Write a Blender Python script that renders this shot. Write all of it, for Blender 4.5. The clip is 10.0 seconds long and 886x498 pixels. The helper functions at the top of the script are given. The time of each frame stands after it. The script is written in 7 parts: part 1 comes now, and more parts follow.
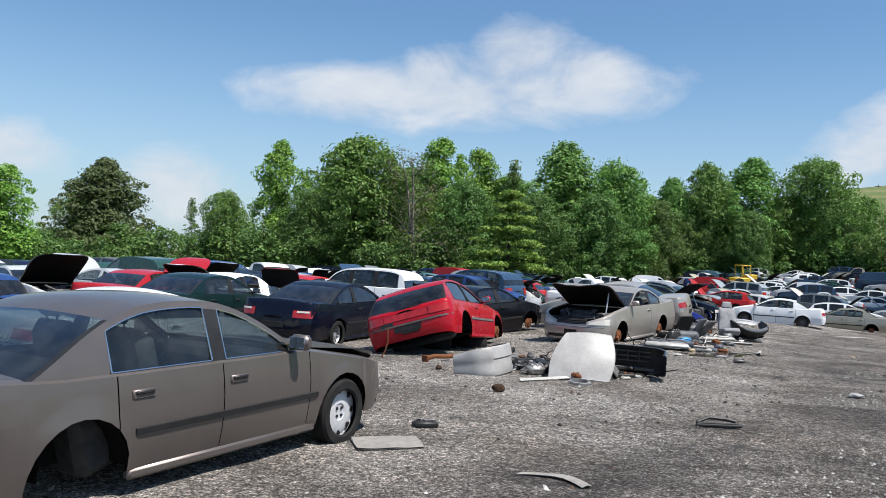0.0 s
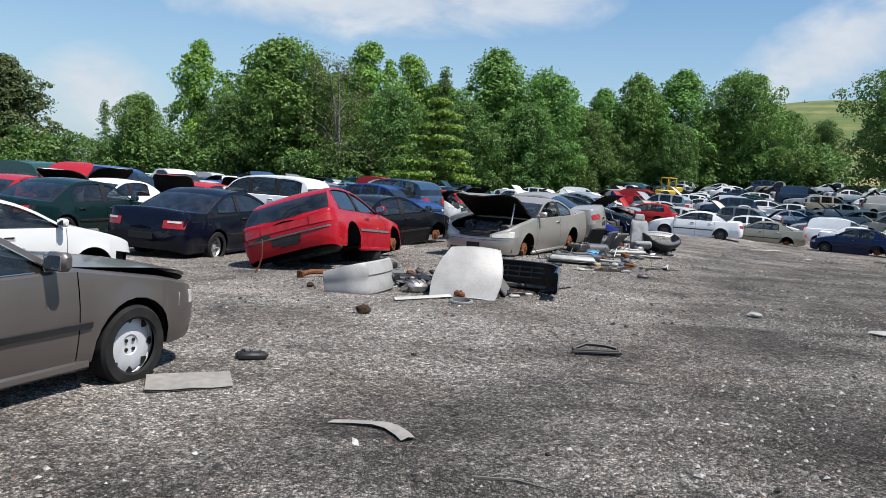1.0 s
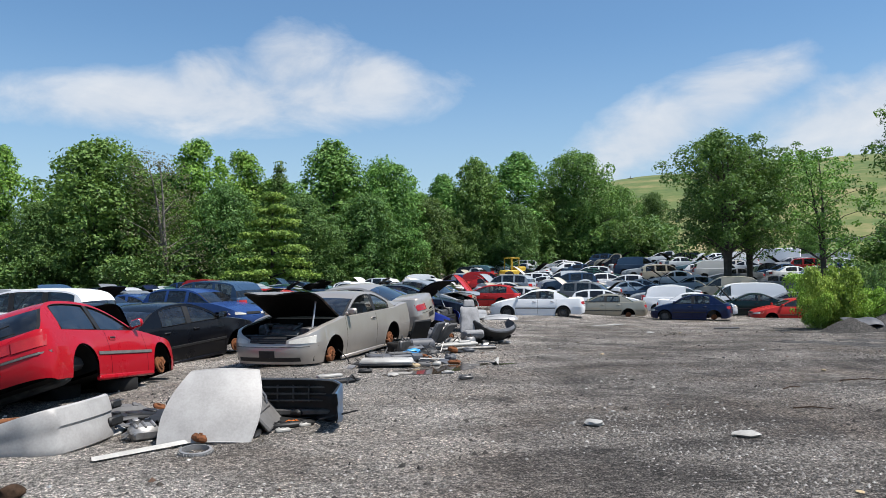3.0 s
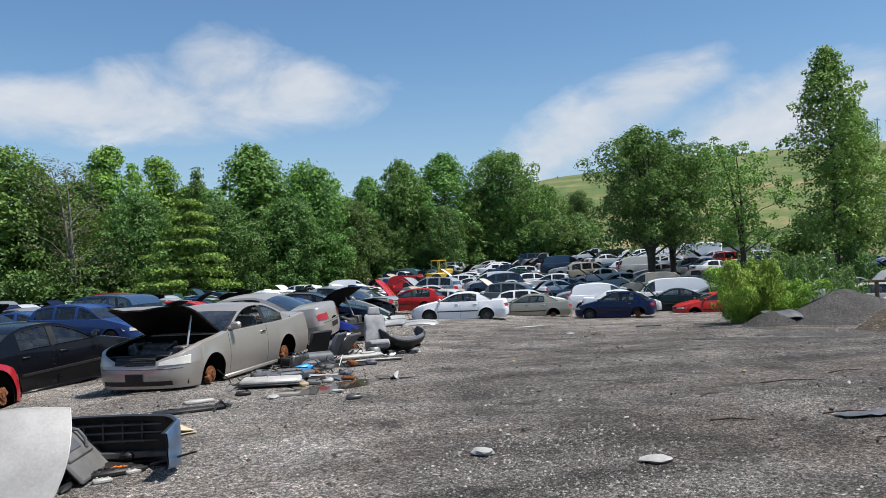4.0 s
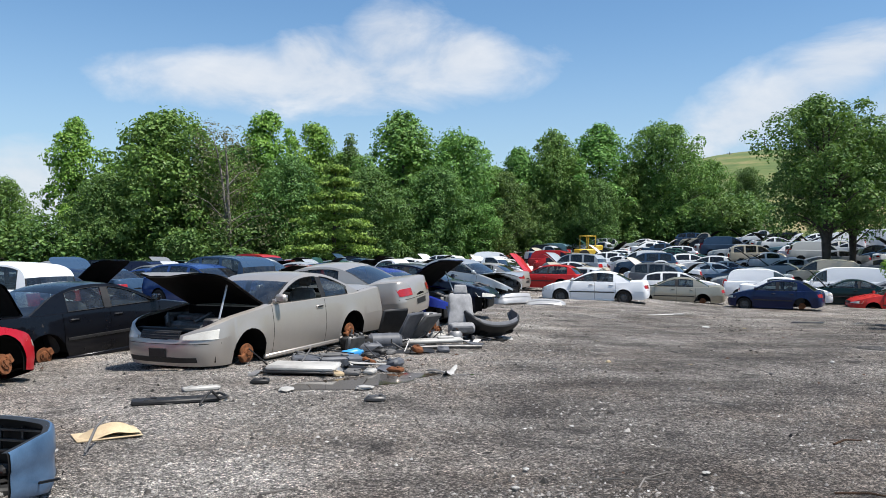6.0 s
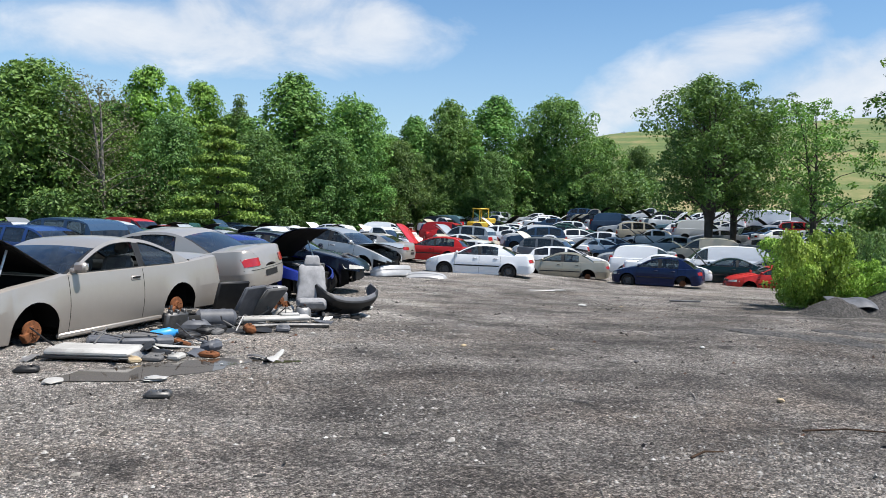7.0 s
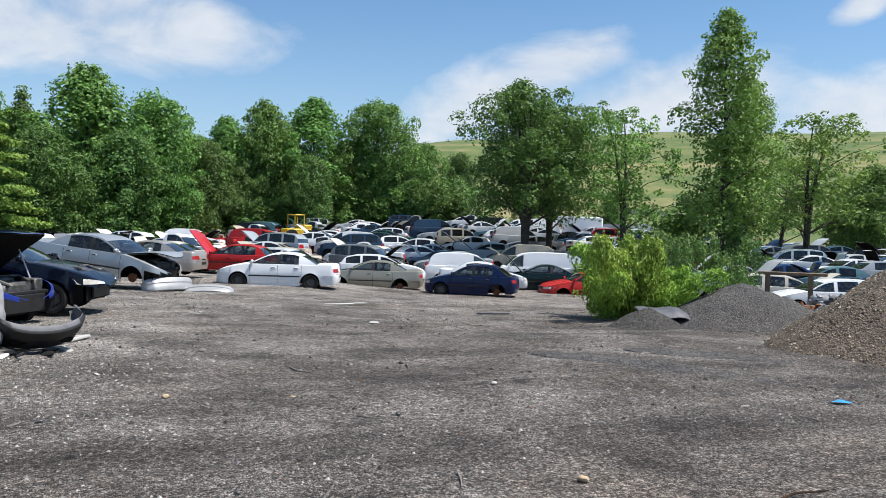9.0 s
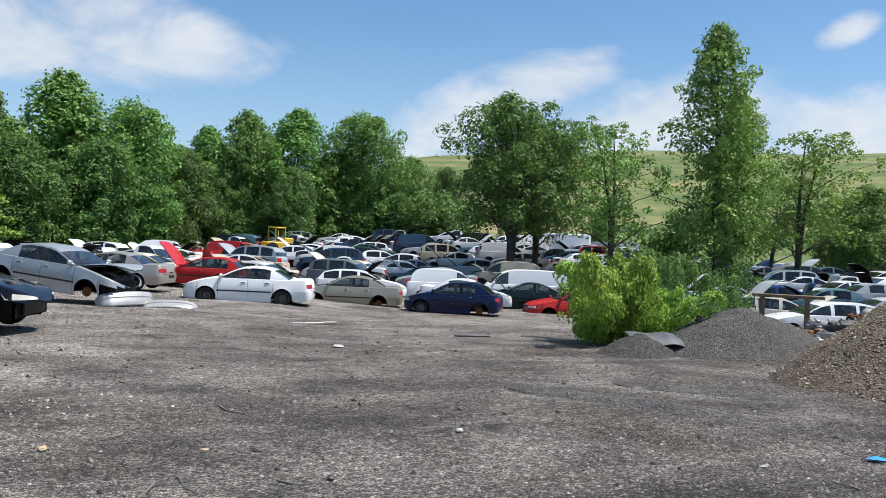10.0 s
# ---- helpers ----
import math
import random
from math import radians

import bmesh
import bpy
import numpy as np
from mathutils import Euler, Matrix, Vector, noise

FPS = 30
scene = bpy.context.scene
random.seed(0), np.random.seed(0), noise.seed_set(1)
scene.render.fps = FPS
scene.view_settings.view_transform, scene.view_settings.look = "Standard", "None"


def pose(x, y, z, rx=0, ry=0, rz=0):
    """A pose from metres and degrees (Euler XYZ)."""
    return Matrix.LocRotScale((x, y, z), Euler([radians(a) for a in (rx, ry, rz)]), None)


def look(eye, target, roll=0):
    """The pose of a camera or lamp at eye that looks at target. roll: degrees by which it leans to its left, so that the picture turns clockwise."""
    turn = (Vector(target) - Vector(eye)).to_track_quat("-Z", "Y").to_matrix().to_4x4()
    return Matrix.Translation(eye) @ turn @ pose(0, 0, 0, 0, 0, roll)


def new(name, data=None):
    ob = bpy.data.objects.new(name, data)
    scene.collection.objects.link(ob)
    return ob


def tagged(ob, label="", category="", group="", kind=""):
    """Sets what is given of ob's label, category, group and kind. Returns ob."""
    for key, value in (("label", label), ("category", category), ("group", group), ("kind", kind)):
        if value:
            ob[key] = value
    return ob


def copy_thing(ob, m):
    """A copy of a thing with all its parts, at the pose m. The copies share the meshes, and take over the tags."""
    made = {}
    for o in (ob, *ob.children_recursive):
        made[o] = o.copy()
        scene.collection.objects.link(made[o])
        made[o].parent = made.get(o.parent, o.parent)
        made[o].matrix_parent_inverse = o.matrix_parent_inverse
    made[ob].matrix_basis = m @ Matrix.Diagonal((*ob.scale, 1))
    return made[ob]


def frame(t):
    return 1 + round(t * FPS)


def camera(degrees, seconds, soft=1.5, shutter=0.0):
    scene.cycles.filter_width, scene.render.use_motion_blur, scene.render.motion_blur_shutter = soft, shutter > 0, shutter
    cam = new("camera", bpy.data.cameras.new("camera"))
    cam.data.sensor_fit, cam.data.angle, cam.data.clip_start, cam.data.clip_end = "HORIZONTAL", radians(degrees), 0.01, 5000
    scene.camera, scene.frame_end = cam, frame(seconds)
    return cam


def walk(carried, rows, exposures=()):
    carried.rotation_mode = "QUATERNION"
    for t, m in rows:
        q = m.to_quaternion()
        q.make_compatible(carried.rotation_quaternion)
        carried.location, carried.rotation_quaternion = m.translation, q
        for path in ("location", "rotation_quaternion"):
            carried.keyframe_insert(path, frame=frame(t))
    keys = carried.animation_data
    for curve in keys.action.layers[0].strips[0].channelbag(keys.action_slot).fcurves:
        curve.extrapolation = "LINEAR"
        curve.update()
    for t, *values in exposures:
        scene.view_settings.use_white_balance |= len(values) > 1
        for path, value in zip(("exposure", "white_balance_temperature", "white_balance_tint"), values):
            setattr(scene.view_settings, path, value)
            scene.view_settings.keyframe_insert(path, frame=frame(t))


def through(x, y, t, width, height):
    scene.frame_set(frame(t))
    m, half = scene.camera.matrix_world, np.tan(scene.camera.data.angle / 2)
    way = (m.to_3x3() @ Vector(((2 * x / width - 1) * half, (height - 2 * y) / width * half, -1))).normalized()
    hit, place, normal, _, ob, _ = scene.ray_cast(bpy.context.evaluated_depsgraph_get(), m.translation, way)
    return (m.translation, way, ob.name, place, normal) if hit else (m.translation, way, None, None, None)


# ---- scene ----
cam = camera(57.7, 10.0, 0.8)
METRES, EYE, TILT, LEAN, TURN = 15.278, 1.65, 0.0, 0.0, 0.0
ROWS = [
    (0.0, 0.0, 0.0, 0.0, -0.05, 0.92, -3.25),
    (0.5, 0.0337, 0.0419, 0.0013, -4.03, -4.15, -3.98),
    (1.0, 0.0596, 0.0833, -0.0006, -4.57, -5.17, -3.87),
    (1.5, 0.0861, 0.1233, -0.0005, -5.89, -1.97, -2.94),
    (2.0, 0.1075, 0.1691, -0.0011, -6.76, -2.39, -1.77),
    (2.5, 0.1291, 0.2131, 0.0001, -11.67, 0.69, -0.69),
    (4.0, 0.2242, 0.3263, 0.001, -19.68, 1.76, 2.29),
    (4.5, 0.2586, 0.3619, 0.0007, -24.86, 0.32, 0.73),
    (5.0, 0.2908, 0.389, 0.0008, -20.0, -1.16, -0.09),
    (5.5, 0.3196, 0.4184, 0.0028, -6.9, 0.74, -0.18),
    (7.0, 0.4228, 0.545, 0.0, -15.34, -1.93, -1.93),
    (7.5, 0.4502, 0.5858, 0.0002, -17.81, 0.73, -2.27),
    (8.0, 0.4811, 0.623, -0.001, -13.03, 1.67, -1.04),
    (8.5, 0.5137, 0.6628, -0.0024, -17.51, 0.57, -0.19),
    (9.0, 0.5522, 0.7001, -0.0024, -27.44, -0.99, -1.83),
    (9.5, 0.5816, 0.7386, -0.0003, -28.47, 2.68, -3.73),
    (10.0, 0.6138, 0.779, -0.0012, -28.31, 0.14, -2.64),
]
walk(cam, [(t, pose(0, 0, EYE, TILT, LEAN, TURN) @ pose(METRES * x, METRES * y, METRES * z, 90 + pitch, roll, yaw)) for t, x, y, z, yaw, pitch, roll in ROWS],
     [(0.0, 0.54), (0.5, 0.46), (1.5, 0.54), (2.7, 0.54), (4.0, 0.44), (4.5, 0.56), (5.5, 0.58), (7.0, 0.70), (8.0, 0.62), (10.0, 0.62)])

# ---- sky, clouds and sun ----
SUN_WAY = Vector((0.36, -0.24, 0.90)).normalized()   # towards the sun
sun_elev = math.asin(SUN_WAY.z)
sun_az = math.atan2(SUN_WAY.x, SUN_WAY.y)


def node(nt, kind, inputs=None, operation="", use_clamp=False, data_type="", blend_type="", feature=""):
    n = nt.nodes.new(kind)
    if operation:
        n.operation, n.use_clamp = operation, use_clamp
    if data_type:
        n.data_type, n.blend_type = data_type, blend_type
    if feature:
        n.feature = feature
    for k, v in (inputs or {}).items():
        if isinstance(v, bpy.types.NodeSocket):
            nt.links.new(v, n.inputs[k])
        else:
            n.inputs[k].default_value = v
    return n


def op(nt, operation, a, b=0.0, c=None, clamp=False):
    ins = {0: a, 1: b}
    if c is not None:
        ins[2] = c
    return node(nt, "ShaderNodeMath", ins, operation=operation, use_clamp=clamp).outputs[0]


def ramp(nt, fac, stops):
    n = node(nt, "ShaderNodeValToRGB", {0: fac})
    el = n.color_ramp.elements
    while len(el) < len(stops):
        el.new(0.5)
    for e, (p, c) in zip(el, stops):
        e.position = p
        e.color = (*c, 1) if len(c) == 3 else c
    return n.outputs[0]


def mixc(nt, fac, a, b, blend="MIX"):
    n = node(nt, "ShaderNodeMix", {0: fac}, data_type="RGBA", blend_type=blend)
    for i, v in ((6, a), (7, b)):
        if isinstance(v, bpy.types.NodeSocket):
            nt.links.new(v, n.inputs[i])
        else:
            n.inputs[i].default_value = (*v, 1)
    return n.outputs[2]


world = bpy.data.worlds.new("sky")
scene.world = world
world.use_nodes = True
nt = world.node_tree
nt.nodes.clear()
sky = node(nt, "ShaderNodeTexSky")
sky.sky_type, sky.sun_disc, sky.sun_elevation, sky.sun_rotation = "NISHITA", False, sun_elev, sun_az
sky.altitude, sky.air_density, sky.dust_density, sky.ozone_density = 100, 1.0, 0.6, 1.6
tc = node(nt, "ShaderNodeTexCoord").outputs["Generated"]
sep = node(nt, "ShaderNodeSeparateXYZ", {0: tc})
az = op(nt, "MULTIPLY", op(nt, "ARCTAN2", sep.outputs[0], sep.outputs[1]), 57.2958)
el = op(nt, "MULTIPLY", op(nt, "ARCSINE", sep.outputs[2]), 57.2958)
stretch = node(nt, "ShaderNodeMapping", {"Vector": tc, "Scale": (0.75, 0.75, 1.5)}).outputs[0]
noise_a = node(nt, "ShaderNodeTexNoise", {"Vector": stretch, "Scale": 10.0, "Detail": 9.0, "Roughness": 0.60, "Distortion": 0.35}).outputs[0]
noise_b = node(nt, "ShaderNodeTexNoise", {"Vector": tc, "Scale": 2.3, "Detail": 6.0, "Roughness": 0.55}).outputs[0]
# cumulus banks: azimuth, elevation, half width, half height (degrees), lean
BANKS = [(0.5, 11.9, 16.0, 2.7, 0.10), (4.2, 14.4, 4.6, 3.4, 0.45), (-6.5, 11.6, 6.0, 2.2, 0.15), (9.6, 13.4, 4.6, 2.6, -0.1), (-1.5, 13.2, 3.4, 2.4, 0.4), (30.0, 9.2, 8.0, 3.2, 0.62), (35.5, 12.2, 6.0, 2.3, 0.3),
         (43.0, 9.5, 9.0, 3.6, 0.2), (55.0, 8.0, 9.0, 3.4, 0.1), (54.5, 15.0, 2.2, 1.1, 0.4), (-18.5, 4.2, 4.5, 3.0, 0.0), (-29.0, 5.6, 4.5, 2.2, 0.0),
         (-55.0, 9.0, 12.0, 4.0, 0.1), (80.0, 11.0, 12.0, 4.0, 0.1)]
total = None
for a0, e0, wa, he, lean in BANKS:
    da = op(nt, "DIVIDE", op(nt, "SUBTRACT", az, a0), wa)
    de0 = op(nt, "SUBTRACT", op(nt, "SUBTRACT", el, e0), op(nt, "MULTIPLY", op(nt, "SUBTRACT", az, a0), lean * 0.6))
    de = op(nt, "DIVIDE", de0, he)
    r2 = op(nt, "ADD", op(nt, "MULTIPLY", da, da), op(nt, "MULTIPLY", de, de))
    blob = op(nt, "MAXIMUM", op(nt, "SUBTRACT", 1.0, r2), -1.0)
    total = blob if total is None else op(nt, "SMOOTH_MAX", total, blob, 0.35)
field = op(nt, "ADD", op(nt, "MULTIPLY", total, 0.75), op(nt, "MULTIPLY", op(nt, "SUBTRACT", noise_a, 0.49), 1.9))
bank = ramp(nt, field, [(0.0, (0, 0, 0)), (0.30, (0.30, 0.30, 0.30)), (0.65, (0.80, 0.80, 0.80)), (1.0, (1, 1, 1))])
high = ramp(nt, op(nt, "ADD", noise_b, op(nt, "MULTIPLY", el, 0.0012)), [(0.60, (0, 0, 0)), (0.85, (1, 1, 1))])
# open cumulus over the rest of the sky, above the view
over = op(nt, "MULTIPLY", high, op(nt, "MULTIPLY", op(nt, "SUBTRACT", el, 24.0), 0.1, clamp=True))
cover = op(nt, "MULTIPLY", op(nt, "MAXIMUM", bank, over), 0.93)
white = mixc(nt, noise_a, (6.8, 7.4, 8.4), (10.6, 10.9, 11.3))
low_sky = op(nt, "POWER", op(nt, "MULTIPLY", op(nt, "SUBTRACT", 17.0, el), 1 / 17.0, clamp=True), 1.6)
air = mixc(nt, op(nt, "MULTIPLY", low_sky, 0.75), mixc(nt, 1.0, sky.outputs[0], (1.16, 1.48, 1.66), "MULTIPLY"), (6.4, 7.7, 9.2))
colour = mixc(nt, cover, air, white)
bg = node(nt, "ShaderNodeBackground", {0: colour, 1: 0.058})
node(nt, "ShaderNodeOutputWorld", {0: bg.outputs[0]})

sun = new("sun", bpy.data.lights.new("sun", "SUN"))
sun.data.energy, sun.data.angle, sun.data.color = 5.0, radians(0.53), (1.0, 0.955, 0.9)
sun.matrix_world = look(SUN_WAY * 100, (0, 0, 0))

# ---- materials ----
def material(name):
    m = bpy.data.materials.new(name)
    m.use_nodes = True
    t = m.node_tree
    t.nodes.clear()
    out = node(t, "ShaderNodeOutputMaterial")
    return m, t, out


def tex(t, kind="Object"):
    return node(t, "ShaderNodeTexCoord").outputs[kind]


def where(t):
    return node(t, "ShaderNodeNewGeometry").outputs["Position"]


def tnoise(t, v, scale, detail=4.0, rough=0.55):
    return node(t, "ShaderNodeTexNoise", {"Vector": v, "Scale": scale, "Detail": detail, "Roughness": rough}).outputs[0]


def bumped(t, height, strength=0.3, distance=0.01):
    return node(t, "ShaderNodeBump", {"Height": height, "Strength": strength, "Distance": distance}).outputs[0]


def simple(name, dark, light, rough=0.6, metal=0.0, scale=8.0, bump=0.15, spread=0.15, coat=0.0, spec=0.4):
    """A plain surface with stains at one scale and grain at another."""
    m, t, out = material(name)
    v = tex(t)
    big, fine = tnoise(t, v, scale), tnoise(t, v, scale * 14, 3.0)
    f = op(t, "ADD", op(t, "MULTIPLY", big, 0.7), op(t, "MULTIPLY", fine, 0.3))
    col = ramp(t, f, [(0.3, dark), (0.7, light)])
    r = op(t, "ADD", rough - spread / 2, op(t, "MULTIPLY", fine, spread))
    b = node(t, "ShaderNodeBsdfPrincipled", {"Base Color": col, "Roughness": r, "Metallic": metal, "Coat Weight": coat, "Specular IOR Level": spec,
                                             "Normal": bumped(t, fine, bump, 0.004)})
    t.links.new(b.outputs[0], out.inputs[0])
    return m


def paint_material(name, metallic=0.0, dust=0.35, rough=0.32, coat=0.5):
    """Car paint: the tint is the object's own colour; old dust and dull patches on the clear coat."""
    m, t, out = material(name)
    v = tex(t)
    info = node(t, "ShaderNodeObjectInfo")
    big, mid, fine = tnoise(t, v, 1.6, 5.0), tnoise(t, v, 7.0, 5.0, 0.65), tnoise(t, v, 90.0, 2.0)
    grime = ramp(t, op(t, "ADD", op(t, "MULTIPLY", big, 0.6), op(t, "MULTIPLY", mid, 0.4)), [(0.42, (0, 0, 0)), (0.72, (1, 1, 1))])
    tint = mixc(t, op(t, "MULTIPLY", fine, 0.2), info.outputs["Color"], mixc(t, 1.0, info.outputs["Color"], (0.7, 0.7, 0.7), "MULTIPLY"))
    col = mixc(t, op(t, "MULTIPLY", grime, dust), tint, (0.24, 0.215, 0.18))
    r = op(t, "ADD", rough, op(t, "MULTIPLY", grime, 0.16))
    b = node(t, "ShaderNodeBsdfPrincipled", {"Base Color": col, "Roughness": r, "Metallic": metallic, "Coat Weight": coat, "Specular IOR Level": 0.08,
                                             "Coat Roughness": op(t, "ADD", 0.025, op(t, "MULTIPLY", grime, 0.10)),
                                             "Normal": bumped(t, big, 0.05, 0.02)})
    t.links.new(b.outputs[0], out.inputs[0])
    return m


def glass_material(name, tint):
    """Window glass: dusty, partly see-through, mirror-like at a low angle."""
    m, t, out = material(name)
    v = tex(t)
    f = op(t, "POWER", node(t, "ShaderNodeLayerWeight", {"Blend": 0.5}).outputs["Facing"], 3.0)
    dirt = ramp(t, tnoise(t, v, 5.0, 5.0), [(0.4, (0, 0, 0)), (0.8, (1, 1, 1))])
    see = node(t, "ShaderNodeBsdfTransparent", {0: (*tint, 1)})
    dust = node(t, "ShaderNodeBsdfDiffuse", {0: (0.30, 0.31, 0.31, 1)})
    gloss = node(t, "ShaderNodeBsdfGlossy", {0: (0.95, 0.97, 1, 1), 1: 0.03})
    a = node(t, "ShaderNodeMixShader", {0: op(t, "ADD", 0.015, op(t, "MULTIPLY", dirt, 0.08), clamp=True), 1: see.outputs[0], 2: dust.outputs[0]})
    b = node(t, "ShaderNodeMixShader", {0: op(t, "ADD", 0.045, op(t, "MULTIPLY", f, 0.7), clamp=True), 1: a.outputs[0], 2: gloss.outputs[0]})
    t.links.new(b.outputs[0], out.inputs[0])
    return m


def leaf_material(name, dark, mid, light, through=0.29):
    m, t, out = material(name)
    g = node(t, "ShaderNodeNewGeometry")
    info = node(t, "ShaderNodeObjectInfo")
    big = tnoise(t, g.outputs["Position"], 0.55, 3.0)
    f = op(t, "ADD", op(t, "MULTIPLY", g.outputs["Random Per Island"], 0.55), op(t, "MULTIPLY", big, 0.45))
    col = ramp(t, f, [(0.15, dark), (0.5, mid), (0.85, light)])
    hue = node(t, "ShaderNodeHueSaturation", {"Hue": op(t, "ADD", 0.485, op(t, "MULTIPLY", info.outputs["Random"], 0.03)),
                                              "Value": op(t, "ADD", 0.85, op(t, "MULTIPLY", info.outputs["Random"], 0.3)), "Color": col}).outputs[0]
    d = node(t, "ShaderNodeBsdfPrincipled", {"Base Color": hue, "Roughness": 0.55, "Specular IOR Level": 0.35})
    tr = node(t, "ShaderNodeBsdfTranslucent", {0: mixc(t, 0.35, hue, (0.24, 0.38, 0.06))})
    mx = node(t, "ShaderNodeMixShader", {0: through, 1: d.outputs[0], 2: tr.outputs[0]})
    t.links.new(mx.outputs[0], out.inputs[0])
    return m


def ground_material():
    """Crushed stone: pale gravel under the parked row, darker rolled millings on the drive, far dirt."""
    m, t, out = material("crushed_stone_ground")
    p = where(t)
    s = node(t, "ShaderNodeSeparateXYZ", {0: p})
    wob = op(t, "MULTIPLY", op(t, "SUBTRACT", tnoise(t, p, 0.45, 5.0), 0.5), 4.5)
    near = op(t, "MULTIPLY", op(t, "MAXIMUM", op(t, "SUBTRACT", 11.0, s.outputs[1]), 0.0), 0.55)
    edge = op(t, "ADD", op(t, "SUBTRACT", op(t, "SUBTRACT", s.outputs[0], op(t, "MULTIPLY", s.outputs[1], 0.42)), 0.15), near)
    drive = ramp(t, op(t, "ADD", op(t, "MULTIPLY", op(t, "ADD", edge, wob), 0.30), 0.5), [(0.25, (0, 0, 0)), (0.75, (1, 1, 1))])
    streak = node(t, "ShaderNodeMapping", {"Vector": p, "Rotation": (0, 0, radians(-52)), "Scale": (0.18, 1.6, 1)}).outputs[0]
    tracks = tnoise(t, streak, 0.9, 5.0, 0.6)
    patch = tnoise(t, p, 0.55, 6.0, 0.62)
    stones = node(t, "ShaderNodeTexVoronoi", {"Vector": p, "Scale": 58.0}, feature="F1")
    small = node(t, "ShaderNodeTexVoronoi", {"Vector": p, "Scale": 150.0}, feature="F1")
    pale = ramp(t, op(t, "ADD", op(t, "MULTIPLY", patch, 0.8), op(t, "MULTIPLY", tracks, 0.2)), [(0.30, (0.165, 0.146, 0.127)), (0.46, (0.385, 0.347, 0.305)), (0.64, (0.66, 0.605, 0.545))])
    dark = ramp(t, op(t, "ADD", op(t, "MULTIPLY", patch, 0.66), op(t, "MULTIPLY", tracks, 0.34)), [(0.34, (0.078, 0.069, 0.061)), (0.47, (0.188, 0.167, 0.147)), (0.57, (0.335, 0.30, 0.266)), (0.68, (0.51, 0.46, 0.405))])
    # paler towards the drive's far end: its brighter grazing-angle look, put into the colour
    dusty = op(t, "MULTIPLY", op(t, "SUBTRACT", s.outputs[1], 17.0), 0.05, clamp=True)
    dark = mixc(t, op(t, "MULTIPLY", dusty, 0.72), dark, pale)
    base = mixc(t, drive, pale, dark)
    bits = node(t, "ShaderNodeSeparateColor", {0: stones.outputs["Color"]})
    bits2 = node(t, "ShaderNodeSeparateColor", {0: small.outputs["Color"]})
    # each stone its own tone, darker in the joints between them
    tone = op(t, "ADD", 0.02, op(t, "ADD", op(t, "MULTIPLY", op(t, "POWER", bits.outputs[0], 1.7), 1.75), op(t, "MULTIPLY", bits2.outputs[1], 0.85)))
    joint = ramp(t, stones.outputs["Distance"], [(0.30, (1, 1, 1)), (0.62, (0.5, 0.5, 0.5))])
    col = mixc(t, 1.0, base, node(t, "ShaderNodeCombineColor", {0: tone, 1: tone, 2: tone}).outputs[0], "MULTIPLY")
    col = mixc(t, 1.0, col, joint, "MULTIPLY")
    bright = op(t, "GREATER_THAN", bits.outputs[1], op(t, "ADD", 0.975, op(t, "MULTIPLY", op(t, "SUBTRACT", 0.5, patch), 0.25)))
    col = mixc(t, op(t, "MULTIPLY", bright, 0.6), col, (0.40, 0.39, 0.36))
    grit = ramp(t, tnoise(t, p, 13.0, 8.0, 0.78), [(0.32, (0.32, 0.32, 0.32)), (0.5, (0.95, 0.95, 0.95)), (0.68, (2.1, 2.1, 2.1))])
    col = mixc(t, 1.0, col, grit, "MULTIPLY")
    clod = node(t, "ShaderNodeTexVoronoi", {"Vector": p, "Scale": 24.0}, feature="F1")
    cb = node(t, "ShaderNodeSeparateColor", {0: clod.outputs["Color"]})
    lump = op(t, "LESS_THAN", clod.outputs["Distance"], op(t, "ADD", 0.14, op(t, "MULTIPLY", cb.outputs[2], 0.22)))
    sparse = op(t, "MULTIPLY", lump, op(t, "GREATER_THAN", cb.outputs[0], 0.80))
    col = mixc(t, op(t, "MULTIPLY", sparse, 0.62), col, (0.030, 0.027, 0.024))
    chip = op(t, "MULTIPLY", lump, op(t, "LESS_THAN", cb.outputs[0], 0.075))
    col = mixc(t, op(t, "MULTIPLY", chip, 0.75), col, (0.36, 0.34, 0.31))
    rusty = ramp(t, tnoise(t, p, 0.38, 7.0, 0.7), [(0.48, (0, 0, 0)), (0.68, (1, 1, 1))])
    col = mixc(t, op(t, "MULTIPLY", rusty, 0.45), col, mixc(t, 1.0, col, (1.0, 0.84, 0.70), "MULTIPLY"))
    oily = ramp(t, tnoise(t, p, 0.9, 6.0, 0.65), [(0.57, (0, 0, 0)), (0.68, (1, 1, 1))])
    col = mixc(t, op(t, "MULTIPLY", oily, 0.6), col, (0.03, 0.028, 0.026))
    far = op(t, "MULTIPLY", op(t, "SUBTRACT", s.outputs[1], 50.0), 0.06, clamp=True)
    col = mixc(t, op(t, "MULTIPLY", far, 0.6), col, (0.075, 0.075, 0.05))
    h = op(t, "ADD", op(t, "MULTIPLY", stones.outputs["Distance"], -1.0), op(t, "MULTIPLY", small.outputs["Distance"], -0.5))
    b = node(t, "ShaderNodeBsdfPrincipled", {"Base Color": col, "Roughness": 0.88, "Specular IOR Level": 0.25, "Normal": bumped(t, h, 1.0, 0.05)})
    t.links.new(b.outputs[0], out.inputs[0])
    return m


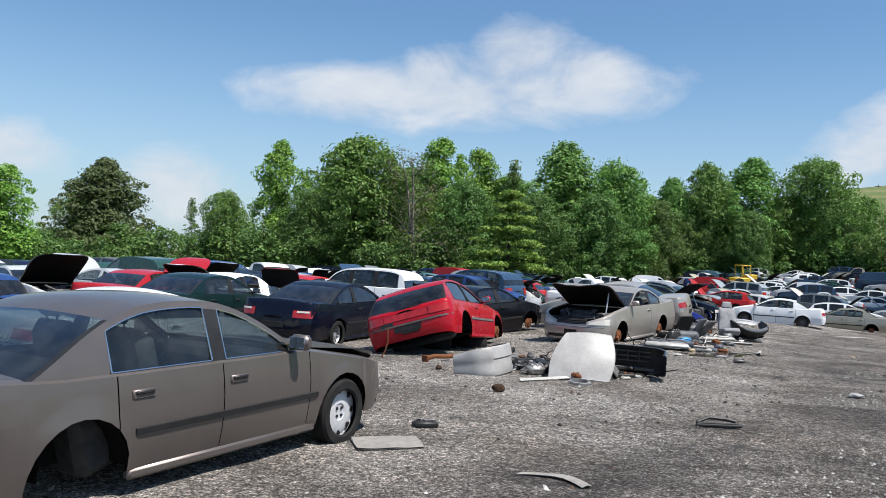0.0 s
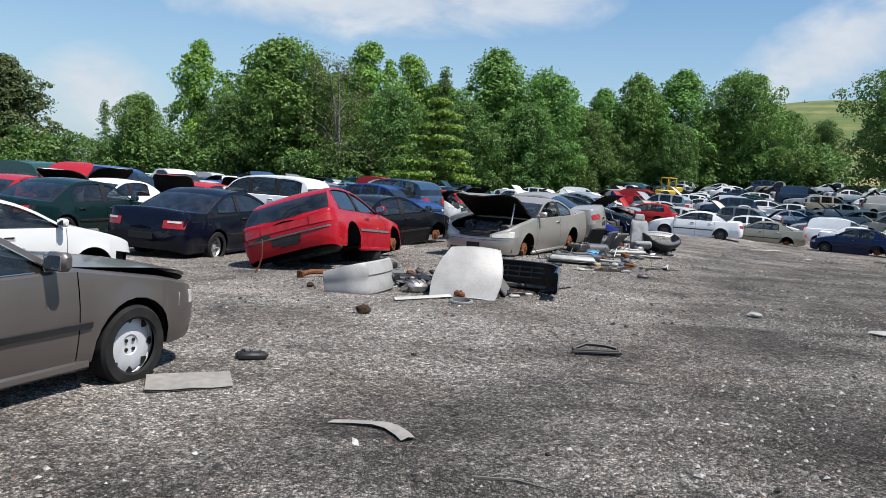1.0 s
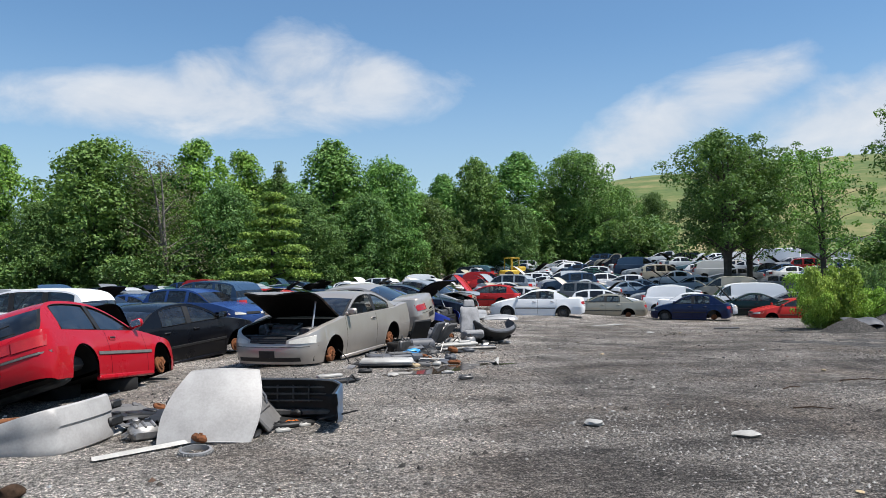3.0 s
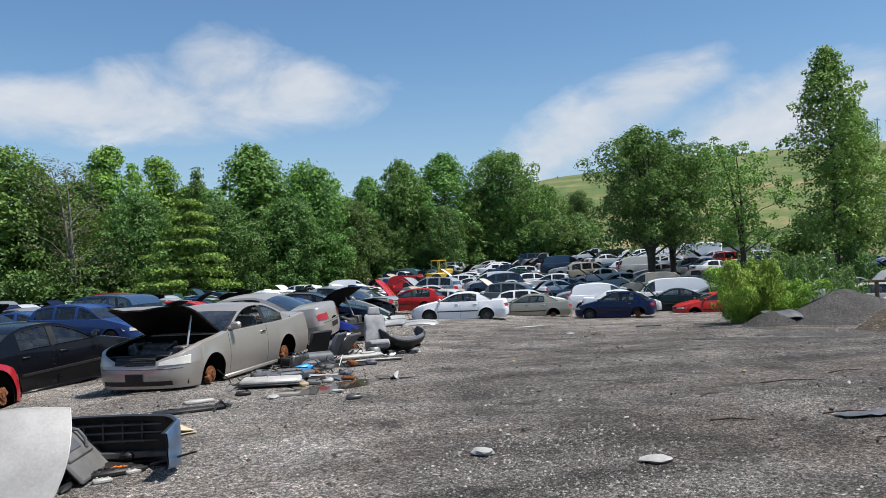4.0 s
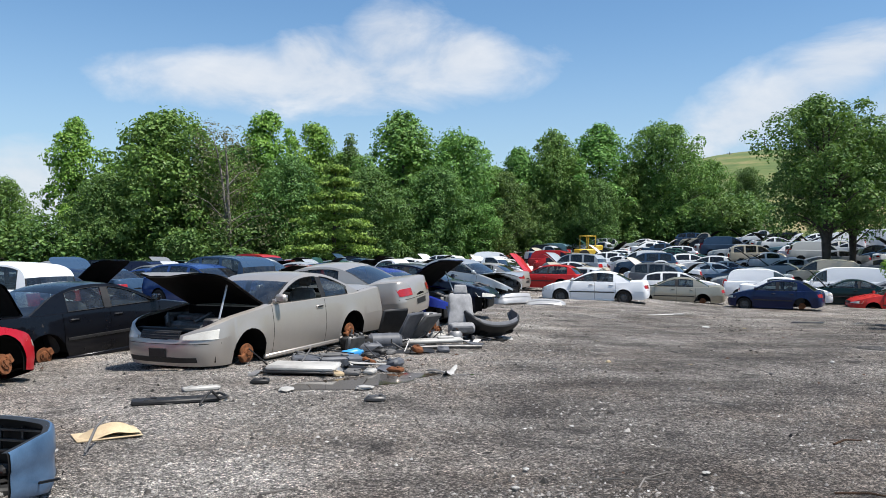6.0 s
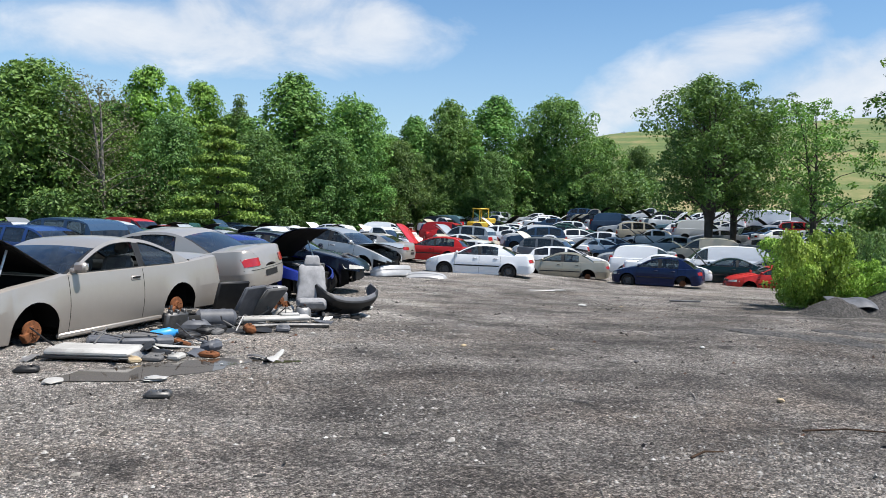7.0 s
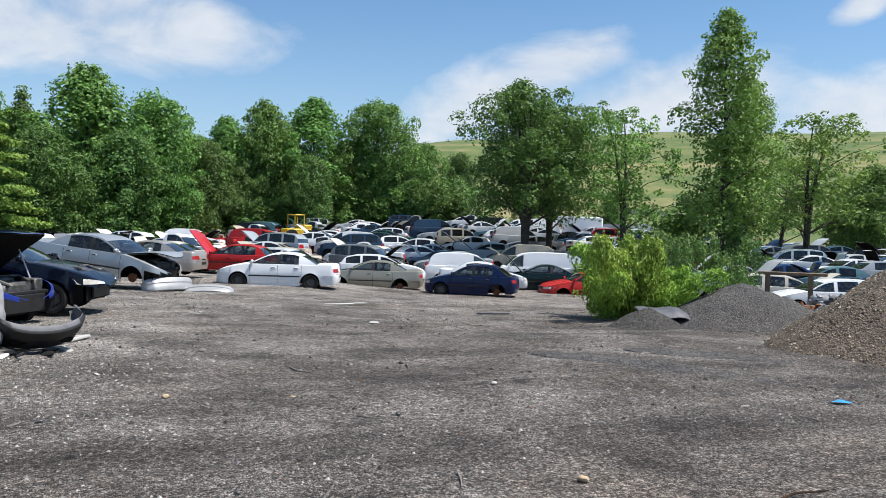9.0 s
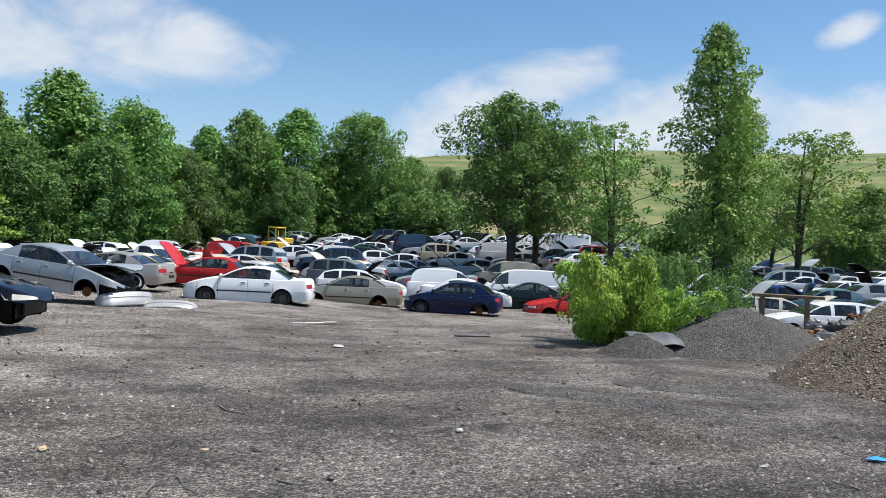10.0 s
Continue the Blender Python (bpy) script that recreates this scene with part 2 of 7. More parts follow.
def stone_material(name, stops):
    m, t, out = material(name)
    g = node(t, "ShaderNodeNewGeometry")
    col = ramp(t, g.outputs["Random Per Island"], stops)
    f = tnoise(t, g.outputs["Position"], 60.0, 3.0)
    col = mixc(t, op(t, "MULTIPLY", f, 0.5), col, (0.06, 0.055, 0.05))
    b = node(t, "ShaderNodeBsdfPrincipled", {"Base Color": col, "Roughness": 0.85, "Specular IOR Level": 0.3})
    t.links.new(b.outputs[0], out.inputs[0])
    return m


def heap_material(name, stops):
    m, t, out = material(name)
    p = where(t)
    v = node(t, "ShaderNodeTexVoronoi", {"Vector": p, "Scale": 38.0}, feature="F1")
    c = node(t, "ShaderNodeSeparateColor", {0: v.outputs["Color"]})
    f = op(t, "ADD", op(t, "MULTIPLY", c.outputs[0], 0.55), op(t, "MULTIPLY", tnoise(t, p, 1.3, 5.0), 0.45))
    col = ramp(t, f, stops)
    b = node(t, "ShaderNodeBsdfPrincipled", {"Base Color": col, "Roughness": 0.9, "Normal": bumped(t, v.outputs["Distance"], 0.9, 0.03)})
    t.links.new(b.outputs[0], out.inputs[0])
    return m


def grass_material():
    m, t, out = material("hill_grass")
    p = where(t)
    s = node(t, "ShaderNodeSeparateXYZ", {0: p})
    flat = node(t, "ShaderNodeMapping", {"Vector": p, "Scale": (0.02, 0.02, 0.55)}).outputs[0]
    bands = tnoise(t, flat, 1.0, 5.0, 0.6)
    f = op(t, "ADD", op(t, "MULTIPLY", bands, 0.6), op(t, "MULTIPLY", tnoise(t, p, 0.25, 6.0, 0.7), 0.4))
    col = ramp(t, f, [(0.34, (0.036, 0.066, 0.013)), (0.47, (0.070, 0.108, 0.022)), (0.56, (0.14, 0.145, 0.046)), (0.66, (0.24, 0.195, 0.095))])
    b = node(t, "ShaderNodeBsdfPrincipled", {"Base Color": col, "Roughness": 0.9})
    t.links.new(b.outputs[0], out.inputs[0])
    return m


PAINT = paint_material("car_paint", 0.0, 0.004, 0.26, 0.42)
METAL_PAINT = paint_material("metallic_car_paint", 0.6, 0.10, 0.36)
GLASS = glass_material("window_glass", (0.36, 0.41, 0.41))
DARK_GLASS = glass_material("tinted_window_glass", (0.10, 0.12, 0.135))
BLACK = simple("black_plastic", (0.006, 0.006, 0.0065), (0.020, 0.0195, 0.019), 0.55)
# near-black, so wells, gaps and undersides carry their deep shade in the colour
SHELL = simple("shaded_sheet_metal", (0.003, 0.003, 0.003), (0.010, 0.009, 0.008), 0.8, spec=0.12)
RUBBER = simple("tyre_rubber", (0.008, 0.008, 0.008), (0.024, 0.023, 0.022), 0.85, spec=0.2)
SILVER = simple("wheel_silver", (0.42, 0.42, 0.42), (0.62, 0.62, 0.62), 0.38, 0.6)
HUBCAP = simple("silver_plastic", (0.42, 0.42, 0.43), (0.60, 0.60, 0.61), 0.4, 0.1, 6.0, 0.05)
STEEL = simple("dark_steel", (0.05, 0.05, 0.05), (0.16, 0.155, 0.15), 0.5, 0.7)
CHROME = simple("chrome", (0.6, 0.6, 0.6), (0.8, 0.8, 0.8), 0.15, 1.0, bump=0.02)
RUST = simple("rusty_iron", (0.07, 0.027, 0.011), (0.25, 0.09, 0.032), 0.85, 0.2, 18.0, 0.5)
DARK_RUST = simple("dark_rust", (0.02, 0.013, 0.009), (0.075, 0.045, 0.028), 0.9, 0, 20.0, 0.6, spec=0.15)
ENGINE = simple("engine_metal", (0.02, 0.02, 0.02), (0.16, 0.155, 0.15), 0.55, 0.5, 12.0, 0.4)
INTERIOR = simple("dark_interior", (0.015, 0.015, 0.016), (0.06, 0.058, 0.055), 0.8)
SEAT = simple("grey_seat_cloth", (0.09, 0.088, 0.085), (0.20, 0.195, 0.19), 0.92, 0, 9.0, 0.3)
PALE_SEAT = simple("pale_grey_seat_cloth", (0.17, 0.17, 0.175), (0.32, 0.32, 0.325), 0.92, 0, 9.0, 0.5)
RED_LENS = simple("red_lamp_lens", (0.22, 0.008, 0.01), (0.42, 0.02, 0.02), 0.18, coat=0.6, bump=0.05)
AMBER = simple("amber_lamp_lens", (0.45, 0.10, 0.01), (0.65, 0.18, 0.02), 0.2, coat=0.6, bump=0.05)
LENS = simple("clear_lamp_lens", (0.42, 0.40, 0.35), (0.62, 0.60, 0.54), 0.2, 0.0, coat=0.6, bump=0.05)
PLATE = simple("number_plate", (0.35, 0.35, 0.36), (0.5, 0.5, 0.5), 0.5)
BARK = simple("tree_bark", (0.030, 0.024, 0.019), (0.10, 0.085, 0.07), 0.95, 0, 3.0, 0.8)
GREY_BARK = simple("dead_wood", (0.10, 0.09, 0.08), (0.22, 0.20, 0.18), 0.95, 0, 3.0, 0.6)
LEAF = leaf_material("leaves_mid_green", (0.0461, 0.105, 0.023), (0.1126, 0.2304, 0.0461), (0.2112, 0.3456, 0.0794))
LEAF_SUN = leaf_material("leaves_yellow_green", (0.10, 0.19, 0.022), (0.24, 0.40, 0.05), (0.42, 0.56, 0.10))
# a copy of LEAF, about a third brighter, for the fork and poplar trees
LEAF_BRIGHTENED = leaf_material("leaves_brightened_green", (0.0614, 0.1344, 0.0256), (0.1536, 0.2944, 0.0563), (0.2944, 0.448, 0.1024))
LEAF_BRIGHT = leaf_material("leaves_bright_green", (0.0666, 0.1472, 0.023), (0.1664, 0.32, 0.0461), (0.3072, 0.4608, 0.0896))
LEAF_DARK = leaf_material("leaves_dark_green", (0.0358, 0.0819, 0.0205), (0.0845, 0.1728, 0.041), (0.1664, 0.2688, 0.0666))
LEAF_MAPLE = leaf_material("leaves_maple_green", (0.030, 0.072, 0.016), (0.074, 0.155, 0.032), (0.16, 0.26, 0.06))
LEAF_OLIVE = leaf_material("leaves_dull_olive", (0.0435, 0.0717, 0.0256), (0.087, 0.1254, 0.0461), (0.1536, 0.1984, 0.0794))
LEAF_BROWN = leaf_material("sparse_brown_leaves", (0.05, 0.05, 0.026), (0.10, 0.095, 0.055), (0.17, 0.155, 0.085), 0.3)
GROUND = ground_material()
HEAP = heap_material("dark_millings", [(0.2, (0.022, 0.021, 0.021)), (0.55, (0.055, 0.052, 0.050)), (0.9, (0.15, 0.14, 0.125))])
BROWN_HEAP = heap_material("brown_gravel", [(0.2, (0.03, 0.022, 0.016)), (0.55, (0.085, 0.064, 0.046)), (0.9, (0.21, 0.165, 0.12))])
GRASS = grass_material()

WHITE_PLASTIC = simple("dusty_white_plastic", (0.24, 0.23, 0.21), (0.47, 0.46, 0.435), 0.5, 0, 4.0, 0.1)
GREY_PAINT = simple("dusty_silver_paint", (0.28, 0.28, 0.28), (0.42, 0.42, 0.42), 0.4, 0.3, 3.0, 0.1)
WHITE_PAINT = simple("dusty_white_paint", (0.25, 0.24, 0.23), (0.41, 0.40, 0.385), 0.45, 0, 3.0, 0.1)
GREY_PLASTIC = simple("grey_trim_plastic", (0.075, 0.073, 0.072), (0.14, 0.137, 0.134), 0.75, 0, 6.0, 0.2)
SLATE = simple("slate_grey_plastic", (0.045, 0.048, 0.055), (0.11, 0.115, 0.13), 0.55, 0, 6.0, 0.2)
STEEL_BLUE = simple("dull_blue_paint", (0.035, 0.075, 0.14), (0.075, 0.14, 0.235), 0.4, 0.1, 5.0, 0.1, coat=0.3)
CARD = simple("cardboard", (0.30, 0.22, 0.13), (0.52, 0.42, 0.27), 0.9, 0, 5.0, 0.3)
BLUE_PLASTIC = simple("bright_blue_plastic", (0.02, 0.20, 0.50), (0.05, 0.32, 0.66), 0.4, 0, 6.0, 0.1)
ALLOY = simple("dirty_aluminium", (0.18, 0.175, 0.17), (0.42, 0.41, 0.40), 0.5, 0.7, 14.0, 0.4)
WOOD = simple("weathered_wood", (0.10, 0.065, 0.04), (0.26, 0.18, 0.12), 0.85, 0, 5.0, 0.4)
PALE_WOOD = simple("bleached_boards", (0.26, 0.25, 0.23), (0.46, 0.45, 0.42), 0.85, 0, 5.0, 0.4)
YELLOW = simple("faded_yellow_paint", (0.42, 0.27, 0.02), (0.62, 0.42, 0.05), 0.5, 0.1, 4.0, 0.2)
CARPET = simple("grey_carpet", (0.16, 0.15, 0.14), (0.28, 0.265, 0.24), 0.95, 0, 12.0, 0.6)
ORANGE = simple("orange_plastic", (0.5, 0.10, 0.01), (0.7, 0.2, 0.03), 0.4)
PEBBLES = stone_material("loose_pebbles", [(0.0, (0.05, 0.048, 0.045)), (0.4, (0.14, 0.13, 0.12)), (0.8, (0.31, 0.29, 0.265)), (1.0, (0.55, 0.53, 0.49))])
CHIPS = stone_material("white_chips", [(0.0, (0.30, 0.285, 0.26)), (1.0, (0.72, 0.71, 0.67))])
CLODS = stone_material("dark_clods", [(0.0, (0.015, 0.014, 0.013)), (0.8, (0.05, 0.044, 0.038)), (1.0, (0.16, 0.07, 0.035))])
BROWN_STONES = stone_material("brown_gravel_stones", [(0.0, (0.04, 0.031, 0.022)), (0.5, (0.13, 0.10, 0.066)), (0.85, (0.27, 0.215, 0.145)), (1.0, (0.52, 0.47, 0.37))])
MILLINGS = stone_material("crumbled_millings", [(0.0, (0.020, 0.019, 0.018)), (0.6, (0.060, 0.056, 0.052)), (1.0, (0.17, 0.16, 0.145))])
SCRAPS = stone_material("flat_litter", [(0.0, (0.012, 0.012, 0.012)), (0.45, (0.06, 0.052, 0.044)), (0.7, (0.20, 0.17, 0.13)), (0.9, (0.42, 0.40, 0.37)), (1.0, (0.60, 0.59, 0.57))])


def water_material():
    m, t, out = material("muddy_water")
    b = node(t, "ShaderNodeBsdfPrincipled", {"Base Color": (0.045, 0.036, 0.027, 1), "Roughness": 0.04, "IOR": 1.33, "Specular IOR Level": 0.5})
    t.links.new(b.outputs[0], out.inputs[0])
    return m


WATER = water_material()

# ---- mesh helpers ----
class Geo:
    """Points and faces of one part, with a material slot for each face."""
    def __init__(self):
        self.v, self.f, self.m, self.key = [], [], [], {}

    def at(self, key, p):
        if key not in self.key:
            self.key[key] = len(self.v)
            self.v.append(tuple(p))
        return self.key[key]

    def add(self, verts, faces, m=0):
        o = len(self.v)
        self.v.extend(tuple(p) for p in verts)
        self.f.extend(tuple(o + i for i in f) for f in faces)
        self.m.extend([m] * len(faces))
        return self

    def grid(self, rows, m=0, close=False):
        n, k = len(rows), len(rows[0])
        last = k if close else k - 1
        return self.add([p for r in rows for p in r],
                        [(i * k + j, i * k + (j + 1) % k, (i + 1) * k + (j + 1) % k, (i + 1) * k + j) for i in range(n - 1) for j in range(last)], m)

    def box(self, c, s, m=0, bevel=0.0, mat=None):
        """A block with chamfered edges."""
        hx, hy, hz = s[0] / 2, s[1] / 2, s[2] / 2
        b = min(bevel or min(s) * 0.12, hx * 0.9, hy * 0.9, hz * 0.9)
        vs, ix = [], {}
        for sx in (-1, 1):
            for sy in (-1, 1):
                for sz in (-1, 1):
                    for a, p in enumerate(((hx, hy - b, hz - b), (hx - b, hy, hz - b), (hx - b, hy - b, hz))):
                        ix[sx, sy, sz, a] = len(vs)
                        vs.append(Vector((sx * p[0], sy * p[1], sz * p[2])))
        fs = []
        for s1 in (-1, 1):
            fs.append([ix[s1, y, z, 0] for y, z in ((-1, -1), (1, -1), (1, 1), (-1, 1))][::s1])
            fs.append([ix[x, s1, z, 1] for x, z in ((-1, -1), (-1, 1), (1, 1), (1, -1))][::s1])
            fs.append([ix[x, y, s1, 2] for x, y in ((-1, -1), (1, -1), (1, 1), (-1, 1))][::s1])
            for s2 in (-1, 1):
                k = s1 * s2
                fs.append([ix[s1, s2, -1, 0], ix[s1, s2, -1, 1], ix[s1, s2, 1, 1], ix[s1, s2, 1, 0]][::k])
                fs.append([ix[s1, -1, s2, 0], ix[s1, 1, s2, 0], ix[s1, 1, s2, 2], ix[s1, -1, s2, 2]][::k])
                fs.append([ix[-1, s1, s2, 1], ix[-1, s1, s2, 2], ix[1, s1, s2, 2], ix[1, s1, s2, 1]][::k])
                for s3 in (-1, 1):
                    fs.append([ix[s1, s2, s3, 0], ix[s1, s2, s3, 1], ix[s1, s2, s3, 2]][::k * s3])
        t = Matrix.Translation(c) @ (mat or Matrix())
        return self.add([t @ p for p in vs], fs, m)

    def lathe(self, profile, n=20, mat=None, m=0):
        """Turns (radius, height) pairs about the local z axis."""
        t = mat or Matrix()
        rows = [[t @ Vector((r * math.cos(6.28319 * j / n), r * math.sin(6.28319 * j / n), z)) for j in range(n)] for r, z in profile]
        return self.grid(rows, m, True)

    def tube(self, pts, radii, n=7, m=0):
        rows = []
        pts = [Vector(p) for p in pts]
        if not isinstance(radii, (list, tuple)):
            radii = [radii] * len(pts)
        for i, p in enumerate(pts):
            d = (pts[min(i + 1, len(pts) - 1)] - pts[max(i - 1, 0)]).normalized()
            u = d.orthogonal().normalized() if i == 0 else (u - d * u.dot(d)).normalized()
            w = d.cross(u)
            rows.append([p + (u * math.cos(6.28319 * j / n) + w * math.sin(6.28319 * j / n)) * radii[i] for j in range(n)])
        self.grid(rows, m, True)
        o = len(self.v)
        self.add(rows[0], [tuple(range(n))[::-1]], m)
        return self.add(rows[-1], [tuple(range(n))], m)

    def move(self, mat):
        self.v = [tuple(mat @ Vector(p)) for p in self.v]
        return self


def part(name, geo, mats, parent=None, label="", angle=38, tint=None, weld=False):
    """Links a Geo as one mesh object, under a thing or a part."""
    me = bpy.data.meshes.new(name)
    me.from_pydata(geo.v, [], geo.f)
    if weld:
        bm = bmesh.new()
        bm.from_mesh(me)
        for f, k in zip(bm.faces, geo.m):
            f.material_index = k
        bmesh.ops.remove_doubles(bm, verts=bm.verts, dist=0.0006)
        bm.to_mesh(me)
        bm.free()
    mats = mats if isinstance(mats, (list, tuple)) else [mats]
    for m in mats:
        me.materials.append(m)
    if len(mats) > 1 and not weld:
        me.polygons.foreach_set("material_index", geo.m)
    me.polygons.foreach_set("use_smooth", [True] * len(me.polygons))
    me.set_sharp_from_angle(angle=radians(angle))
    me.validate()
    me.update()
    ob = new(name, me)
    if parent:
        ob.parent = parent
    if label:
        tagged(ob, label)
    if tint:
        ob.color = (*tint, 1)
    return ob


def thing(name, m, label, category, group="", kind=""):
    ob = new(name)
    ob.empty_display_size = 0.2
    ob.matrix_world = m
    return tagged(ob, label, category, group, kind)


def solo(name, geo, mats, m, label, category, group="", kind="", angle=38, tint=None):
    ob = part(name, geo, mats, None, "", angle, tint)
    ob.matrix_world = m
    return tagged(ob, label, category, group, kind)


# ---- lie of the land ----
AZ = [-75, -30, -8, 3, 12, 22, 30, 40, 60, 110]
DIST = [0, 11, 16, 20, 28, 38, 45, 55, 70, 95, 160]
LOW = [0, -.05, -.25, -.35, -.6, -.9, -1.1, -1.4, -1.8, -2.5, -3]
RISE = np.array([
    LOW, LOW,
    [0, -.03, -.2, -.3, -.4, -.5, -.6, -.8, -1.0, -1.3, -1.5],
    [0, 0, -.1, -.2, -.28, -.36, -.42, -.5, -.6, -.8, -1],
    [0, 0, 0, -.02, -.15, -.3, -.4, -.5, -.5, -.3, 0],
    [0, 0, 0, 0, -.15, -.4, -.5, -.6, -.1, 1.4, 2.2],
    [0, 0, 0, 0, -.2, -.6, -.9, -1.0, -.2, 2.4, 3],
    [0, 0, 0, 0, -.08, -.5, -1.0, -1.0, 0, 1.6, 2.5],
    [0, 0, 0, 0, -.2, -.7, -.9, -.7, 0, 1., 1.5],
    [0, 0, 0, 0, -.1, -.2, -.2, 0, .2, .5, 1.]])


def gz(x, y):
    """Height of the ground."""
    a = math.degrees(math.atan2(x, y))
    if y < 0:
        return 0.0
    d = math.hypot(x, y)
    a = min(max(a, AZ[0]), AZ[-1])
    i = max(k for k in range(len(AZ) - 1) if AZ[k] <= a)
    f = (a - AZ[i]) / (AZ[i + 1] - AZ[i])
    f = f * f * (3 - 2 * f)
    return float((1 - f) * np.interp(d, DIST, RISE[i]) + f * np.interp(d, DIST, RISE[i + 1]))


def axis(near, steps, far):
    out = list(np.arange(near[0], near[1], steps))
    k, s = near[1], steps
    hi = []
    while k < far[1]:
        hi.append(k)
        s *= 1.17
        k += s
    k, s, lo = near[0] - steps, steps, []
    while k > far[0]:
        lo.append(k)
        s *= 1.17
        k -= s
    return [far[0]] + lo[::-1] + out + hi + [far[1]]


def bumps(x, y):
    """Small unevenness of the yard, level under the puddles."""
    if abs(x) > 60 or not -10 < y < 80:
        return 0.0
    k = min(1.0, max(0.0, math.hypot(x - 6.0, y - 17.3) / 1.1 - 1.1))
    return k * (0.035 * noise.noise((x * 0.45, y * 0.45, 3.0)) + 0.018 * noise.noise((x * 1.3, y * 1.3, 7.0)))


g = Geo()
GX, GY = axis((-6, 26), 0.5, (-1600, 1600)), axis((-4, 46), 0.5, (-1600, 1600))
g.grid([[(x, y, gz(x, y) + bumps(x, y)) for x in GX] for y in GY][::-1])
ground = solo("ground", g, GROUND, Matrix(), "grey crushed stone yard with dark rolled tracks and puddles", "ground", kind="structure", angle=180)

# ---- vehicles ----
def smooth_line(pts, times=2):
    p = [np.array(q, float) for q in pts]
    for _ in range(times):
        q = [p[0]]
        for a, b in zip(p[:-1], p[1:]):
            q += [a * 0.75 + b * 0.25, a * 0.25 + b * 0.75]
        p = q + [p[-1]]
    return np.array(p)


SEDAN = dict(L=4.70, W=0.885, wb=2.715, fo=0.93, r=0.305, arch=0.365, sill=0.20, belt=0.96, roof=1.40, cowl=0.98, wtop=0.22, rtop=-0.98, rbase=-1.62,
             deck=1.0, tail=0.74, hood=0.80, nose=0.60, doors=(0.93, -0.12, -1.02), glazing=((-0.90, -0.20), (-0.06, 0.95)), lamp=(0.58, 0.70), tlamp=(0.70, 0.86), four=True)
ACCORD = dict(SEDAN, sill=0.25, belt=0.90, roof=1.36, cowl=0.80, wtop=0.10, rtop=-1.02, rbase=-1.72, deck=0.97, hood=0.74, nose=0.56, doors=(0.86, -0.16, -1.10), glazing=((-1.12, -0.24), (-0.10, 0.78)), lamp=(0.54, 0.66))
COUPE = dict(SEDAN, L=4.83, W=0.895, hood=0.84, nose=0.66, lamp=(0.58, 0.73), roof=1.37, belt=0.95, cowl=0.86, wtop=0.12, rtop=-0.92, rbase=-1.70, deck=1.02, doors=(0.82, -0.55, -0.55), glazing=((-1.28, -0.62), (-0.50, 0.80)), four=False)
HATCH = dict(SEDAN, L=4.42, W=0.88, wb=2.57, fo=0.88, roof=1.36, belt=0.87, cowl=0.66, wtop=-0.16, rtop=-1.72, rbase=-2.10, deck=0.89, tail=0.86, hood=0.72, nose=0.56,
             doors=(0.72, -0.52, -0.52), glazing=((-1.58, -0.62), (-0.52, 0.56)), lamp=(0.52, 0.62), tlamp=(0.66, 0.82), four=False)
WAGON = dict(SEDAN, L=4.65, roof=1.45, rtop=-1.85, rbase=-2.15, deck=1.0, glazing=((-1.85, -1.1), (-0.98, -0.18), (-0.04, 0.95)))
SUV = dict(SEDAN, L=4.55, W=0.90, wb=2.62, fo=0.85, r=0.35, arch=0.41, sill=0.32, belt=1.15, roof=1.74, cowl=0.85, wtop=0.35, rtop=-2.0, rbase=-2.12, deck=1.15, tail=1.0, hood=1.05, nose=0.8,
           doors=(0.82, -0.15, -1.05), glazing=((-1.85, -1.12), (-0.98, -0.2), (-0.06, 0.78)), lamp=(0.75, 0.92), tlamp=(0.80, 1.10))
VAN = dict(SEDAN, L=4.75, W=0.97, wb=2.87, fo=0.85, r=0.33, arch=0.39, sill=0.25, belt=1.10, roof=1.80, cowl=1.35, wtop=0.55, rtop=-1.95, rbase=-2.12, deck=1.10, tail=1.0, hood=0.98, nose=0.72,
           doors=(1.20, 0.22, -0.98), glazing=((0.34, 1.20),), lamp=(0.68, 0.84), tlamp=(0.80, 1.20))
BIG_VAN = dict(VAN, L=5.35, W=1.0, wb=3.3, fo=0.80, roof=2.0, belt=1.20, cowl=1.75, wtop=1.05, rtop=-2.35, rbase=-2.5, doors=(1.65, 0.70, -0.6), glazing=((0.82, 1.62),), hood=1.08)
PICKUP = dict(SEDAN, L=5.0, W=0.92, wb=3.0, fo=0.85, r=0.35, arch=0.41, sill=0.38, belt=1.10, roof=1.68, cowl=0.75, wtop=0.30, rtop=-0.55, rbase=-0.72, deck=1.08, tail=0.95, hood=1.02, nose=0.78,
              doors=(0.72, -0.45, -0.45), glazing=((-0.40, 0.70),), lamp=(0.72, 0.88), tlamp=(0.75, 1.02), four=False)
CITY = dict(SEDAN, L=4.10, W=0.84, wb=2.44, fo=0.83, roof=1.42, belt=0.94, cowl=0.88, wtop=0.18, rtop=-1.15, rbase=-1.75, deck=0.97, doors=(0.80, -0.18, -0.98), glazing=((-1.0, -0.26), (-0.12, 0.85)))


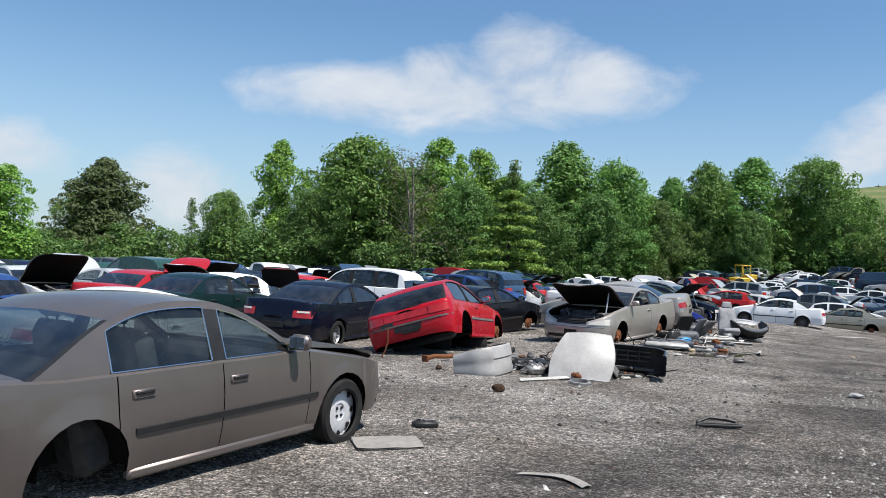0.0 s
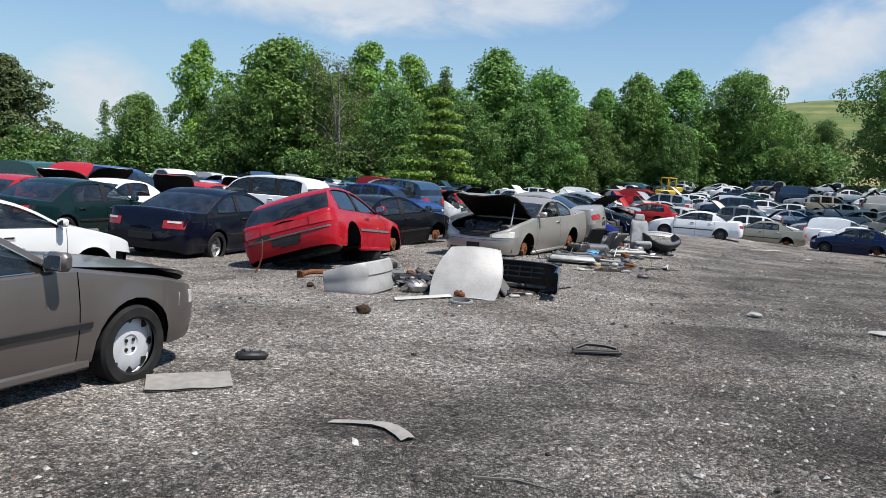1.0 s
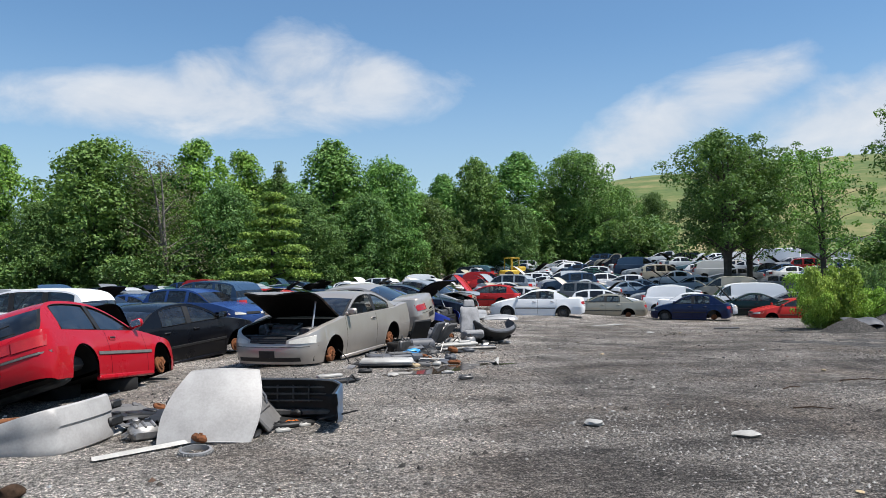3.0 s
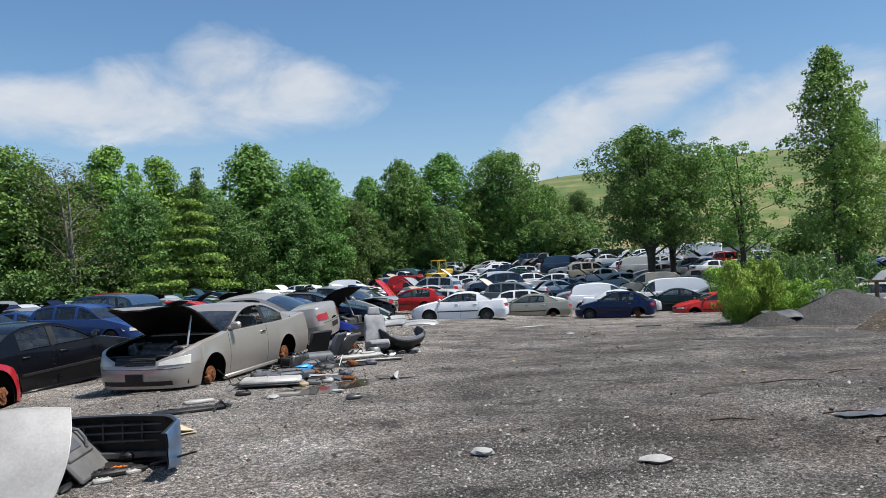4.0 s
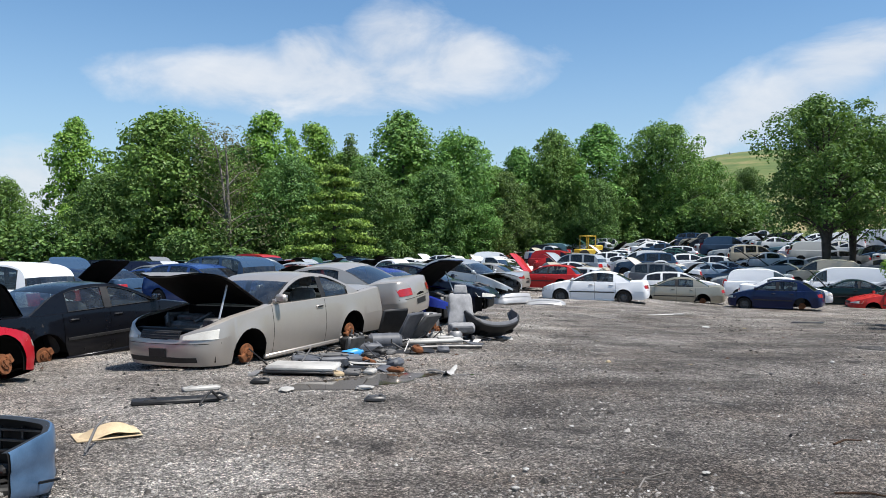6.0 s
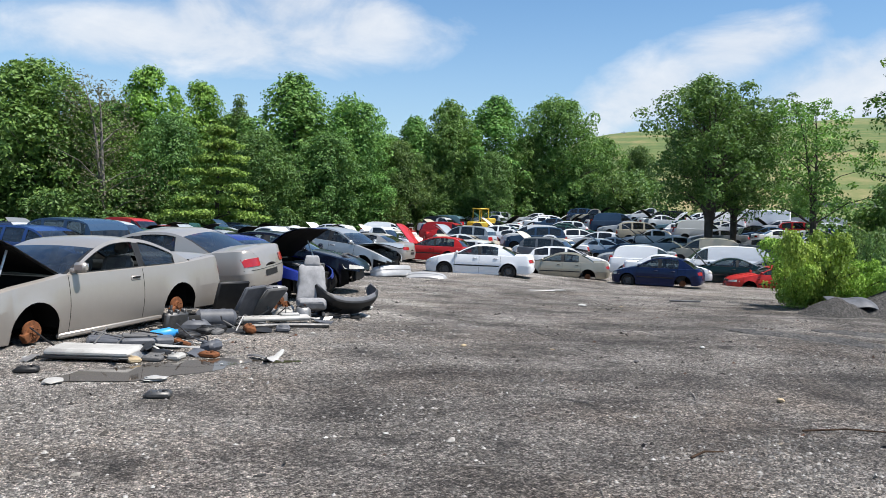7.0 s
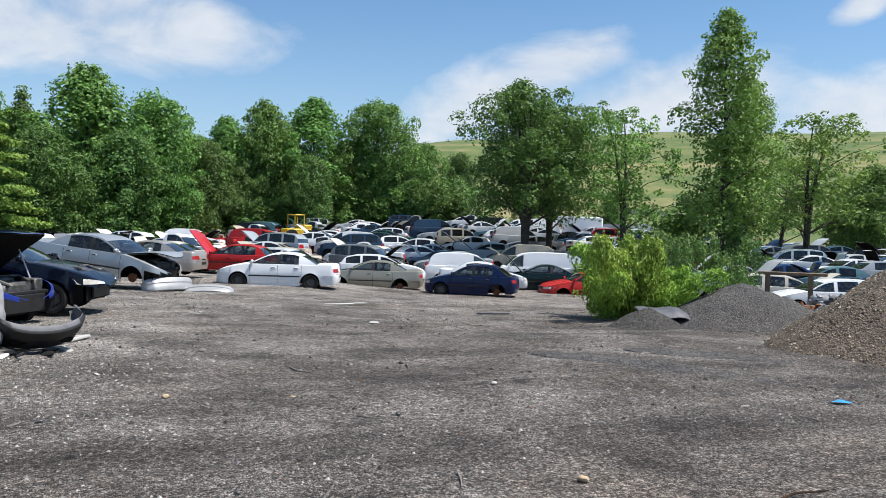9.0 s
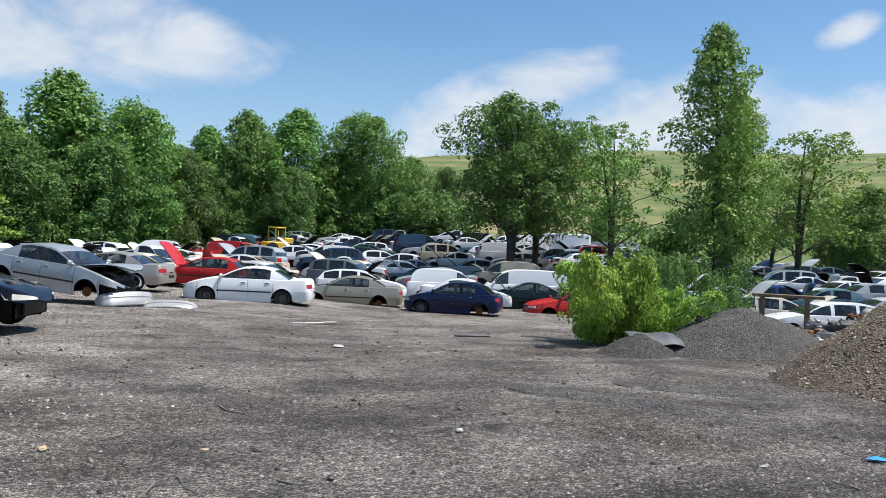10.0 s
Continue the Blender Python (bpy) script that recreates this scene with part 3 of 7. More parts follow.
def rim_geo(style, r):
    """A road wheel's rim, its axle along local z, outer face at +z."""
    g = Geo()
    ro = r * (0.76 if style == "hubcap" else 0.66)
    if style == "rotor":
        g.lathe([(0.0, 0.045), (0.035, 0.045), (0.035, 0.03), (0.075, 0.028), (0.08, 0.005), (0.135, 0.003), (0.14, -0.012), (0.135, -0.03), (0.03, -0.035)], 20)
        for k in range(5):
            a = 6.283 * k / 5
            g.lathe([(0.008, 0.02), (0.008, 0.055), (0.0, 0.057)], 6, Matrix.Translation((0.055 * math.cos(a), 0.055 * math.sin(a), 0)))
        g.box((0.10, 0.06, -0.005), (0.09, 0.12, 0.09), 0, 0.012, Matrix.Rotation(0.5, 4, "Z"))
        return g
    g.lathe([(ro, -0.08), (ro + 0.012, 0.0), (ro + 0.012, 0.012), (ro - 0.006, 0.014), (ro - 0.02, 0.0), (ro - 0.03, -0.06)], 28)
    if style == "hubcap":
        g.lathe([(ro - 0.008, 0.004), (ro - 0.02, 0.016), (ro * 0.86, 0.020), (ro * 0.6, 0.030), (ro * 0.34, 0.034), (ro * 0.30, 0.026), (ro * 0.12, 0.024), (0.0, 0.024)], 32)
        for k in range(8):
            m = Matrix.Rotation(6.283 * k / 8, 4, "Z")
            n = 12
            ring = []
            for q in range(n):
                a = 6.283 * q / n
                rr = ro * (0.82 + 0.125 * math.cos(a))
                w = ro * (0.090 + 0.060 * math.cos(a)) * math.sin(a) * 1.4
                ring.append(m @ Vector((rr, w, 0.0265 - 0.06 * (rr / ro - 0.72) ** 2 + 0.002)))
            g.add(ring, [tuple(range(n))], 1)
        for k in range(4):
            a = 6.283 * (k + 0.5) / 4
            g.lathe([(0.014, 0.024), (0.014, 0.036), (0.0, 0.037)], 8, Matrix.Translation((ro * 0.21 * math.cos(a), ro * 0.21 * math.sin(a), 0)), 1)
    elif style == "alloy":
        for k in range(5):
            m = Matrix.Rotation(6.283 * k / 5, 4, "Z")
            for s in (-1, 1):
                g.add([m @ Vector(p) for p in ((0.03, s * 0.012, 0.0), (ro - 0.02, s * 0.045, 0.008), (ro - 0.02, s * 0.018, 0.004), (0.03, s * 0.004, -0.01), (ro - 0.02, s * 0.05, -0.03), (0.03, s * 0.03, -0.04))],
                      [(0, 1, 2, 3), (0, 5, 4, 1)])
        g.lathe([(0.06, 0.0), (0.05, 0.012), (0.0, 0.014)], 14)
        g.lathe([(ro * 0.9, -0.07), (0.0, -0.07)], 20, None, 1)
    else:
        g.lathe([(ro - 0.01, 0.0), (ro * 0.86, -0.015), (ro * 0.6, 0.006), (ro * 0.4, 0.012), (ro * 0.28, -0.004), (0.0, -0.004)], 20)
        for k in range(8):
            a = 6.283 * k / 8
            g.lathe([(0.018, 0.0), (0.0, 0.004)], 6, Matrix.Translation((ro * 0.74 * math.cos(a), ro * 0.74 * math.sin(a), -0.004)), 1)
    return g


MESHES = {}


def wheel(parent, style, r, at, side, steer=0.0, low=False):
    """A wheel (tyre with its rim) or a bare rusty hub, with its face to the outside."""
    key = (style, r, low)
    m = Matrix.Translation(at) @ Matrix.Rotation(radians(steer), 4, "Z") @ Matrix.Rotation(radians(-90 * side), 4, "X")
    if key not in MESHES:
        t = Geo().lathe([(r * 0.66, -0.09), (r * 0.72, -0.10), (r * 0.93, -0.10), (r, -0.075), (r, 0.065), (r * 0.93, 0.09), (r * 0.72, 0.09), (r * 0.66, 0.075)], 14 if low else 28)
        MESHES[key] = (t, rim_geo(style, r))
    t, rg = MESHES[key]
    mats = {"rotor": [RUST], "hubcap": [HUBCAP, BLACK], "alloy": [SILVER, BLACK], "steel": [STEEL, BLACK]}[style]
    if style == "rotor":
        ob = shared("brake_disc", key + ("rim",), rg, mats, parent, m, "rusty brake disc and hub")
        return ob
    ob = shared("wheel", key + ("tyre",), t, [RUBBER], parent, m, "")
    shared("rim", key + ("rim",), rg, mats, ob, Matrix(), "")
    return ob


DATA = {}


def shared(name, key, geo, mats, parent, m, label=""):
    """A part whose mesh is shared with alike parts."""
    if key not in DATA:
        ob = part(name, geo, mats, parent, label)
        DATA[key] = ob.data
    else:
        ob = new(name, DATA[key])
        ob.parent = parent
        if label:
            tagged(ob, label)
    ob.matrix_basis = m
    return ob


def seat_geo(w=0.5):
    """A front seat: cushion, backrest and headrest."""
    g = Geo()
    g.box((0.02, 0, 0.14), (0.52, w, 0.16), 0, 0.05, Matrix.Rotation(-0.12, 4, "Y"))
    for s in (-1, 1):
        g.box((0.02, s * (w / 2 - 0.04), 0.18), (0.48, 0.09, 0.14), 0, 0.04, Matrix.Rotation(-0.12, 4, "Y"))
        g.box((-0.29, s * (w / 2 - 0.05), 0.48), (0.16, 0.10, 0.50), 0, 0.04, Matrix.Rotation(-0.28, 4, "Y"))
    g.box((-0.30, 0, 0.48), (0.12, w * 0.9, 0.60), 0, 0.05, Matrix.Rotation(-0.28, 4, "Y"))
    g.box((-0.42, 0, 0.88), (0.10, 0.25, 0.17), 0, 0.045, Matrix.Rotation(-0.2, 4, "Y"))
    for s in (-1, 1):
        g.tube([(-0.39, s * 0.06, 0.74), (-0.42, s * 0.06, 0.86)], 0.008, 6)
    return g


def car(name, m, spec, tint, label, category="car", fine=True, mats=None, wheels=("steel",) * 4, hood=0.0, trunk=0.0, lost=(), glass=None, group="", trim=None, low=False, steer=0.0, plain=False, pillar=True, edging=None, rear_strip=False, tail=""):
    """A car at the pose m, nose along local x. wheels: front left, front right, rear left, rear right. hood, trunk: opening angles."""
    S = spec
    W, belt, roof = S["W"], S["belt"], S["roof"]
    xf, xr = S["wb"] / 2, -S["wb"] / 2
    xN = xf + S["fo"]
    xT = xN - S["L"]
    R, wr, sill = S["arch"], S["r"], S["sill"]
    zc = wr
    glass = glass or GLASS
    pm = mats or PAINT
    trim = trim or BLACK
    edging = edging or BLACK
    root = thing(name, m, label, category, group)
    cowl, rbase = S["cowl"], S["rbase"]
    # outline seen from the side
    topline = smooth_line([(xT, S["tail"] - 0.08), (xT + 0.03, S["deck"] - 0.05), (xT + 0.16, S["deck"]), (rbase, belt + 0.02), (rbase + 0.3, belt), (cowl - 0.2, belt), (cowl, belt + 0.01),
                           (cowl + 0.25, belt - 0.03), (xN - 0.45, S["hood"]), (xN - 0.14, S["hood"] - 0.09), (xN - 0.03, S["nose"] + 0.02), (xN, S["nose"] - 0.08)], 1)
    lowline = [(xT, sill + 0.10), (xT + 0.25, sill + 0.02), (xr - R - 0.1, sill + 0.03), (xr, sill), (xf, sill), (xf + R + 0.1, sill), (xN, sill + 0.02)]
    lx, lz = zip(*lowline)
    ef, er, lf, lr = 3.0, 3.6, 0.62, 0.36

    def top(x):
        return float(np.interp(x, topline[:, 0], topline[:, 1]))

    def plan(x):
        if x > xN - lf:
            return max(0.0, 1 - ((x - xN + lf) / lf) ** ef) ** (1 / ef) * 0.995
        if x < xT + lr:
            return max(0.0, 1 - ((xT + lr - x) / lr) ** er) ** (1 / er)
        return 1.0

    def wide(z):
        return float(np.interp(z, (0.15, 0.3, 0.45, 0.60, 0.75, 0.90, 1.05), (0.90, 0.955, 0.985, 1.0, 0.988, 0.96, 0.925)) if roof < 1.6 else
                     np.interp(z, (0.2, 0.4, 0.7, 1.0, 1.25), (0.92, 0.975, 1.0, 0.985, 0.95)))

    def rake(x, z):
        f = min(1.0, max(0.0, (x - xN + 0.6) / 0.6))
        r = min(1.0, max(0.0, (xT + 0.35 - x) / 0.35))
        return f * (-0.34 * max(0.0, z - 0.50) - 0.25 * max(0.0, 0.36 - z)) + r * (0.22 * max(0.0, z - 0.62) + 0.3 * max(0.0, 0.42 - z))

    def arched(x):
        b = float(np.interp(x, lx, lz))
        for xa in (xf, xr):
            if abs(x - xa) < R:
                b = max(b, zc + math.sqrt(R * R - (x - xa) ** 2))
        return b

    step = 0.11 if fine else (0.34 if low else 0.2)
    na = 12 if fine else (5 if low else 7)
    xs = set(np.round(np.arange(xT + 0.4, xN - 0.5, step), 3))
    for xa in (xf, xr):
        xs = {x for x in xs if abs(x - xa) > R + 0.02}
        xs |= {round(xa + (R + 0.001) * math.cos(math.pi * k / na), 4) for k in range(na + 1)}
    ne = 9 if fine else 5
    xs |= {round(xN - lf + lf * math.sin(1.5 * k / ne), 4) for k in range(ne + 1)}
    xs |= {round(xT + lr - lr * math.sin(1.5 * k / ne), 4) for k in range(ne + 1)}
    xs |= {round(cowl, 4), round(rbase, 4)}
    gaps = []
    if fine:
        for d in set(S["doors"]):
            xs = {x for x in xs if abs(x - d) > 0.03}
            xs |= {round(d - 0.005, 4), round(d + 0.005, 4)}
            gaps.append(d)
    xs = sorted(xs)
    rows = (0, 0.1, 0.28, 0.46, 0.64, 0.82, 0.94, 1.0) if fine else ((0, 0.45, 1.0) if low else (0, 0.2, 0.5, 0.8, 1.0))
    caps = ((0.965, 0.014), (0.905, 0.024), (0.895, 0.024), (0.5, 0.045), (0.0, 0.055)) if fine else ((0.93, 0.02), (0.92, 0.02), (0.0, 0.05))
    nr, nc = len(rows), len(caps)
    P = []
    for x in xs:
        b, h = arched(x), top(x)
        b = min(b, h - 0.05)
        line = []
        for t in rows:
            z = b + (h - b) * t
            flare = 0.0
            for xa in (xf, xr):
                dd = math.hypot(x - xa, z - zc)
                if dd < R + 0.10 and fine:
                    flare = 0.014 * (1 - max(0, dd - R) / 0.10)
            line.append((x + rake(x, z), W * wide(z) * plan(x) + flare, z))
        ys = line[-1][1]
        fall = 1.0 if x < xN - 0.3 else max(0.2, (xN - x) / 0.3)
        for fy, dz in caps:
            line.append((x + rake(x, h), ys * fy, h + dz * fall))
        P.append(line)
    # sort the faces into panels
    G = {}
    xb_f, xb_r = xf + R + 0.03, xr - R - 0.04
    zb_f, zb_r = S["lamp"][0] - 0.03, S["tlamp"][0] - 0.06
    d0, d1, d2 = S["doors"]
    for s in (1, -1):
        for i in range(len(xs) - 1):
            xm = (xs[i] + xs[i + 1]) / 2
            gap = any(abs(xm - d) < 0.004 for d in gaps)
            for j in range(nr + nc - 1):
                zm = (P[i][j][2] + P[i + 1][j + 1][2]) / 2
                if j < nr - 1:
                    if gap:
                        continue
                    if xm > xb_f and zm < zb_f:
                        k = "front_bumper"
                    elif xm < xb_r and zm < zb_r:
                        k = "rear_bumper"
                    elif not fine:
                        k = "body"
                    elif xm > d0:
                        k = "front_fender" + ("_l" if s > 0 else "_r")
                    elif xm > d1 and d1 != d2 or (d1 == d2 and xm > d1):
                        k = "front_door" + ("_l" if s > 0 else "_r")
                    elif xm > d2 and d1 != d2 and (xm > xr + R or zm > zc + R * 0.6):
                        k = "rear_door" + ("_l" if s > 0 else "_r")
                    else:
                        k = "rear_quarter" + ("_l" if s > 0 else "_r")
                else:
                    t = j - nr + 1
                    inner = t >= (3 if fine else 2)
                    if cowl < xm:
                        k = "hood" if inner else ("front_fender" + ("_l" if s > 0 else "_r") if fine else "body")
                    elif xm < rbase:
                        k = "trunk_lid" if inner else ("rear_quarter" + ("_l" if s > 0 else "_r") if fine else "body")
                    elif t == 0:
                        k = "body"
                    else:
                        continue
                    if fine and t == 2:
                        continue
                q = G.setdefault(k, Geo())
                ids = [q.at((s, a, b), (P[a][b][0], s * P[a][b][1], P[a][b][2])) for a, b in ((i, j), (i + 1, j), (i + 1, j + 1), (i, j + 1))]
                q.f.append(tuple(ids if s < 0 else ids[::-1]))
                q.m.append(0)
    # rounded ends closed across the middle
    for i, k, flip in ((len(xs) - 1, "front_bumper", 1), (0, "rear_bumper", -1)):
        q = G.setdefault(k, Geo())
        for j in range(nr - 1):
            a, b = P[i][j], P[i][j + 1]
            q.add([(a[0], a[1], a[2]), (a[0], -a[1], a[2]), (b[0], -b[1], b[2]), (b[0], b[1], b[2])], [(0, 1, 2, 3)[::-flip]])
    # inner structure: side panels, wheel housings, floor, bulkheads
    sh = {}
    wi = W * 0.90
    for s in (1, -1):
        q = sh.setdefault(("inner_panel", s), Geo())
        for i in range(len(xs) - 1):
            if xs[i + 1] > xb_f + 0.25 and "front_bumper" in lost:
                continue
            for j in range(nr - 1):
                ps = [P[e][h] for e, h in ((i, j), (i + 1, j), (i + 1, j + 1), (i, j + 1))]
                q.add([(p[0] * 0.99, s * max(0, p[1] * 0.965 - 0.008), p[2] - (0.025 if p[2] > 0.7 else 0.0)) for p in ps], [(0, 1, 2, 3)])
    zf = sill + 0.06
    for xa in (xf, xr):
        for s in (1, -1):
            arc = [(xa + (R + 0.01) * math.cos(math.pi * k / 10), zc + (R + 0.01) * math.sin(math.pi * k / 10)) for k in range(11)]
            q = sh.setdefault(("wheel_housing", xa, s), Geo())
            q.grid([[(x, s * W * 0.5, z) for x, z in arc], [(x, s * W * 0.955, z) for x, z in arc]])
            q.add([(x, s * W * 0.5, z) for x, z in arc], [tuple(range(11))])
    segs = [(xT + 0.2, xr - R, wi), (xr - R, xr + R, W * 0.5), (xr + R, xf - R, wi), (xf - R, xf + R, W * 0.5), (xf + R, xN - 0.3, wi * 0.85)]
    q = sh.setdefault(("floor_pan",), Geo())
    for e, h, w in segs:
        q.add([(e, -w, zf), (h, -w, zf), (h, w, zf), (e, w, zf)], [(0, 1, 2, 3)])
    for x, h in ((cowl - 0.02, belt - 0.03), (rbase + 0.12, belt - 0.05), (xN - 0.28, S["nose"])):
        sh.setdefault(("bulkhead", x), Geo()).add([(x, -wi, zf), (x, wi, zf), (x, wi, h), (x, -wi, h)], [(0, 1, 2, 3)])
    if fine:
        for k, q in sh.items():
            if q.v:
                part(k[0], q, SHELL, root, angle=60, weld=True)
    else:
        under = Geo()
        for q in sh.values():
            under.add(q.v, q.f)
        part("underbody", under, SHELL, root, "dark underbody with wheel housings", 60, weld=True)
    # greenhouse
    o = smooth_line([(rbase, belt), (S["rtop"], roof - 0.05), (S["rtop"] * 0.5 + S["wtop"] * 0.5, roof + 0.012), (S["wtop"], roof - 0.04), (cowl, belt)], 3 if fine else 2)

    def zt(x):
        return float(np.interp(x, o[:, 0], o[:, 1]))

    def side_y(x, z):
        u = min(1.0, max(0.0, (z - belt) / (roof - belt)))
        return W * plan(x) * (0.925 - (0.185 if roof < 1.6 else 0.10) * u ** 1.25)

    gl = S["glazing"]
    cols = set(np.round(np.linspace(rbase, cowl, 44 if fine else (9 if low else 16)), 3))
    for a, b in gl:
        cols |= {round(a, 3), round(b, 3)}
    rt, wt = S["rtop"] - 0.06, S["wtop"] + 0.10
    cols |= {round(rt, 3), round(wt, 3)}
    cols = sorted(cols)
    body = G.setdefault("body", Geo())
    cab, panes, blackened = Geo(), {}, {1: Geo(), -1: Geo()}
    for s in (1, -1):
        for x0, x1 in zip(cols[:-1], cols[1:]):
            xm = (x0 + x1) / 2
            z0, z1 = zt(x0), zt(x1)
            inside = next((n for n, (a, b) in enumerate(gl) if a < xm < b), None)
            lo = belt + 0.025
            t0, t1 = max(lo, z0 - 0.055), max(lo, z1 - 0.055)

            def strip(g, a0, b0, a1, b1, off=0.0, n=2):
                ps = []
                for k in range(n + 1):
                    za, zb = a0 + (b0 - a0) * k / n, a1 + (b1 - a1) * k / n
                    ps.append([(x0, s * (side_y(x0, za) + off), za), (x1, s * (side_y(x1, zb) + off), zb)])
                g.grid(ps if s < 0 else ps[::-1])
            if inside is None or (t0 <= lo and t1 <= lo):
                mid = gl[0][1] < xm < gl[-1][0] if len(gl) > 1 else False
                if mid and pillar:
                    strip(blackened[s], lo - 0.01, t0, lo - 0.01, t1, 0.0, 3)
                    strip(cab, belt - 0.02, lo - 0.01, belt - 0.02, lo - 0.01, 0, 1)
                    strip(cab, t0, z0, t1, z1, 0, 2)
                else:
                    strip(cab, belt - 0.02, z0, belt - 0.02, z1, 0.0, 3)
            else:
                strip(cab, belt - 0.02, lo, belt - 0.02, lo, 0, 1)
                strip(cab, t0, z0, t1, z1, 0, 2)
                strip(panes.setdefault((s, inside), Geo()), lo, t0, lo, t1, -0.012, 3 if fine else 2)
    nv = 12 if fine else 4
    vs = [-1, -0.94] + [-0.94 + 1.88 * k / (nv - 2) for k in range(1, nv - 2)] + [0.94, 1]
    shield, back, seam = Geo(), Geo(), {}
    for x0, x1 in zip(cols[:-1], cols[1:]):
        xm = (x0 + x1) / 2
        zone = 1 if xm > wt else (-1 if xm < rt else 0)
        for v0, v1 in zip(vs[:-1], vs[1:]):
            ps = []
            for x, v in ((x0, v0), (x1, v0), (x1, v1), (x0, v1)):
                z = zt(x)
                f = 1 - v * v
                bow = 0.13 * max(0, (x - wt) / max(0.1, cowl - wt)) ** 0.7 if zone > 0 else (-0.10 * max(0, (rt - x) / max(0.1, rt - rbase)) ** 0.7 if zone < 0 else 0)
                ps.append((x + bow * f, v * side_y(x, z), z + 0.035 * f * min(1, (z - belt) / (roof - belt))))
            edge = abs(v0 + v1) / 2 > 0.93
            (cab if zone == 0 else (seam.setdefault((zone, v0 > 0), Geo()) if edge and zone else (shield if zone > 0 else back))).add(ps, [(0, 1, 2, 3)])
    if fine:
        # bright or black strip round each side window
        for (s, n), q in panes.items():
            a, b = gl[n]
            cx = [x for x in cols if a - 1e-6 <= x <= b + 1e-6 and zt(x) - 0.055 > belt + 0.025]
            if len(cx) > 2:
                lo = belt + 0.022
                loop = [(x, s * (side_y(x, lo) + 0.004), lo) for x in cx] + [(x, s * (side_y(x, zt(x) - 0.05) + 0.004), zt(x) - 0.05) for x in cx[::-1]]
                part("window_trim", Geo().tube(loop + [loop[0]], 0.0055, 5), edging, root)
    lost = set(lost)
    if fine:
        part("cabin_roof", cab, pm, root, tint=tint, weld=True)
    else:
        body.add(cab.v, cab.f)
    for q in blackened.values():
        if q.v:
            part("door_pillar", q, BLACK, root, weld=True) if fine else body.add(q.v, q.f)
    if not low:
        for q in seam.values():
            part("window_seal", q, BLACK, root, weld=True)
    if low:
        allg = Geo()
        for q in (shield, back, *panes.values()):
            allg.add(q.v, q.f)
        part("window_glass", allg, glass, root, weld=True)
        for k in ("front_bumper", "rear_bumper"):
            body.add(G[k].v, G[k].f)
        lost |= {"windshield", "rear_window", "windows", "front_bumper", "rear_bumper"}
    if "windshield" not in lost:
        part("windshield", shield, glass, root, weld=True)
    if "rear_window" not in lost and back.v:
        part("rear_window", back, DARK_GLASS if glass is GLASS and not fine else glass, root, weld=True)
    for (s, n), g in panes.items():
        if (s, n) not in lost and "windows" not in lost:
            part("side_window", g, glass, root, weld=True)
    for k in ("front_fender", "front_door", "rear_door", "rear_quarter"):
        for e in ("_l", "_r"):
            if k + e in G and k + e not in lost:
                part(k, G[k + e], pm, root, tint=tint)
    if body.v:
        part("body", body, pm, root, tint=tint, weld=True)
    for k in ("front_bumper", "rear_bumper"):
        if k not in lost:
            part(k, G[k], pm if not plain else trim, root, tint=tint, weld=True)
    for k, ang, hx, hz, sg in (("hood", hood, cowl + 0.02, belt + 0.03, -1), ("trunk_lid", trunk, rbase - 0.02, belt + 0.05, 1)):
        if k in lost or k not in G:
            continue
        q = G[k]
        n = len(q.v)
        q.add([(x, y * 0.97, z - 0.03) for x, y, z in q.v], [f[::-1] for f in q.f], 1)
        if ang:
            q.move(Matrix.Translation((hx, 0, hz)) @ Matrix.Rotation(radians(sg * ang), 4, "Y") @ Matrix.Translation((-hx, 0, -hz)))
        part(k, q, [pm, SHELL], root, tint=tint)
    # engine bay
    if hood or "hood" in lost or ("front_bumper" in lost and not low):
        e = Geo()
        ex = (cowl + xN) / 2
        e.box((ex, 0.05, belt - 0.34), (0.55, 0.75, 0.36), 0, 0.05)
        e.box((ex - 0.1, -0.05, belt - 0.14), (0.30, 0.52, 0.10), 0, 0.03)
        e.box((ex + 0.15, 0.55, belt - 0.22), (0.28, 0.22, 0.22), 0, 0.02)
        e.box((ex - 0.2, -0.58, belt - 0.20), (0.30, 0.20, 0.20), 0, 0.04)
        for s in (-1, 1):
            e.lathe([(0.12, 0), (0.10, 0.09), (0.0, 0.10)], 12, Matrix.Translation((xf - 0.05, s * W * 0.62, belt - 0.22)))
        e.tube([(ex - 0.2, -0.3, belt - 0.1), (ex + 0.1, -0.4, belt - 0.08), (ex + 0.3, -0.2, belt - 0.2)], 0.035, 8)
        e.tube([(ex + 0.3, 0.3, belt - 0.15), (ex + 0.05, 0.35, belt - 0.06), (ex - 0.2, 0.15, belt - 0.08)], 0.025, 8)
        part("engine", e, ENGINE, root, "grimy engine and hoses")
        c = Geo()
        c.box((xN - 0.30, 0, S["nose"] + 0.03), (0.10, W * 1.5, 0.06), 0, 0.01)
        c.box((xN - 0.24, 0, 0.45), (0.05, W * 1.2, 0.30), 0, 0.01)
        part("radiator", c, BLACK, root)
    if hood and fine:
        hl = (xN - 0.5 - cowl)
        tip = Matrix.Translation((cowl + 0.02, 0, belt + 0.03)) @ Matrix.Rotation(radians(-hood), 4, "Y") @ Vector((hl * 0.75, W * 0.66, -0.10))
        part("hood_prop", Geo().tube([(xN - 0.55, W * 0.70, S["hood"] - 0.05), tip], 0.016, 6), SILVER, root)

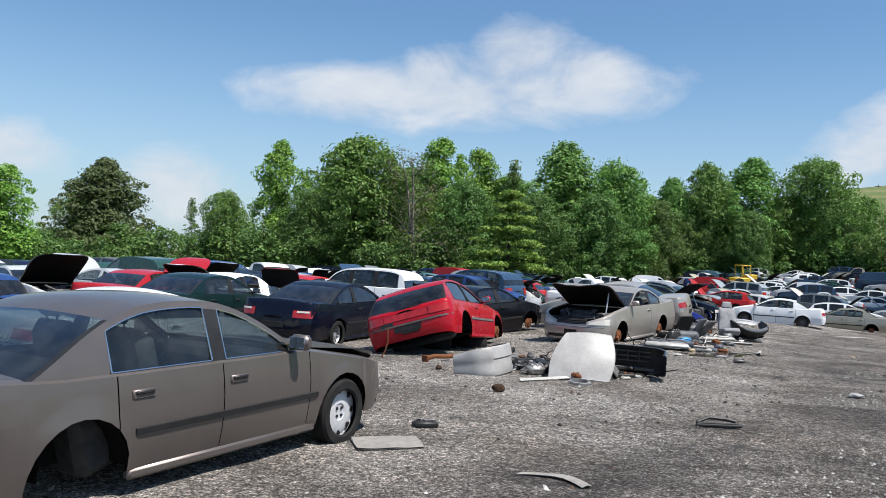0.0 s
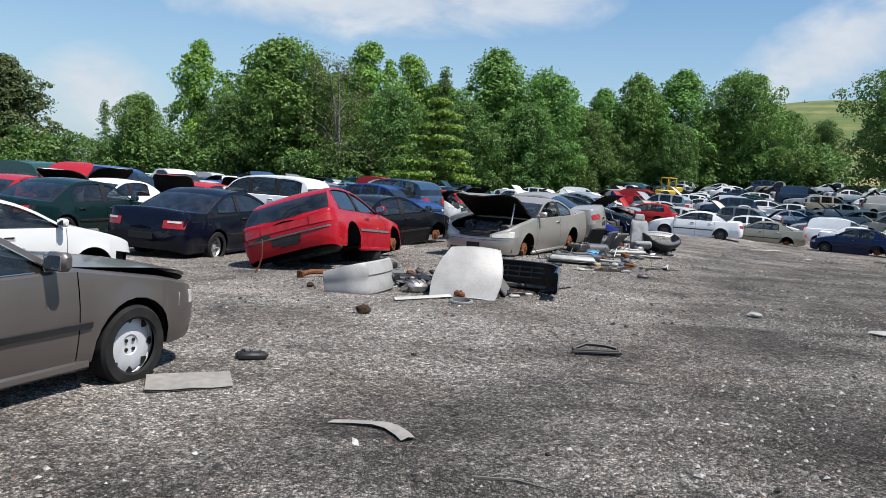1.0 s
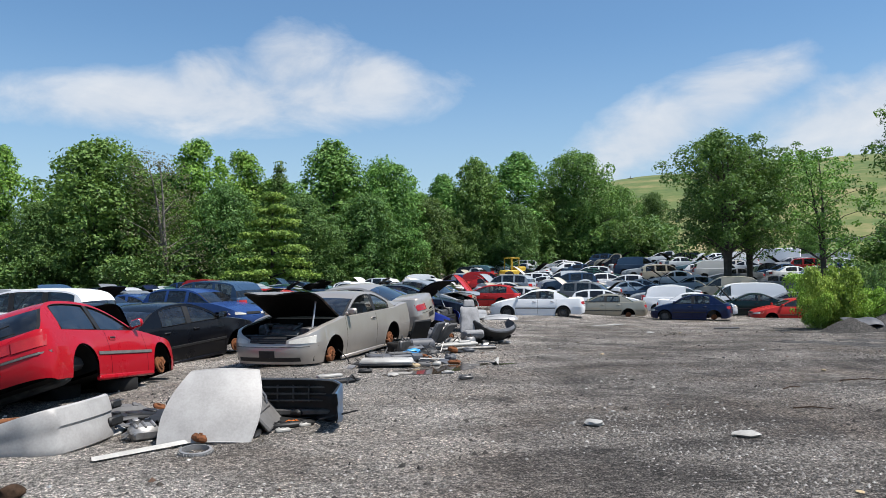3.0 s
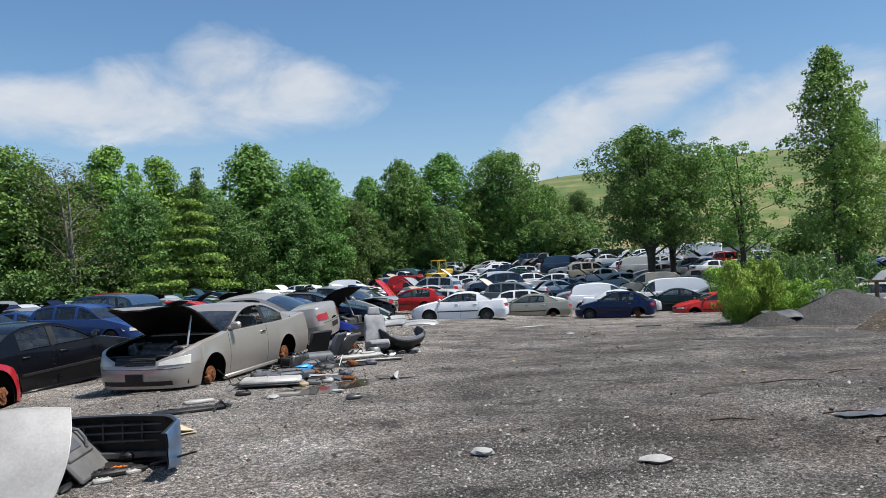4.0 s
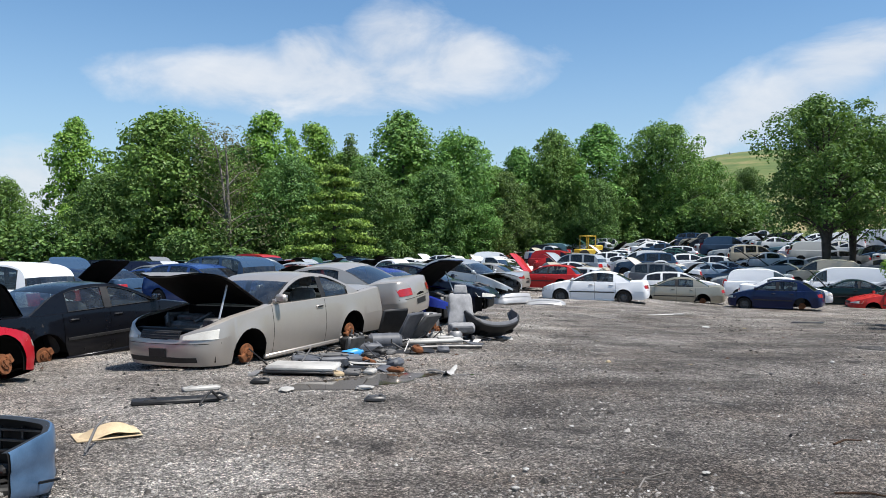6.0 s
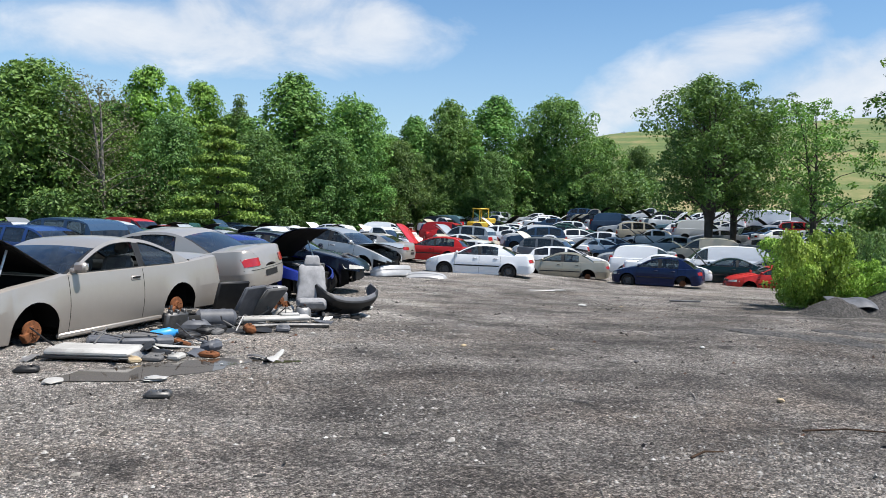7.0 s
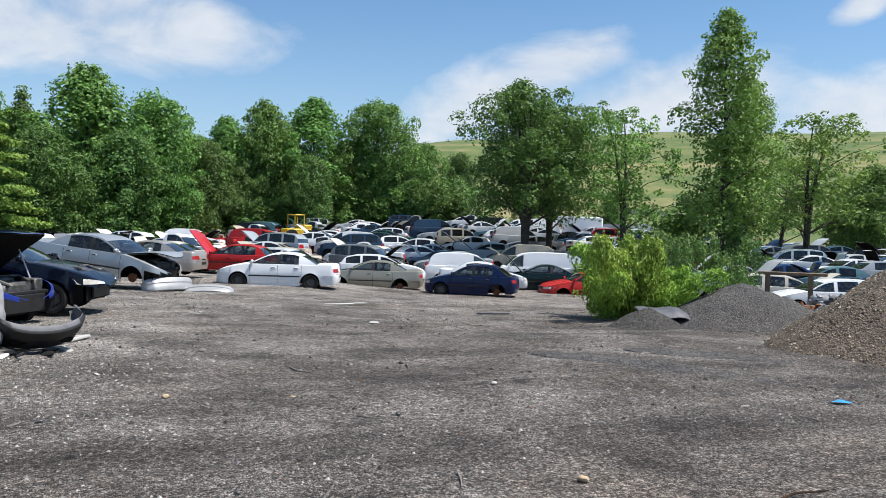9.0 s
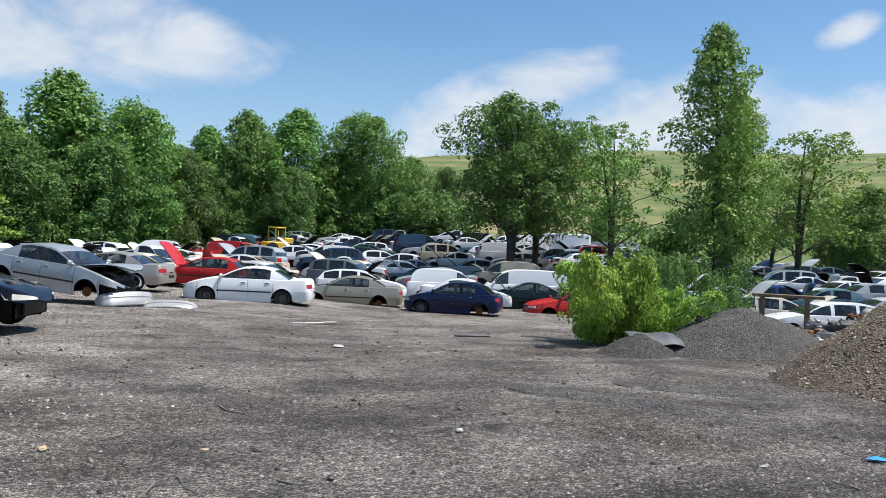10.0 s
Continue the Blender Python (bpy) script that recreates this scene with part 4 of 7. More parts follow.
    def nose_x(y, z):
        u = max(0.0, 1 - min(1, abs(y) / (W * wide(z) * 0.995)) ** ef) ** (1 / ef)
        return xN - lf + lf * u

    def tail_x(y, z):
        u = max(0.0, 1 - min(1, abs(y) / (W * wide(z))) ** er) ** (1 / er)
        return xT + lr - lr * u

    def patch(y0, y1, z0, z1, off, front=True, n=8, thick=0.03, sweep=0.0):
        g = Geo()
        fx, sg = (nose_x, 1) if front else (tail_x, -1)
        rr = []
        top_z = z1
        for k in range(n + 1):
            y = y0 + (y1 - y0) * k / n
            z1 = top_z - sweep * (1 - k / n) ** 1.3
            a0, a1 = fx(y, z0), fx(y, z1)
            a0, a1 = a0 + rake(a0, z0), a1 + rake(a1, z1)
            rr.append([(a0 + sg * (off - thick), y, z0), (a0 + sg * off, y, z0 + 0.008), (a1 + sg * off, y, z1 - 0.01), (a1 + sg * (off - thick), y, z1)])
        g.grid(rr if (y1 > y0) == front else rr[::-1])
        return g
    l0, l1 = S["lamp"]
    for s in (1, -1):
        if "lamps" not in lost:
            part("headlight", patch(s * W * 0.48, s * W * 0.985, l0, l1, 0.012, True, 10 if fine else 4, 0.03, (l1 - l0) * 0.55), LENS, root)
        t0, t1 = S["tlamp"]
        g = patch(s * W * 0.52, s * W * 0.96, t0, t1, 0.012, False, 8 if fine else 4)
        if ("tail_l" if s > 0 else "tail_r") not in lost:
            lamp_ob = part("tail_light", g, RED_LENS, root)
            if tail:
                tz = (t1 - 0.055, t1 - 0.004) if tail == "clear" else (t0 + 0.004, t0 + 0.07)
                part("reversing_lens" if tail == "clear" else "amber_lens", patch(s * W * 0.62, s * W * (0.90 if tail == "clear" else 0.955), *tz, 0.016, False, 6), LENS if tail == "clear" else AMBER, lamp_ob)
    if "front_bumper" not in lost:
        part("grille", patch(-W * 0.42, W * 0.42, l0 + 0.01, l1 - 0.02, 0.008), BLACK, root)
        if fine:
            part("air_intake", patch(-W * 0.70, W * 0.70, sill + 0.06, sill + 0.15, 0.006), BLACK, root)
            part("bumper_crease", patch(-W * 0.96, W * 0.96, l0 - 0.055, l0 - 0.045, 0.004, True, 16, 0.01), BLACK, root)
            part("plate_holder", patch(-0.16, 0.16, sill + 0.13, sill + 0.27, 0.016), BLACK, root)
            for k in range(3):
                part("grille_bar", patch(-W * 0.40, W * 0.40, l0 + 0.022 + 0.036 * k, l0 + 0.040 + 0.036 * k, 0.014), STEEL, root)
    if fine:
        # sills below the doors
        for s in (1, -1):
            yy = W * wide(sill)
            part("side_sill", Geo().box(((xf + xr) / 2, s * (yy - 0.012), sill - 0.01), (S["wb"] - 2 * R - 0.02, 0.07, 0.075), 0, 0.02), pm, root, tint=tint)
        if "rear_bumper" not in lost:
            part("plate_recess", patch(-0.27, 0.27, zb_r - 0.16, zb_r - 0.03, 0.006, False), BLACK, root)
            part("bumper_seam", patch(-W * 0.97, W * 0.97, zb_r - 0.004, zb_r + 0.006, 0.004, False, 14, 0.01), BLACK, root)
        if rear_strip:
            wz, wx = belt + 0.10, rbase + 0.02
            part("rear_wiper", Geo().tube([(wx - 0.10, 0.0, wz - 0.02), (wx - 0.05, -0.16, wz + 0.06), (wx - 0.02, -0.44, wz + 0.08)], [0.016, 0.010, 0.008], 6), BLACK, root)
            part("torn_recess", patch(W * 0.30, W * 0.62, 0.60, 0.70, 0.010, False), BLACK, root)
            part("hatch_plate", patch(-0.22, 0.12, 0.40, 0.50, 0.018, False), BLACK, root)
            part("rear_strip", patch(-W * 0.985, W * 0.985, 0.565, 0.605, 0.014, False, 16), GREY_PLASTIC, root)
            part("centre_panel", patch(-W * 0.5, W * 0.5, S["tlamp"][0] + 0.01, S["tlamp"][1] - 0.01, 0.008, False), RED_LENS, root)
    # wheels
    if not low:
        track = W - 0.085
        for (x, s), st in zip(((xf, 1), (xf, -1), (xr, 1), (xr, -1)), wheels):
            if st:
                wheel(root, st, wr, (x, s * track, zc), s, steer if x > 0 else 0, not fine)
    else:
        g = Geo()
        for x in (xf, xr):
            for s in (1, -1):
                g.lathe([(0.0, 0.07), (wr * 0.6, 0.06), (wr, 0.05), (wr, -0.1)], 10, Matrix.Translation((x, s * (W - 0.09), zc)) @ Matrix.Rotation(radians(-90 * s), 4, "X"))
        part("wheels", g, RUBBER, root)
    # cabin
    if low:
        return root
    inn = Geo()
    inn.box((cowl - 0.25, 0, belt - 0.12), (0.45, W * 1.66, 0.24), 0, 0.06)
    inn.box((rbase + 0.62, 0, belt - 0.32), (0.35, W * 1.5, 0.7), 0, 0.06, Matrix.Rotation(-0.25, 4, "Y"))
    inn.box((rbase + 0.95, 0, zf + 0.22), (0.5, W * 1.5, 0.2), 0, 0.05)
    part("dashboard_and_rear_bench", inn, INTERIOR, root)
    zs = zf + 0.08
    for s in (1, -1):
        shared("front_seat", "front_seat", seat_geo(), [SEAT if spec is not SUV else INTERIOR], root, Matrix.Translation((cowl - 1.12, s * W * 0.42, zs)))
    if fine:
        sw = Geo()
        mt = Matrix.Translation((cowl - 0.58, W * 0.42, belt - 0.06)) @ Matrix.Rotation(radians(-62), 4, "Y")
        ring = [mt @ Vector((0.18 * math.cos(6.283 * k / 20), 0.18 * math.sin(6.283 * k / 20), 0)) for k in range(21)]
        sw.tube(ring, 0.015, 6)
        for k in range(3):
            a = 6.283 * k / 3
            sw.tube([mt @ Vector((0, 0, -0.02)), mt @ Vector((0.175 * math.cos(a), 0.175 * math.sin(a), 0))], 0.018, 6)
        part("steering_wheel", sw, BLACK, root)
        for s in (1, -1):
            if ("mirror_l" if s > 0 else "mirror_r") not in lost:
                mg = Geo()
                mx, my, mz = cowl - 0.16, W * 0.93, belt + 0.03
                mg.box((mx, s * (my + 0.11), mz + 0.07), (0.10, 0.19, 0.125), 0, 0.03)
                mg.box((mx + 0.02, s * (my + 0.01), mz + 0.03), (0.08, 0.09, 0.06), 0, 0.015)
                mob = part("mirror", mg, pm, root, tint=tint)
                part("mirror_glass", Geo().box((mx - 0.052, s * (my + 0.11), mz + 0.07), (0.006, 0.155, 0.095), 0, 0.002), CHROME, mob)
            for dx in ((d1 + 0.16,), (d1 + 0.16, d2 + 0.20))[1 if S["four"] else 0]:
                z = belt - 0.13
                yy = W * wide(z) * plan(dx)
                hg = Geo()
                hg.box((dx, s * (yy + 0.002), z), (0.19, 0.022, 0.062), 0, 0.008)
                hg.box((dx, s * (yy + 0.014), z + 0.012), (0.15, 0.022, 0.024), 1, 0.006)
                part("door_handle", hg, [pm, BLACK], root, tint=tint)
            if "molding" not in lost:
                for a, b in ((xr + R + 0.03, xf - R - 0.03),):
                    z0, z1 = 0.505, 0.546
                    pts = [[(x, s * (W * wide(z0) * plan(x)), z0 - 0.005), (x, s * (W * wide(z0) * plan(x) + 0.014), z0), (x, s * (W * wide(z1) * plan(x) + 0.014), z1), (x, s * (W * wide(z1) * plan(x)), z1 + 0.005)] for x in np.linspace(a, b, 14)]
                    part("side_molding", Geo().grid(pts if s < 0 else pts[::-1]), trim, root, tint=tint)
    return root


def placed(x, y, heading, z=None, pitch=0.0, roll=0.0):
    """A pose on the ground: heading in degrees from the x axis, pitch lifts the nose."""
    return Matrix.Translation((x, y, gz(x, y) if z is None else z)) @ Matrix.Rotation(radians(heading), 4, "Z") @ Matrix.Rotation(radians(-pitch), 4, "Y") @ Matrix.Rotation(radians(roll), 4, "X")

# ---- trees, bushes, hill ----
def leaves_mesh(name, centres, normals, size, mat, rng):
    """Small folded leaf sprays, one island each."""
    n = len(centres)
    nrm = normals / np.maximum(1e-6, np.linalg.norm(normals, axis=1, keepdims=True))
    a = np.cross(nrm, rng.normal(size=(n, 3)))
    a /= np.maximum(1e-6, np.linalg.norm(a, axis=1, keepdims=True))
    b = np.cross(nrm, a)
    s = size * rng.uniform(0.55, 1.35, (n, 1))
    v = np.empty((n, 4, 3))
    v[:, 0] = centres - a * s
    v[:, 1] = centres + b * s * 0.6 + nrm * s * 0.22 - a * s * 0.15
    v[:, 2] = centres + a * s
    v[:, 3] = centres - b * s * 0.6 + nrm * s * 0.22 - a * s * 0.15
    i = np.arange(n)[:, None] * 4
    f = np.concatenate([i + np.array([[0, 2, 1]]), i + np.array([[0, 3, 2]])], 1).reshape(-1, 3)
    me = bpy.data.meshes.new(name)
    me.from_pydata(v.reshape(-1, 3), [], f)
    me.materials.append(mat)
    return me


def crown_width(shape, u):
    """Half width of a crown at the height u (0 at its foot, 1 at the top), as a share of its greatest."""
    if shape == "round":
        return math.sqrt(max(0.03, 1 - ((u - 0.42) / 0.60) ** 2)) if u > 0.42 else 0.80 + 0.20 * math.sin(1.571 * u / 0.42)
    if shape == "tall":
        return (0.66 + 0.38 * math.sin(3.1 * u)) * math.sqrt(max(0.02, 1 - u ** 4))
    if shape == "cedar":
        return 1.0 - 0.80 * u ** 1.15
    if shape == "cone":
        return max(0.08, (1.0 - u ** 2.0) * (0.86 + 0.14 * math.sin(9 * u)))
    return max(0.06, 1.0 - 0.92 * u)


def tree_meshes(seed, H, R, base, shape, clumps, per, leaf, mat, bark, trunk_r=0.2, clump=0.9, stems=1, loose=0.12, lean_out=0.0):
    """Meshes for a tapered trunk with limbs, and a crown of leafy clumps: each clump a lumpy shell of small leaves, lit above and hollow below."""
    rng = np.random.default_rng(seed)
    g = Geo()
    tops = []
    for k in range(stems):
        lean = rng.normal(size=2) * (0.25 if stems == 1 else 0.9) + np.array((math.cos(k * 2.1), math.sin(k * 2.1))) * lean_out
        line = [Vector((lean[0] * t * t + 0.12 * math.sin(5 * t + seed), lean[1] * t * t + 0.1 * math.cos(4 * t), H * 0.93 * t)) for t in np.linspace(0, 1, 9)]
        g.tube(line, [trunk_r * (1.25 if t == 0 else 1) * (1 - 0.93 * t) + 0.012 for t in np.linspace(0, 1, 9)], 8)
        tops.append(line)
    C, N = [], []
    tiers = 8
    for q in range(clumps):
        u = (q + rng.random()) / clumps
        u = u ** 0.92
        inner = rng.random() < 0.22
        spray = rng.random() < loose
        th = q * 2.39996 + rng.uniform(-0.5, 0.5)
        wob = 1 + 0.20 * math.sin(2 * th + 3.3 * u + seed) + 0.13 * math.sin(3 * th - 7 * u + 2.0 * seed)
        far = rng.uniform(0.25, 0.6) if inner else (rng.uniform(0.92, 1.20) if spray else rng.uniform(0.62, 1.0))
        rc = clump * (rng.uniform(0.35, 0.6) if spray else rng.uniform(0.7, 1.3)) * (0.72 if u > 0.9 else 1.0)
        if shape == "cedar":
            u = (math.floor(u * tiers) + 0.5 + rng.normal() * 0.10) / tiers
            u = min(1.0, max(0.0, u))
            far = math.sqrt(rng.uniform(0.06, 1.0))
        rad = max(0.0, R * crown_width(shape, u) * wob * far - (0.0 if spray else rc * 0.45))
        z = base + (H - base) * u * 0.97 - (0.16 * rad if shape == "cedar" else 0.0)
        spine = tops[q % stems]
        t = min(0.999, max(0.0, z / (H * 0.93)))
        stem = spine[int(t * 8)].lerp(spine[int(t * 8) + 1], t * 8 - int(t * 8))
        c = np.array((stem.x + rad * math.cos(th), stem.y + rad * math.sin(th), max(z, 0.35)))
        if q % 3 == 0 and rad > 0.4:
            low = max(base * 0.6, z - rad * (0.5 if shape in ("round", "tall") else 0.05))
            t = min(0.999, max(0.0, low / (H * 0.93)))
            p0 = spine[int(t * 8)].lerp(spine[int(t * 8) + 1], t * 8 - int(t * 8))
            lr = max(0.02, trunk_r * 0.36 * (1 - 0.7 * u))
            p2 = Vector(c)
            g.tube([p0, p0.lerp(p2, 0.5) + Vector((0, 0, 0.10 * rad)), p2], [lr, lr * 0.6, 0.012], 5)
        m = int(per * (rc / clump) ** 1.6 * rng.uniform(0.75, 1.25)) + 4
        d = rng.normal(size=(m, 3))
        d[:, 2] += 0.6
        d /= np.linalg.norm(d, axis=1, keepdims=True)
        lumps = 1 + 0.22 * np.sin(4 * d[:, :1] * 2 + q) * np.cos(5 * d[:, 1:2] + q * 1.7)
        pos = d * lumps * rc * rng.uniform(0.70, 1.08, (m, 1))
        pos[:, 2] *= {"cedar": 0.26, "pine": 0.35, "cone": 0.50}.get(shape, 0.80)
        C.append(c + pos)
        nn = d * 0.9 + rng.normal(size=(m, 3)) * 0.40
        nn[:, 2] += 0.25
        N.append(nn)
    crown = leaves_mesh("crown", np.concatenate(C), np.concatenate(N), leaf, mat, rng)
    me = bpy.data.meshes.new("trunk")
    me.from_pydata(g.v, [], g.f)
    me.materials.append(bark)
    me.polygons.foreach_set("use_smooth", [True] * len(me.polygons))
    return me, crown, H


KINDS = {
    "round": tree_meshes(1, 13, 4.5, 0.9, "round", 145, 260, 0.150, LEAF, BARK, 0.26, 1.5, 1, 0.38),
    "round2": tree_meshes(2, 13, 4.2, 0.8, "round", 145, 260, 0.145, LEAF, BARK, 0.24, 1.4, 1, 0.38),
    "dark": tree_meshes(3, 13, 4.8, 0.5, "round", 145, 260, 0.155, LEAF_DARK, BARK, 0.26, 1.6, 1, 0.38),
    "tall": tree_meshes(4, 14, 3.0, 1.6, "tall", 75, 240, 0.150, LEAF_BRIGHT, BARK, 0.20, 1.1, 1, 0.4),
    "tall2": tree_meshes(5, 14, 3.2, 1.0, "tall", 85, 270, 0.150, LEAF, BARK, 0.20, 1.25, 1, 0.4),
    "cedar": tree_meshes(6, 10.5, 4.6, 1.2, "cedar", 210, 110, 0.150, LEAF_BRIGHT, BARK, 0.22, 0.95),
    "darkcedar": tree_meshes(7, 10.5, 5.6, 0.5, "cone", 230, 120, 0.140, LEAF_OLIVE, BARK, 0.22, 0.95, 1, 0.3),
    "pine": tree_meshes(8, 12, 1.8, 5.0, "pine", 40, 70, 0.120, LEAF_DARK, BARK, 0.14, 0.7, 1, 0.3),
    "dead": tree_meshes(9, 12, 3.6, 1.4, "round", 120, 42, 0.090, LEAF_BROWN, GREY_BARK, 0.2, 1.0, 2, 0.4),
    "maple": tree_meshes(10, 11.5, 3.9, 3.5, "round", 150, 260, 0.105, LEAF_MAPLE, BARK, 0.24, 1.05, 4, 0.42, 0.8),
    "fork": tree_meshes(11, 10, 2.9, 3.0, "round", 95, 110, 0.098, LEAF_BRIGHTENED, BARK, 0.17, 0.68, 2, 0.35, 0.8),
    "poplar": tree_meshes(12, 15, 2.3, 2.6, "tall", 150, 130, 0.100, LEAF_BRIGHTENED, BARK, 0.2, 0.72, 1, 0.3),
    "shrub": tree_meshes(13, 4.2, 2.3, 0.2, "round", 60, 90, 0.130, LEAF_DARK, BARK, 0.07, 0.75, 2, 0.3),
    "bramble": tree_meshes(14, 1.9, 0.95, 0.15, "round", 80, 150, 0.060, LEAF_SUN, BARK, 0.03, 0.37, 3, 0.18),
}
TREE_WORDS = {"round": "broad leafy green tree with a rounded crown", "round2": "broad leafy green tree with a rounded crown", "dark": "dense dark green leafy tree", "tall": "tall slim bright green poplar",
              "tall2": "tall slim leafy green tree", "cedar": "layered bright green spreading tree", "darkcedar": "wide conical dull olive-green conifer", "pine": "thin tall dark pine with a sparse crown",
              "dead": "half-dead grey tree with sparse brown foliage", "maple": "dark green maple with several trunks among cars", "fork": "leafy tree with a forked bare lower trunk", "poplar": "very tall narrow leafy poplar",
              "shrub": "green leafy undergrowth shrub", "bramble": "bright green leafy bramble bush at the yard's edge"}


def tree(kind, x, y, height, spread=1.0, turn=0.0, sink=0.0):
    trunk, crown, H = KINDS[kind]
    s = height / H
    m = Matrix.Translation((x, y, gz(x, y) - 0.05 - sink)) @ Matrix.Rotation(turn, 4, "Z") @ Matrix.Diagonal((s * spread, s * spread, s, 1))
    bush = kind in ("shrub", "bramble")
    root = thing("bush" if bush else "tree", m, TREE_WORDS[kind], "bush" if bush else "tree", "undergrowth" if kind == "shrub" else ("" if bush else "tree line round the yard"))
    for n, me in (("trunk", trunk), ("crown", crown)):
        ob = new(n, me)
        ob.parent = root


# kind, x, y, top height above eye-level datum, spread
TREES = [("tall", -31.7, 58.0, 6.9, 1.2), ("darkcedar", -30.9, 72.9, 9.4, 1.1), ("pine", -27.8, 89.2, 7.3, 0.9), ("round2", -21.6, 79.6, 7.3, 1.0), ("tall", -17.8, 86.1, 13.6, 0.95),
         ("round", -9.0, 83.2, 14.0, 1.15), ("dead", -2.8, 79.8, 12.7, 1.1), ("tall", -0.7, 92.4, 15.8, 1.0), ("tall", 3.9, 98.9, 15.7, 1.0), ("pine", 8.0, 94.3, 14.3, 0.9), ("cedar", 5.9, 74.6, 9.2, 0.95),
         ("tall2", 12.9, 89.3, 15.4, 1.25), ("round", 18.9, 90.4, 13.8, 1.0), ("tall2", 25.9, 93.3, 12.7, 1.1), ("round2", 29.9, 92.1, 14.4, 0.85), ("tall2", 35.5, 92.4, 15.5, 1.3), ("round", 41.5, 90.2, 15.5, 0.95),
         ("round2", 48.3, 92.7, 11.8, 0.8), ("dark", 53.7, 94.3, 11.2, 0.75), ("maple", 38.3, 56.0, 11.7, 1.05), ("maple", 42.2, 59.0, 11.0, 0.95), ("fork", 42.1, 50.6, 10.2, 1.0), ("poplar", 44.6, 45.1, 15.5, 1.05),
         ("poplar", 47.9, 46.2, 12.3, 1.1), ("fork", 52.8, 45.8, 10.1, 1.15), ("round2", 64.0, 48.8, 7.7, 1.0), ("dark", 68.2, 44.6, 7.3, 1.0),
         ("tall2", -39.6, 66.0, 8.8, 1.2), ("dark", -13.8, 78.7, 7.7, 1.0), ("round2", -5.0, 85.8, 10.5, 1.0), ("dark", 1.7, 83.6, 9.9, 0.9), ("dark", 16.0, 84.7, 9.4, 1.0), ("dark", 23.1, 88.0, 9.4, 0.9),
         ("dark", 33.0, 87.5, 8.8, 0.9), ("dark", 44.6, 88.6, 8.2, 0.9), ("dark", 57.8, 85.8, 6.8, 0.9), ("round2", 62.7, 77.0, 6.6, 0.9), ("fork", 57.8, 51.7, 8.2, 1.2), ("round2", 72.6, 57.2, 7.7, 1.1)]
TREES += [("dark", -47.0, 74.0, 9.0, 1.1), ("round2", -36.5, 82.0, 6.8, 1.1), ("round", -13.0, 92.0, 11.2, 1.15), ("dark", -4.5, 94.0, 12.2, 1.1), ("round2", 7.5, 99.0, 12.4, 1.2), ("dark", 13.5, 97.0, 11.6, 1.1),
          ("round", 23.5, 99.0, 11.4, 1.1), ("dark", 33.0, 100.0, 12.6, 1.1), ("round2", 45.5, 99.0, 11.0, 1.0), ("dark", 51.0, 101.0, 9.4, 1.0), ("dark", 10.0, 82.5, 9.0, 1.0), ("round", 20.5, 87.5, 9.0, 0.9),
          ("dark", 29.0, 91.0, 9.8, 0.9), ("round2", 39.0, 91.0, 11.0, 0.9)]
rnd = random.Random(5)
for k, x, y, top_z, spread in TREES:
    tree(k, x, y, top_z - gz(x, y), spread, rnd.uniform(0, 6.28))
# undergrowth along the foot of the tree line
for i in range(46):
    a = radians(-33 + 63 * i / 45)
    d = float(np.interp(math.degrees(a), (-33, -24, -20, 5, 12, 30), (62, 64, 77, 79, 92, 99))) + 6 * rnd.random()
    x, y = d * math.sin(a), d * math.cos(a)
    tree("shrub", x, y, rnd.uniform(3.0, 6.0), rnd.uniform(0.9, 1.3), rnd.uniform(0, 6.28))
for x, y, h, s in ((29.6, 32.8, 2.5, 0.5), (30.2, 30.4, 1.6, 0.6), (32.0, 32.0, 2.2, 0.6), (35.2, 40.2, 3.0, 0.7), (48.4, 52.8, 4.8, 1.2), (41.5, 42.5, 2.6, 0.7), (45.5, 44.0, 3.0, 0.8)):
    tree("shrub", x, y, h, s, rnd.uniform(0, 6.28))
for x, y, h, s in ((21.7, 26.0, 2.0, 0.60), (21.0, 26.2, 1.2, 0.70), (22.3, 25.8, 1.35, 0.75), (21.8, 26.5, 1.8, 0.70), (22.7, 25.8, 0.9, 0.75)):
    tree("bramble", x, y, h, s, rnd.uniform(0, 6.28))

# grassy hill behind the trees
g = Geo()
rows = []
for a in np.linspace(16, 86, 50):
    line = []
    rise = float(np.interp(a, (16, 21, 25, 30, 40, 60, 86), (0, 13, 26, 29, 31.3, 31, 27)))
    for d in np.linspace(116, 460, 28):
        u = min(1, max(0, (d - 120) / 125))
        h = rise * (u * u * (3 - 2 * u)) + 0.8 * noise.noise((a * 0.2, d * 0.03, 1.0))
        x, y = d * math.sin(radians(a)), d * math.cos(radians(a))
        line.append((x, y, gz(x, y) * (1 - u) - 0.6 + h))
    rows.append(line)
g.grid(rows)
solo("hill", g, GRASS, Matrix(), "long grassy hill with pale mown strips behind the trees", "hill", kind="structure", angle=180)
for x, y, z0, z1 in ((106.9, 199.1, 12, 26.9), (114.1, 195.1, 14, 30.2), (152, 141, 20, 32.0), (156, 140, 20, 32.6), (158, 139, 20, 32.2)):
    p = thing("utility_pole", Matrix.Translation((x, y, z0)), "thin dark pole standing on the grassy hill", "pole", "poles on the hill")
    part("post", Geo().tube([(0, 0, 0), (0, 0, z1 - z0)], [0.15, 0.09], 8), BARK, p)
    part("crossarm", Geo().box((0, 0, z1 - z0 - 0.5), (1.6, 0.14, 0.14)), BARK, p)

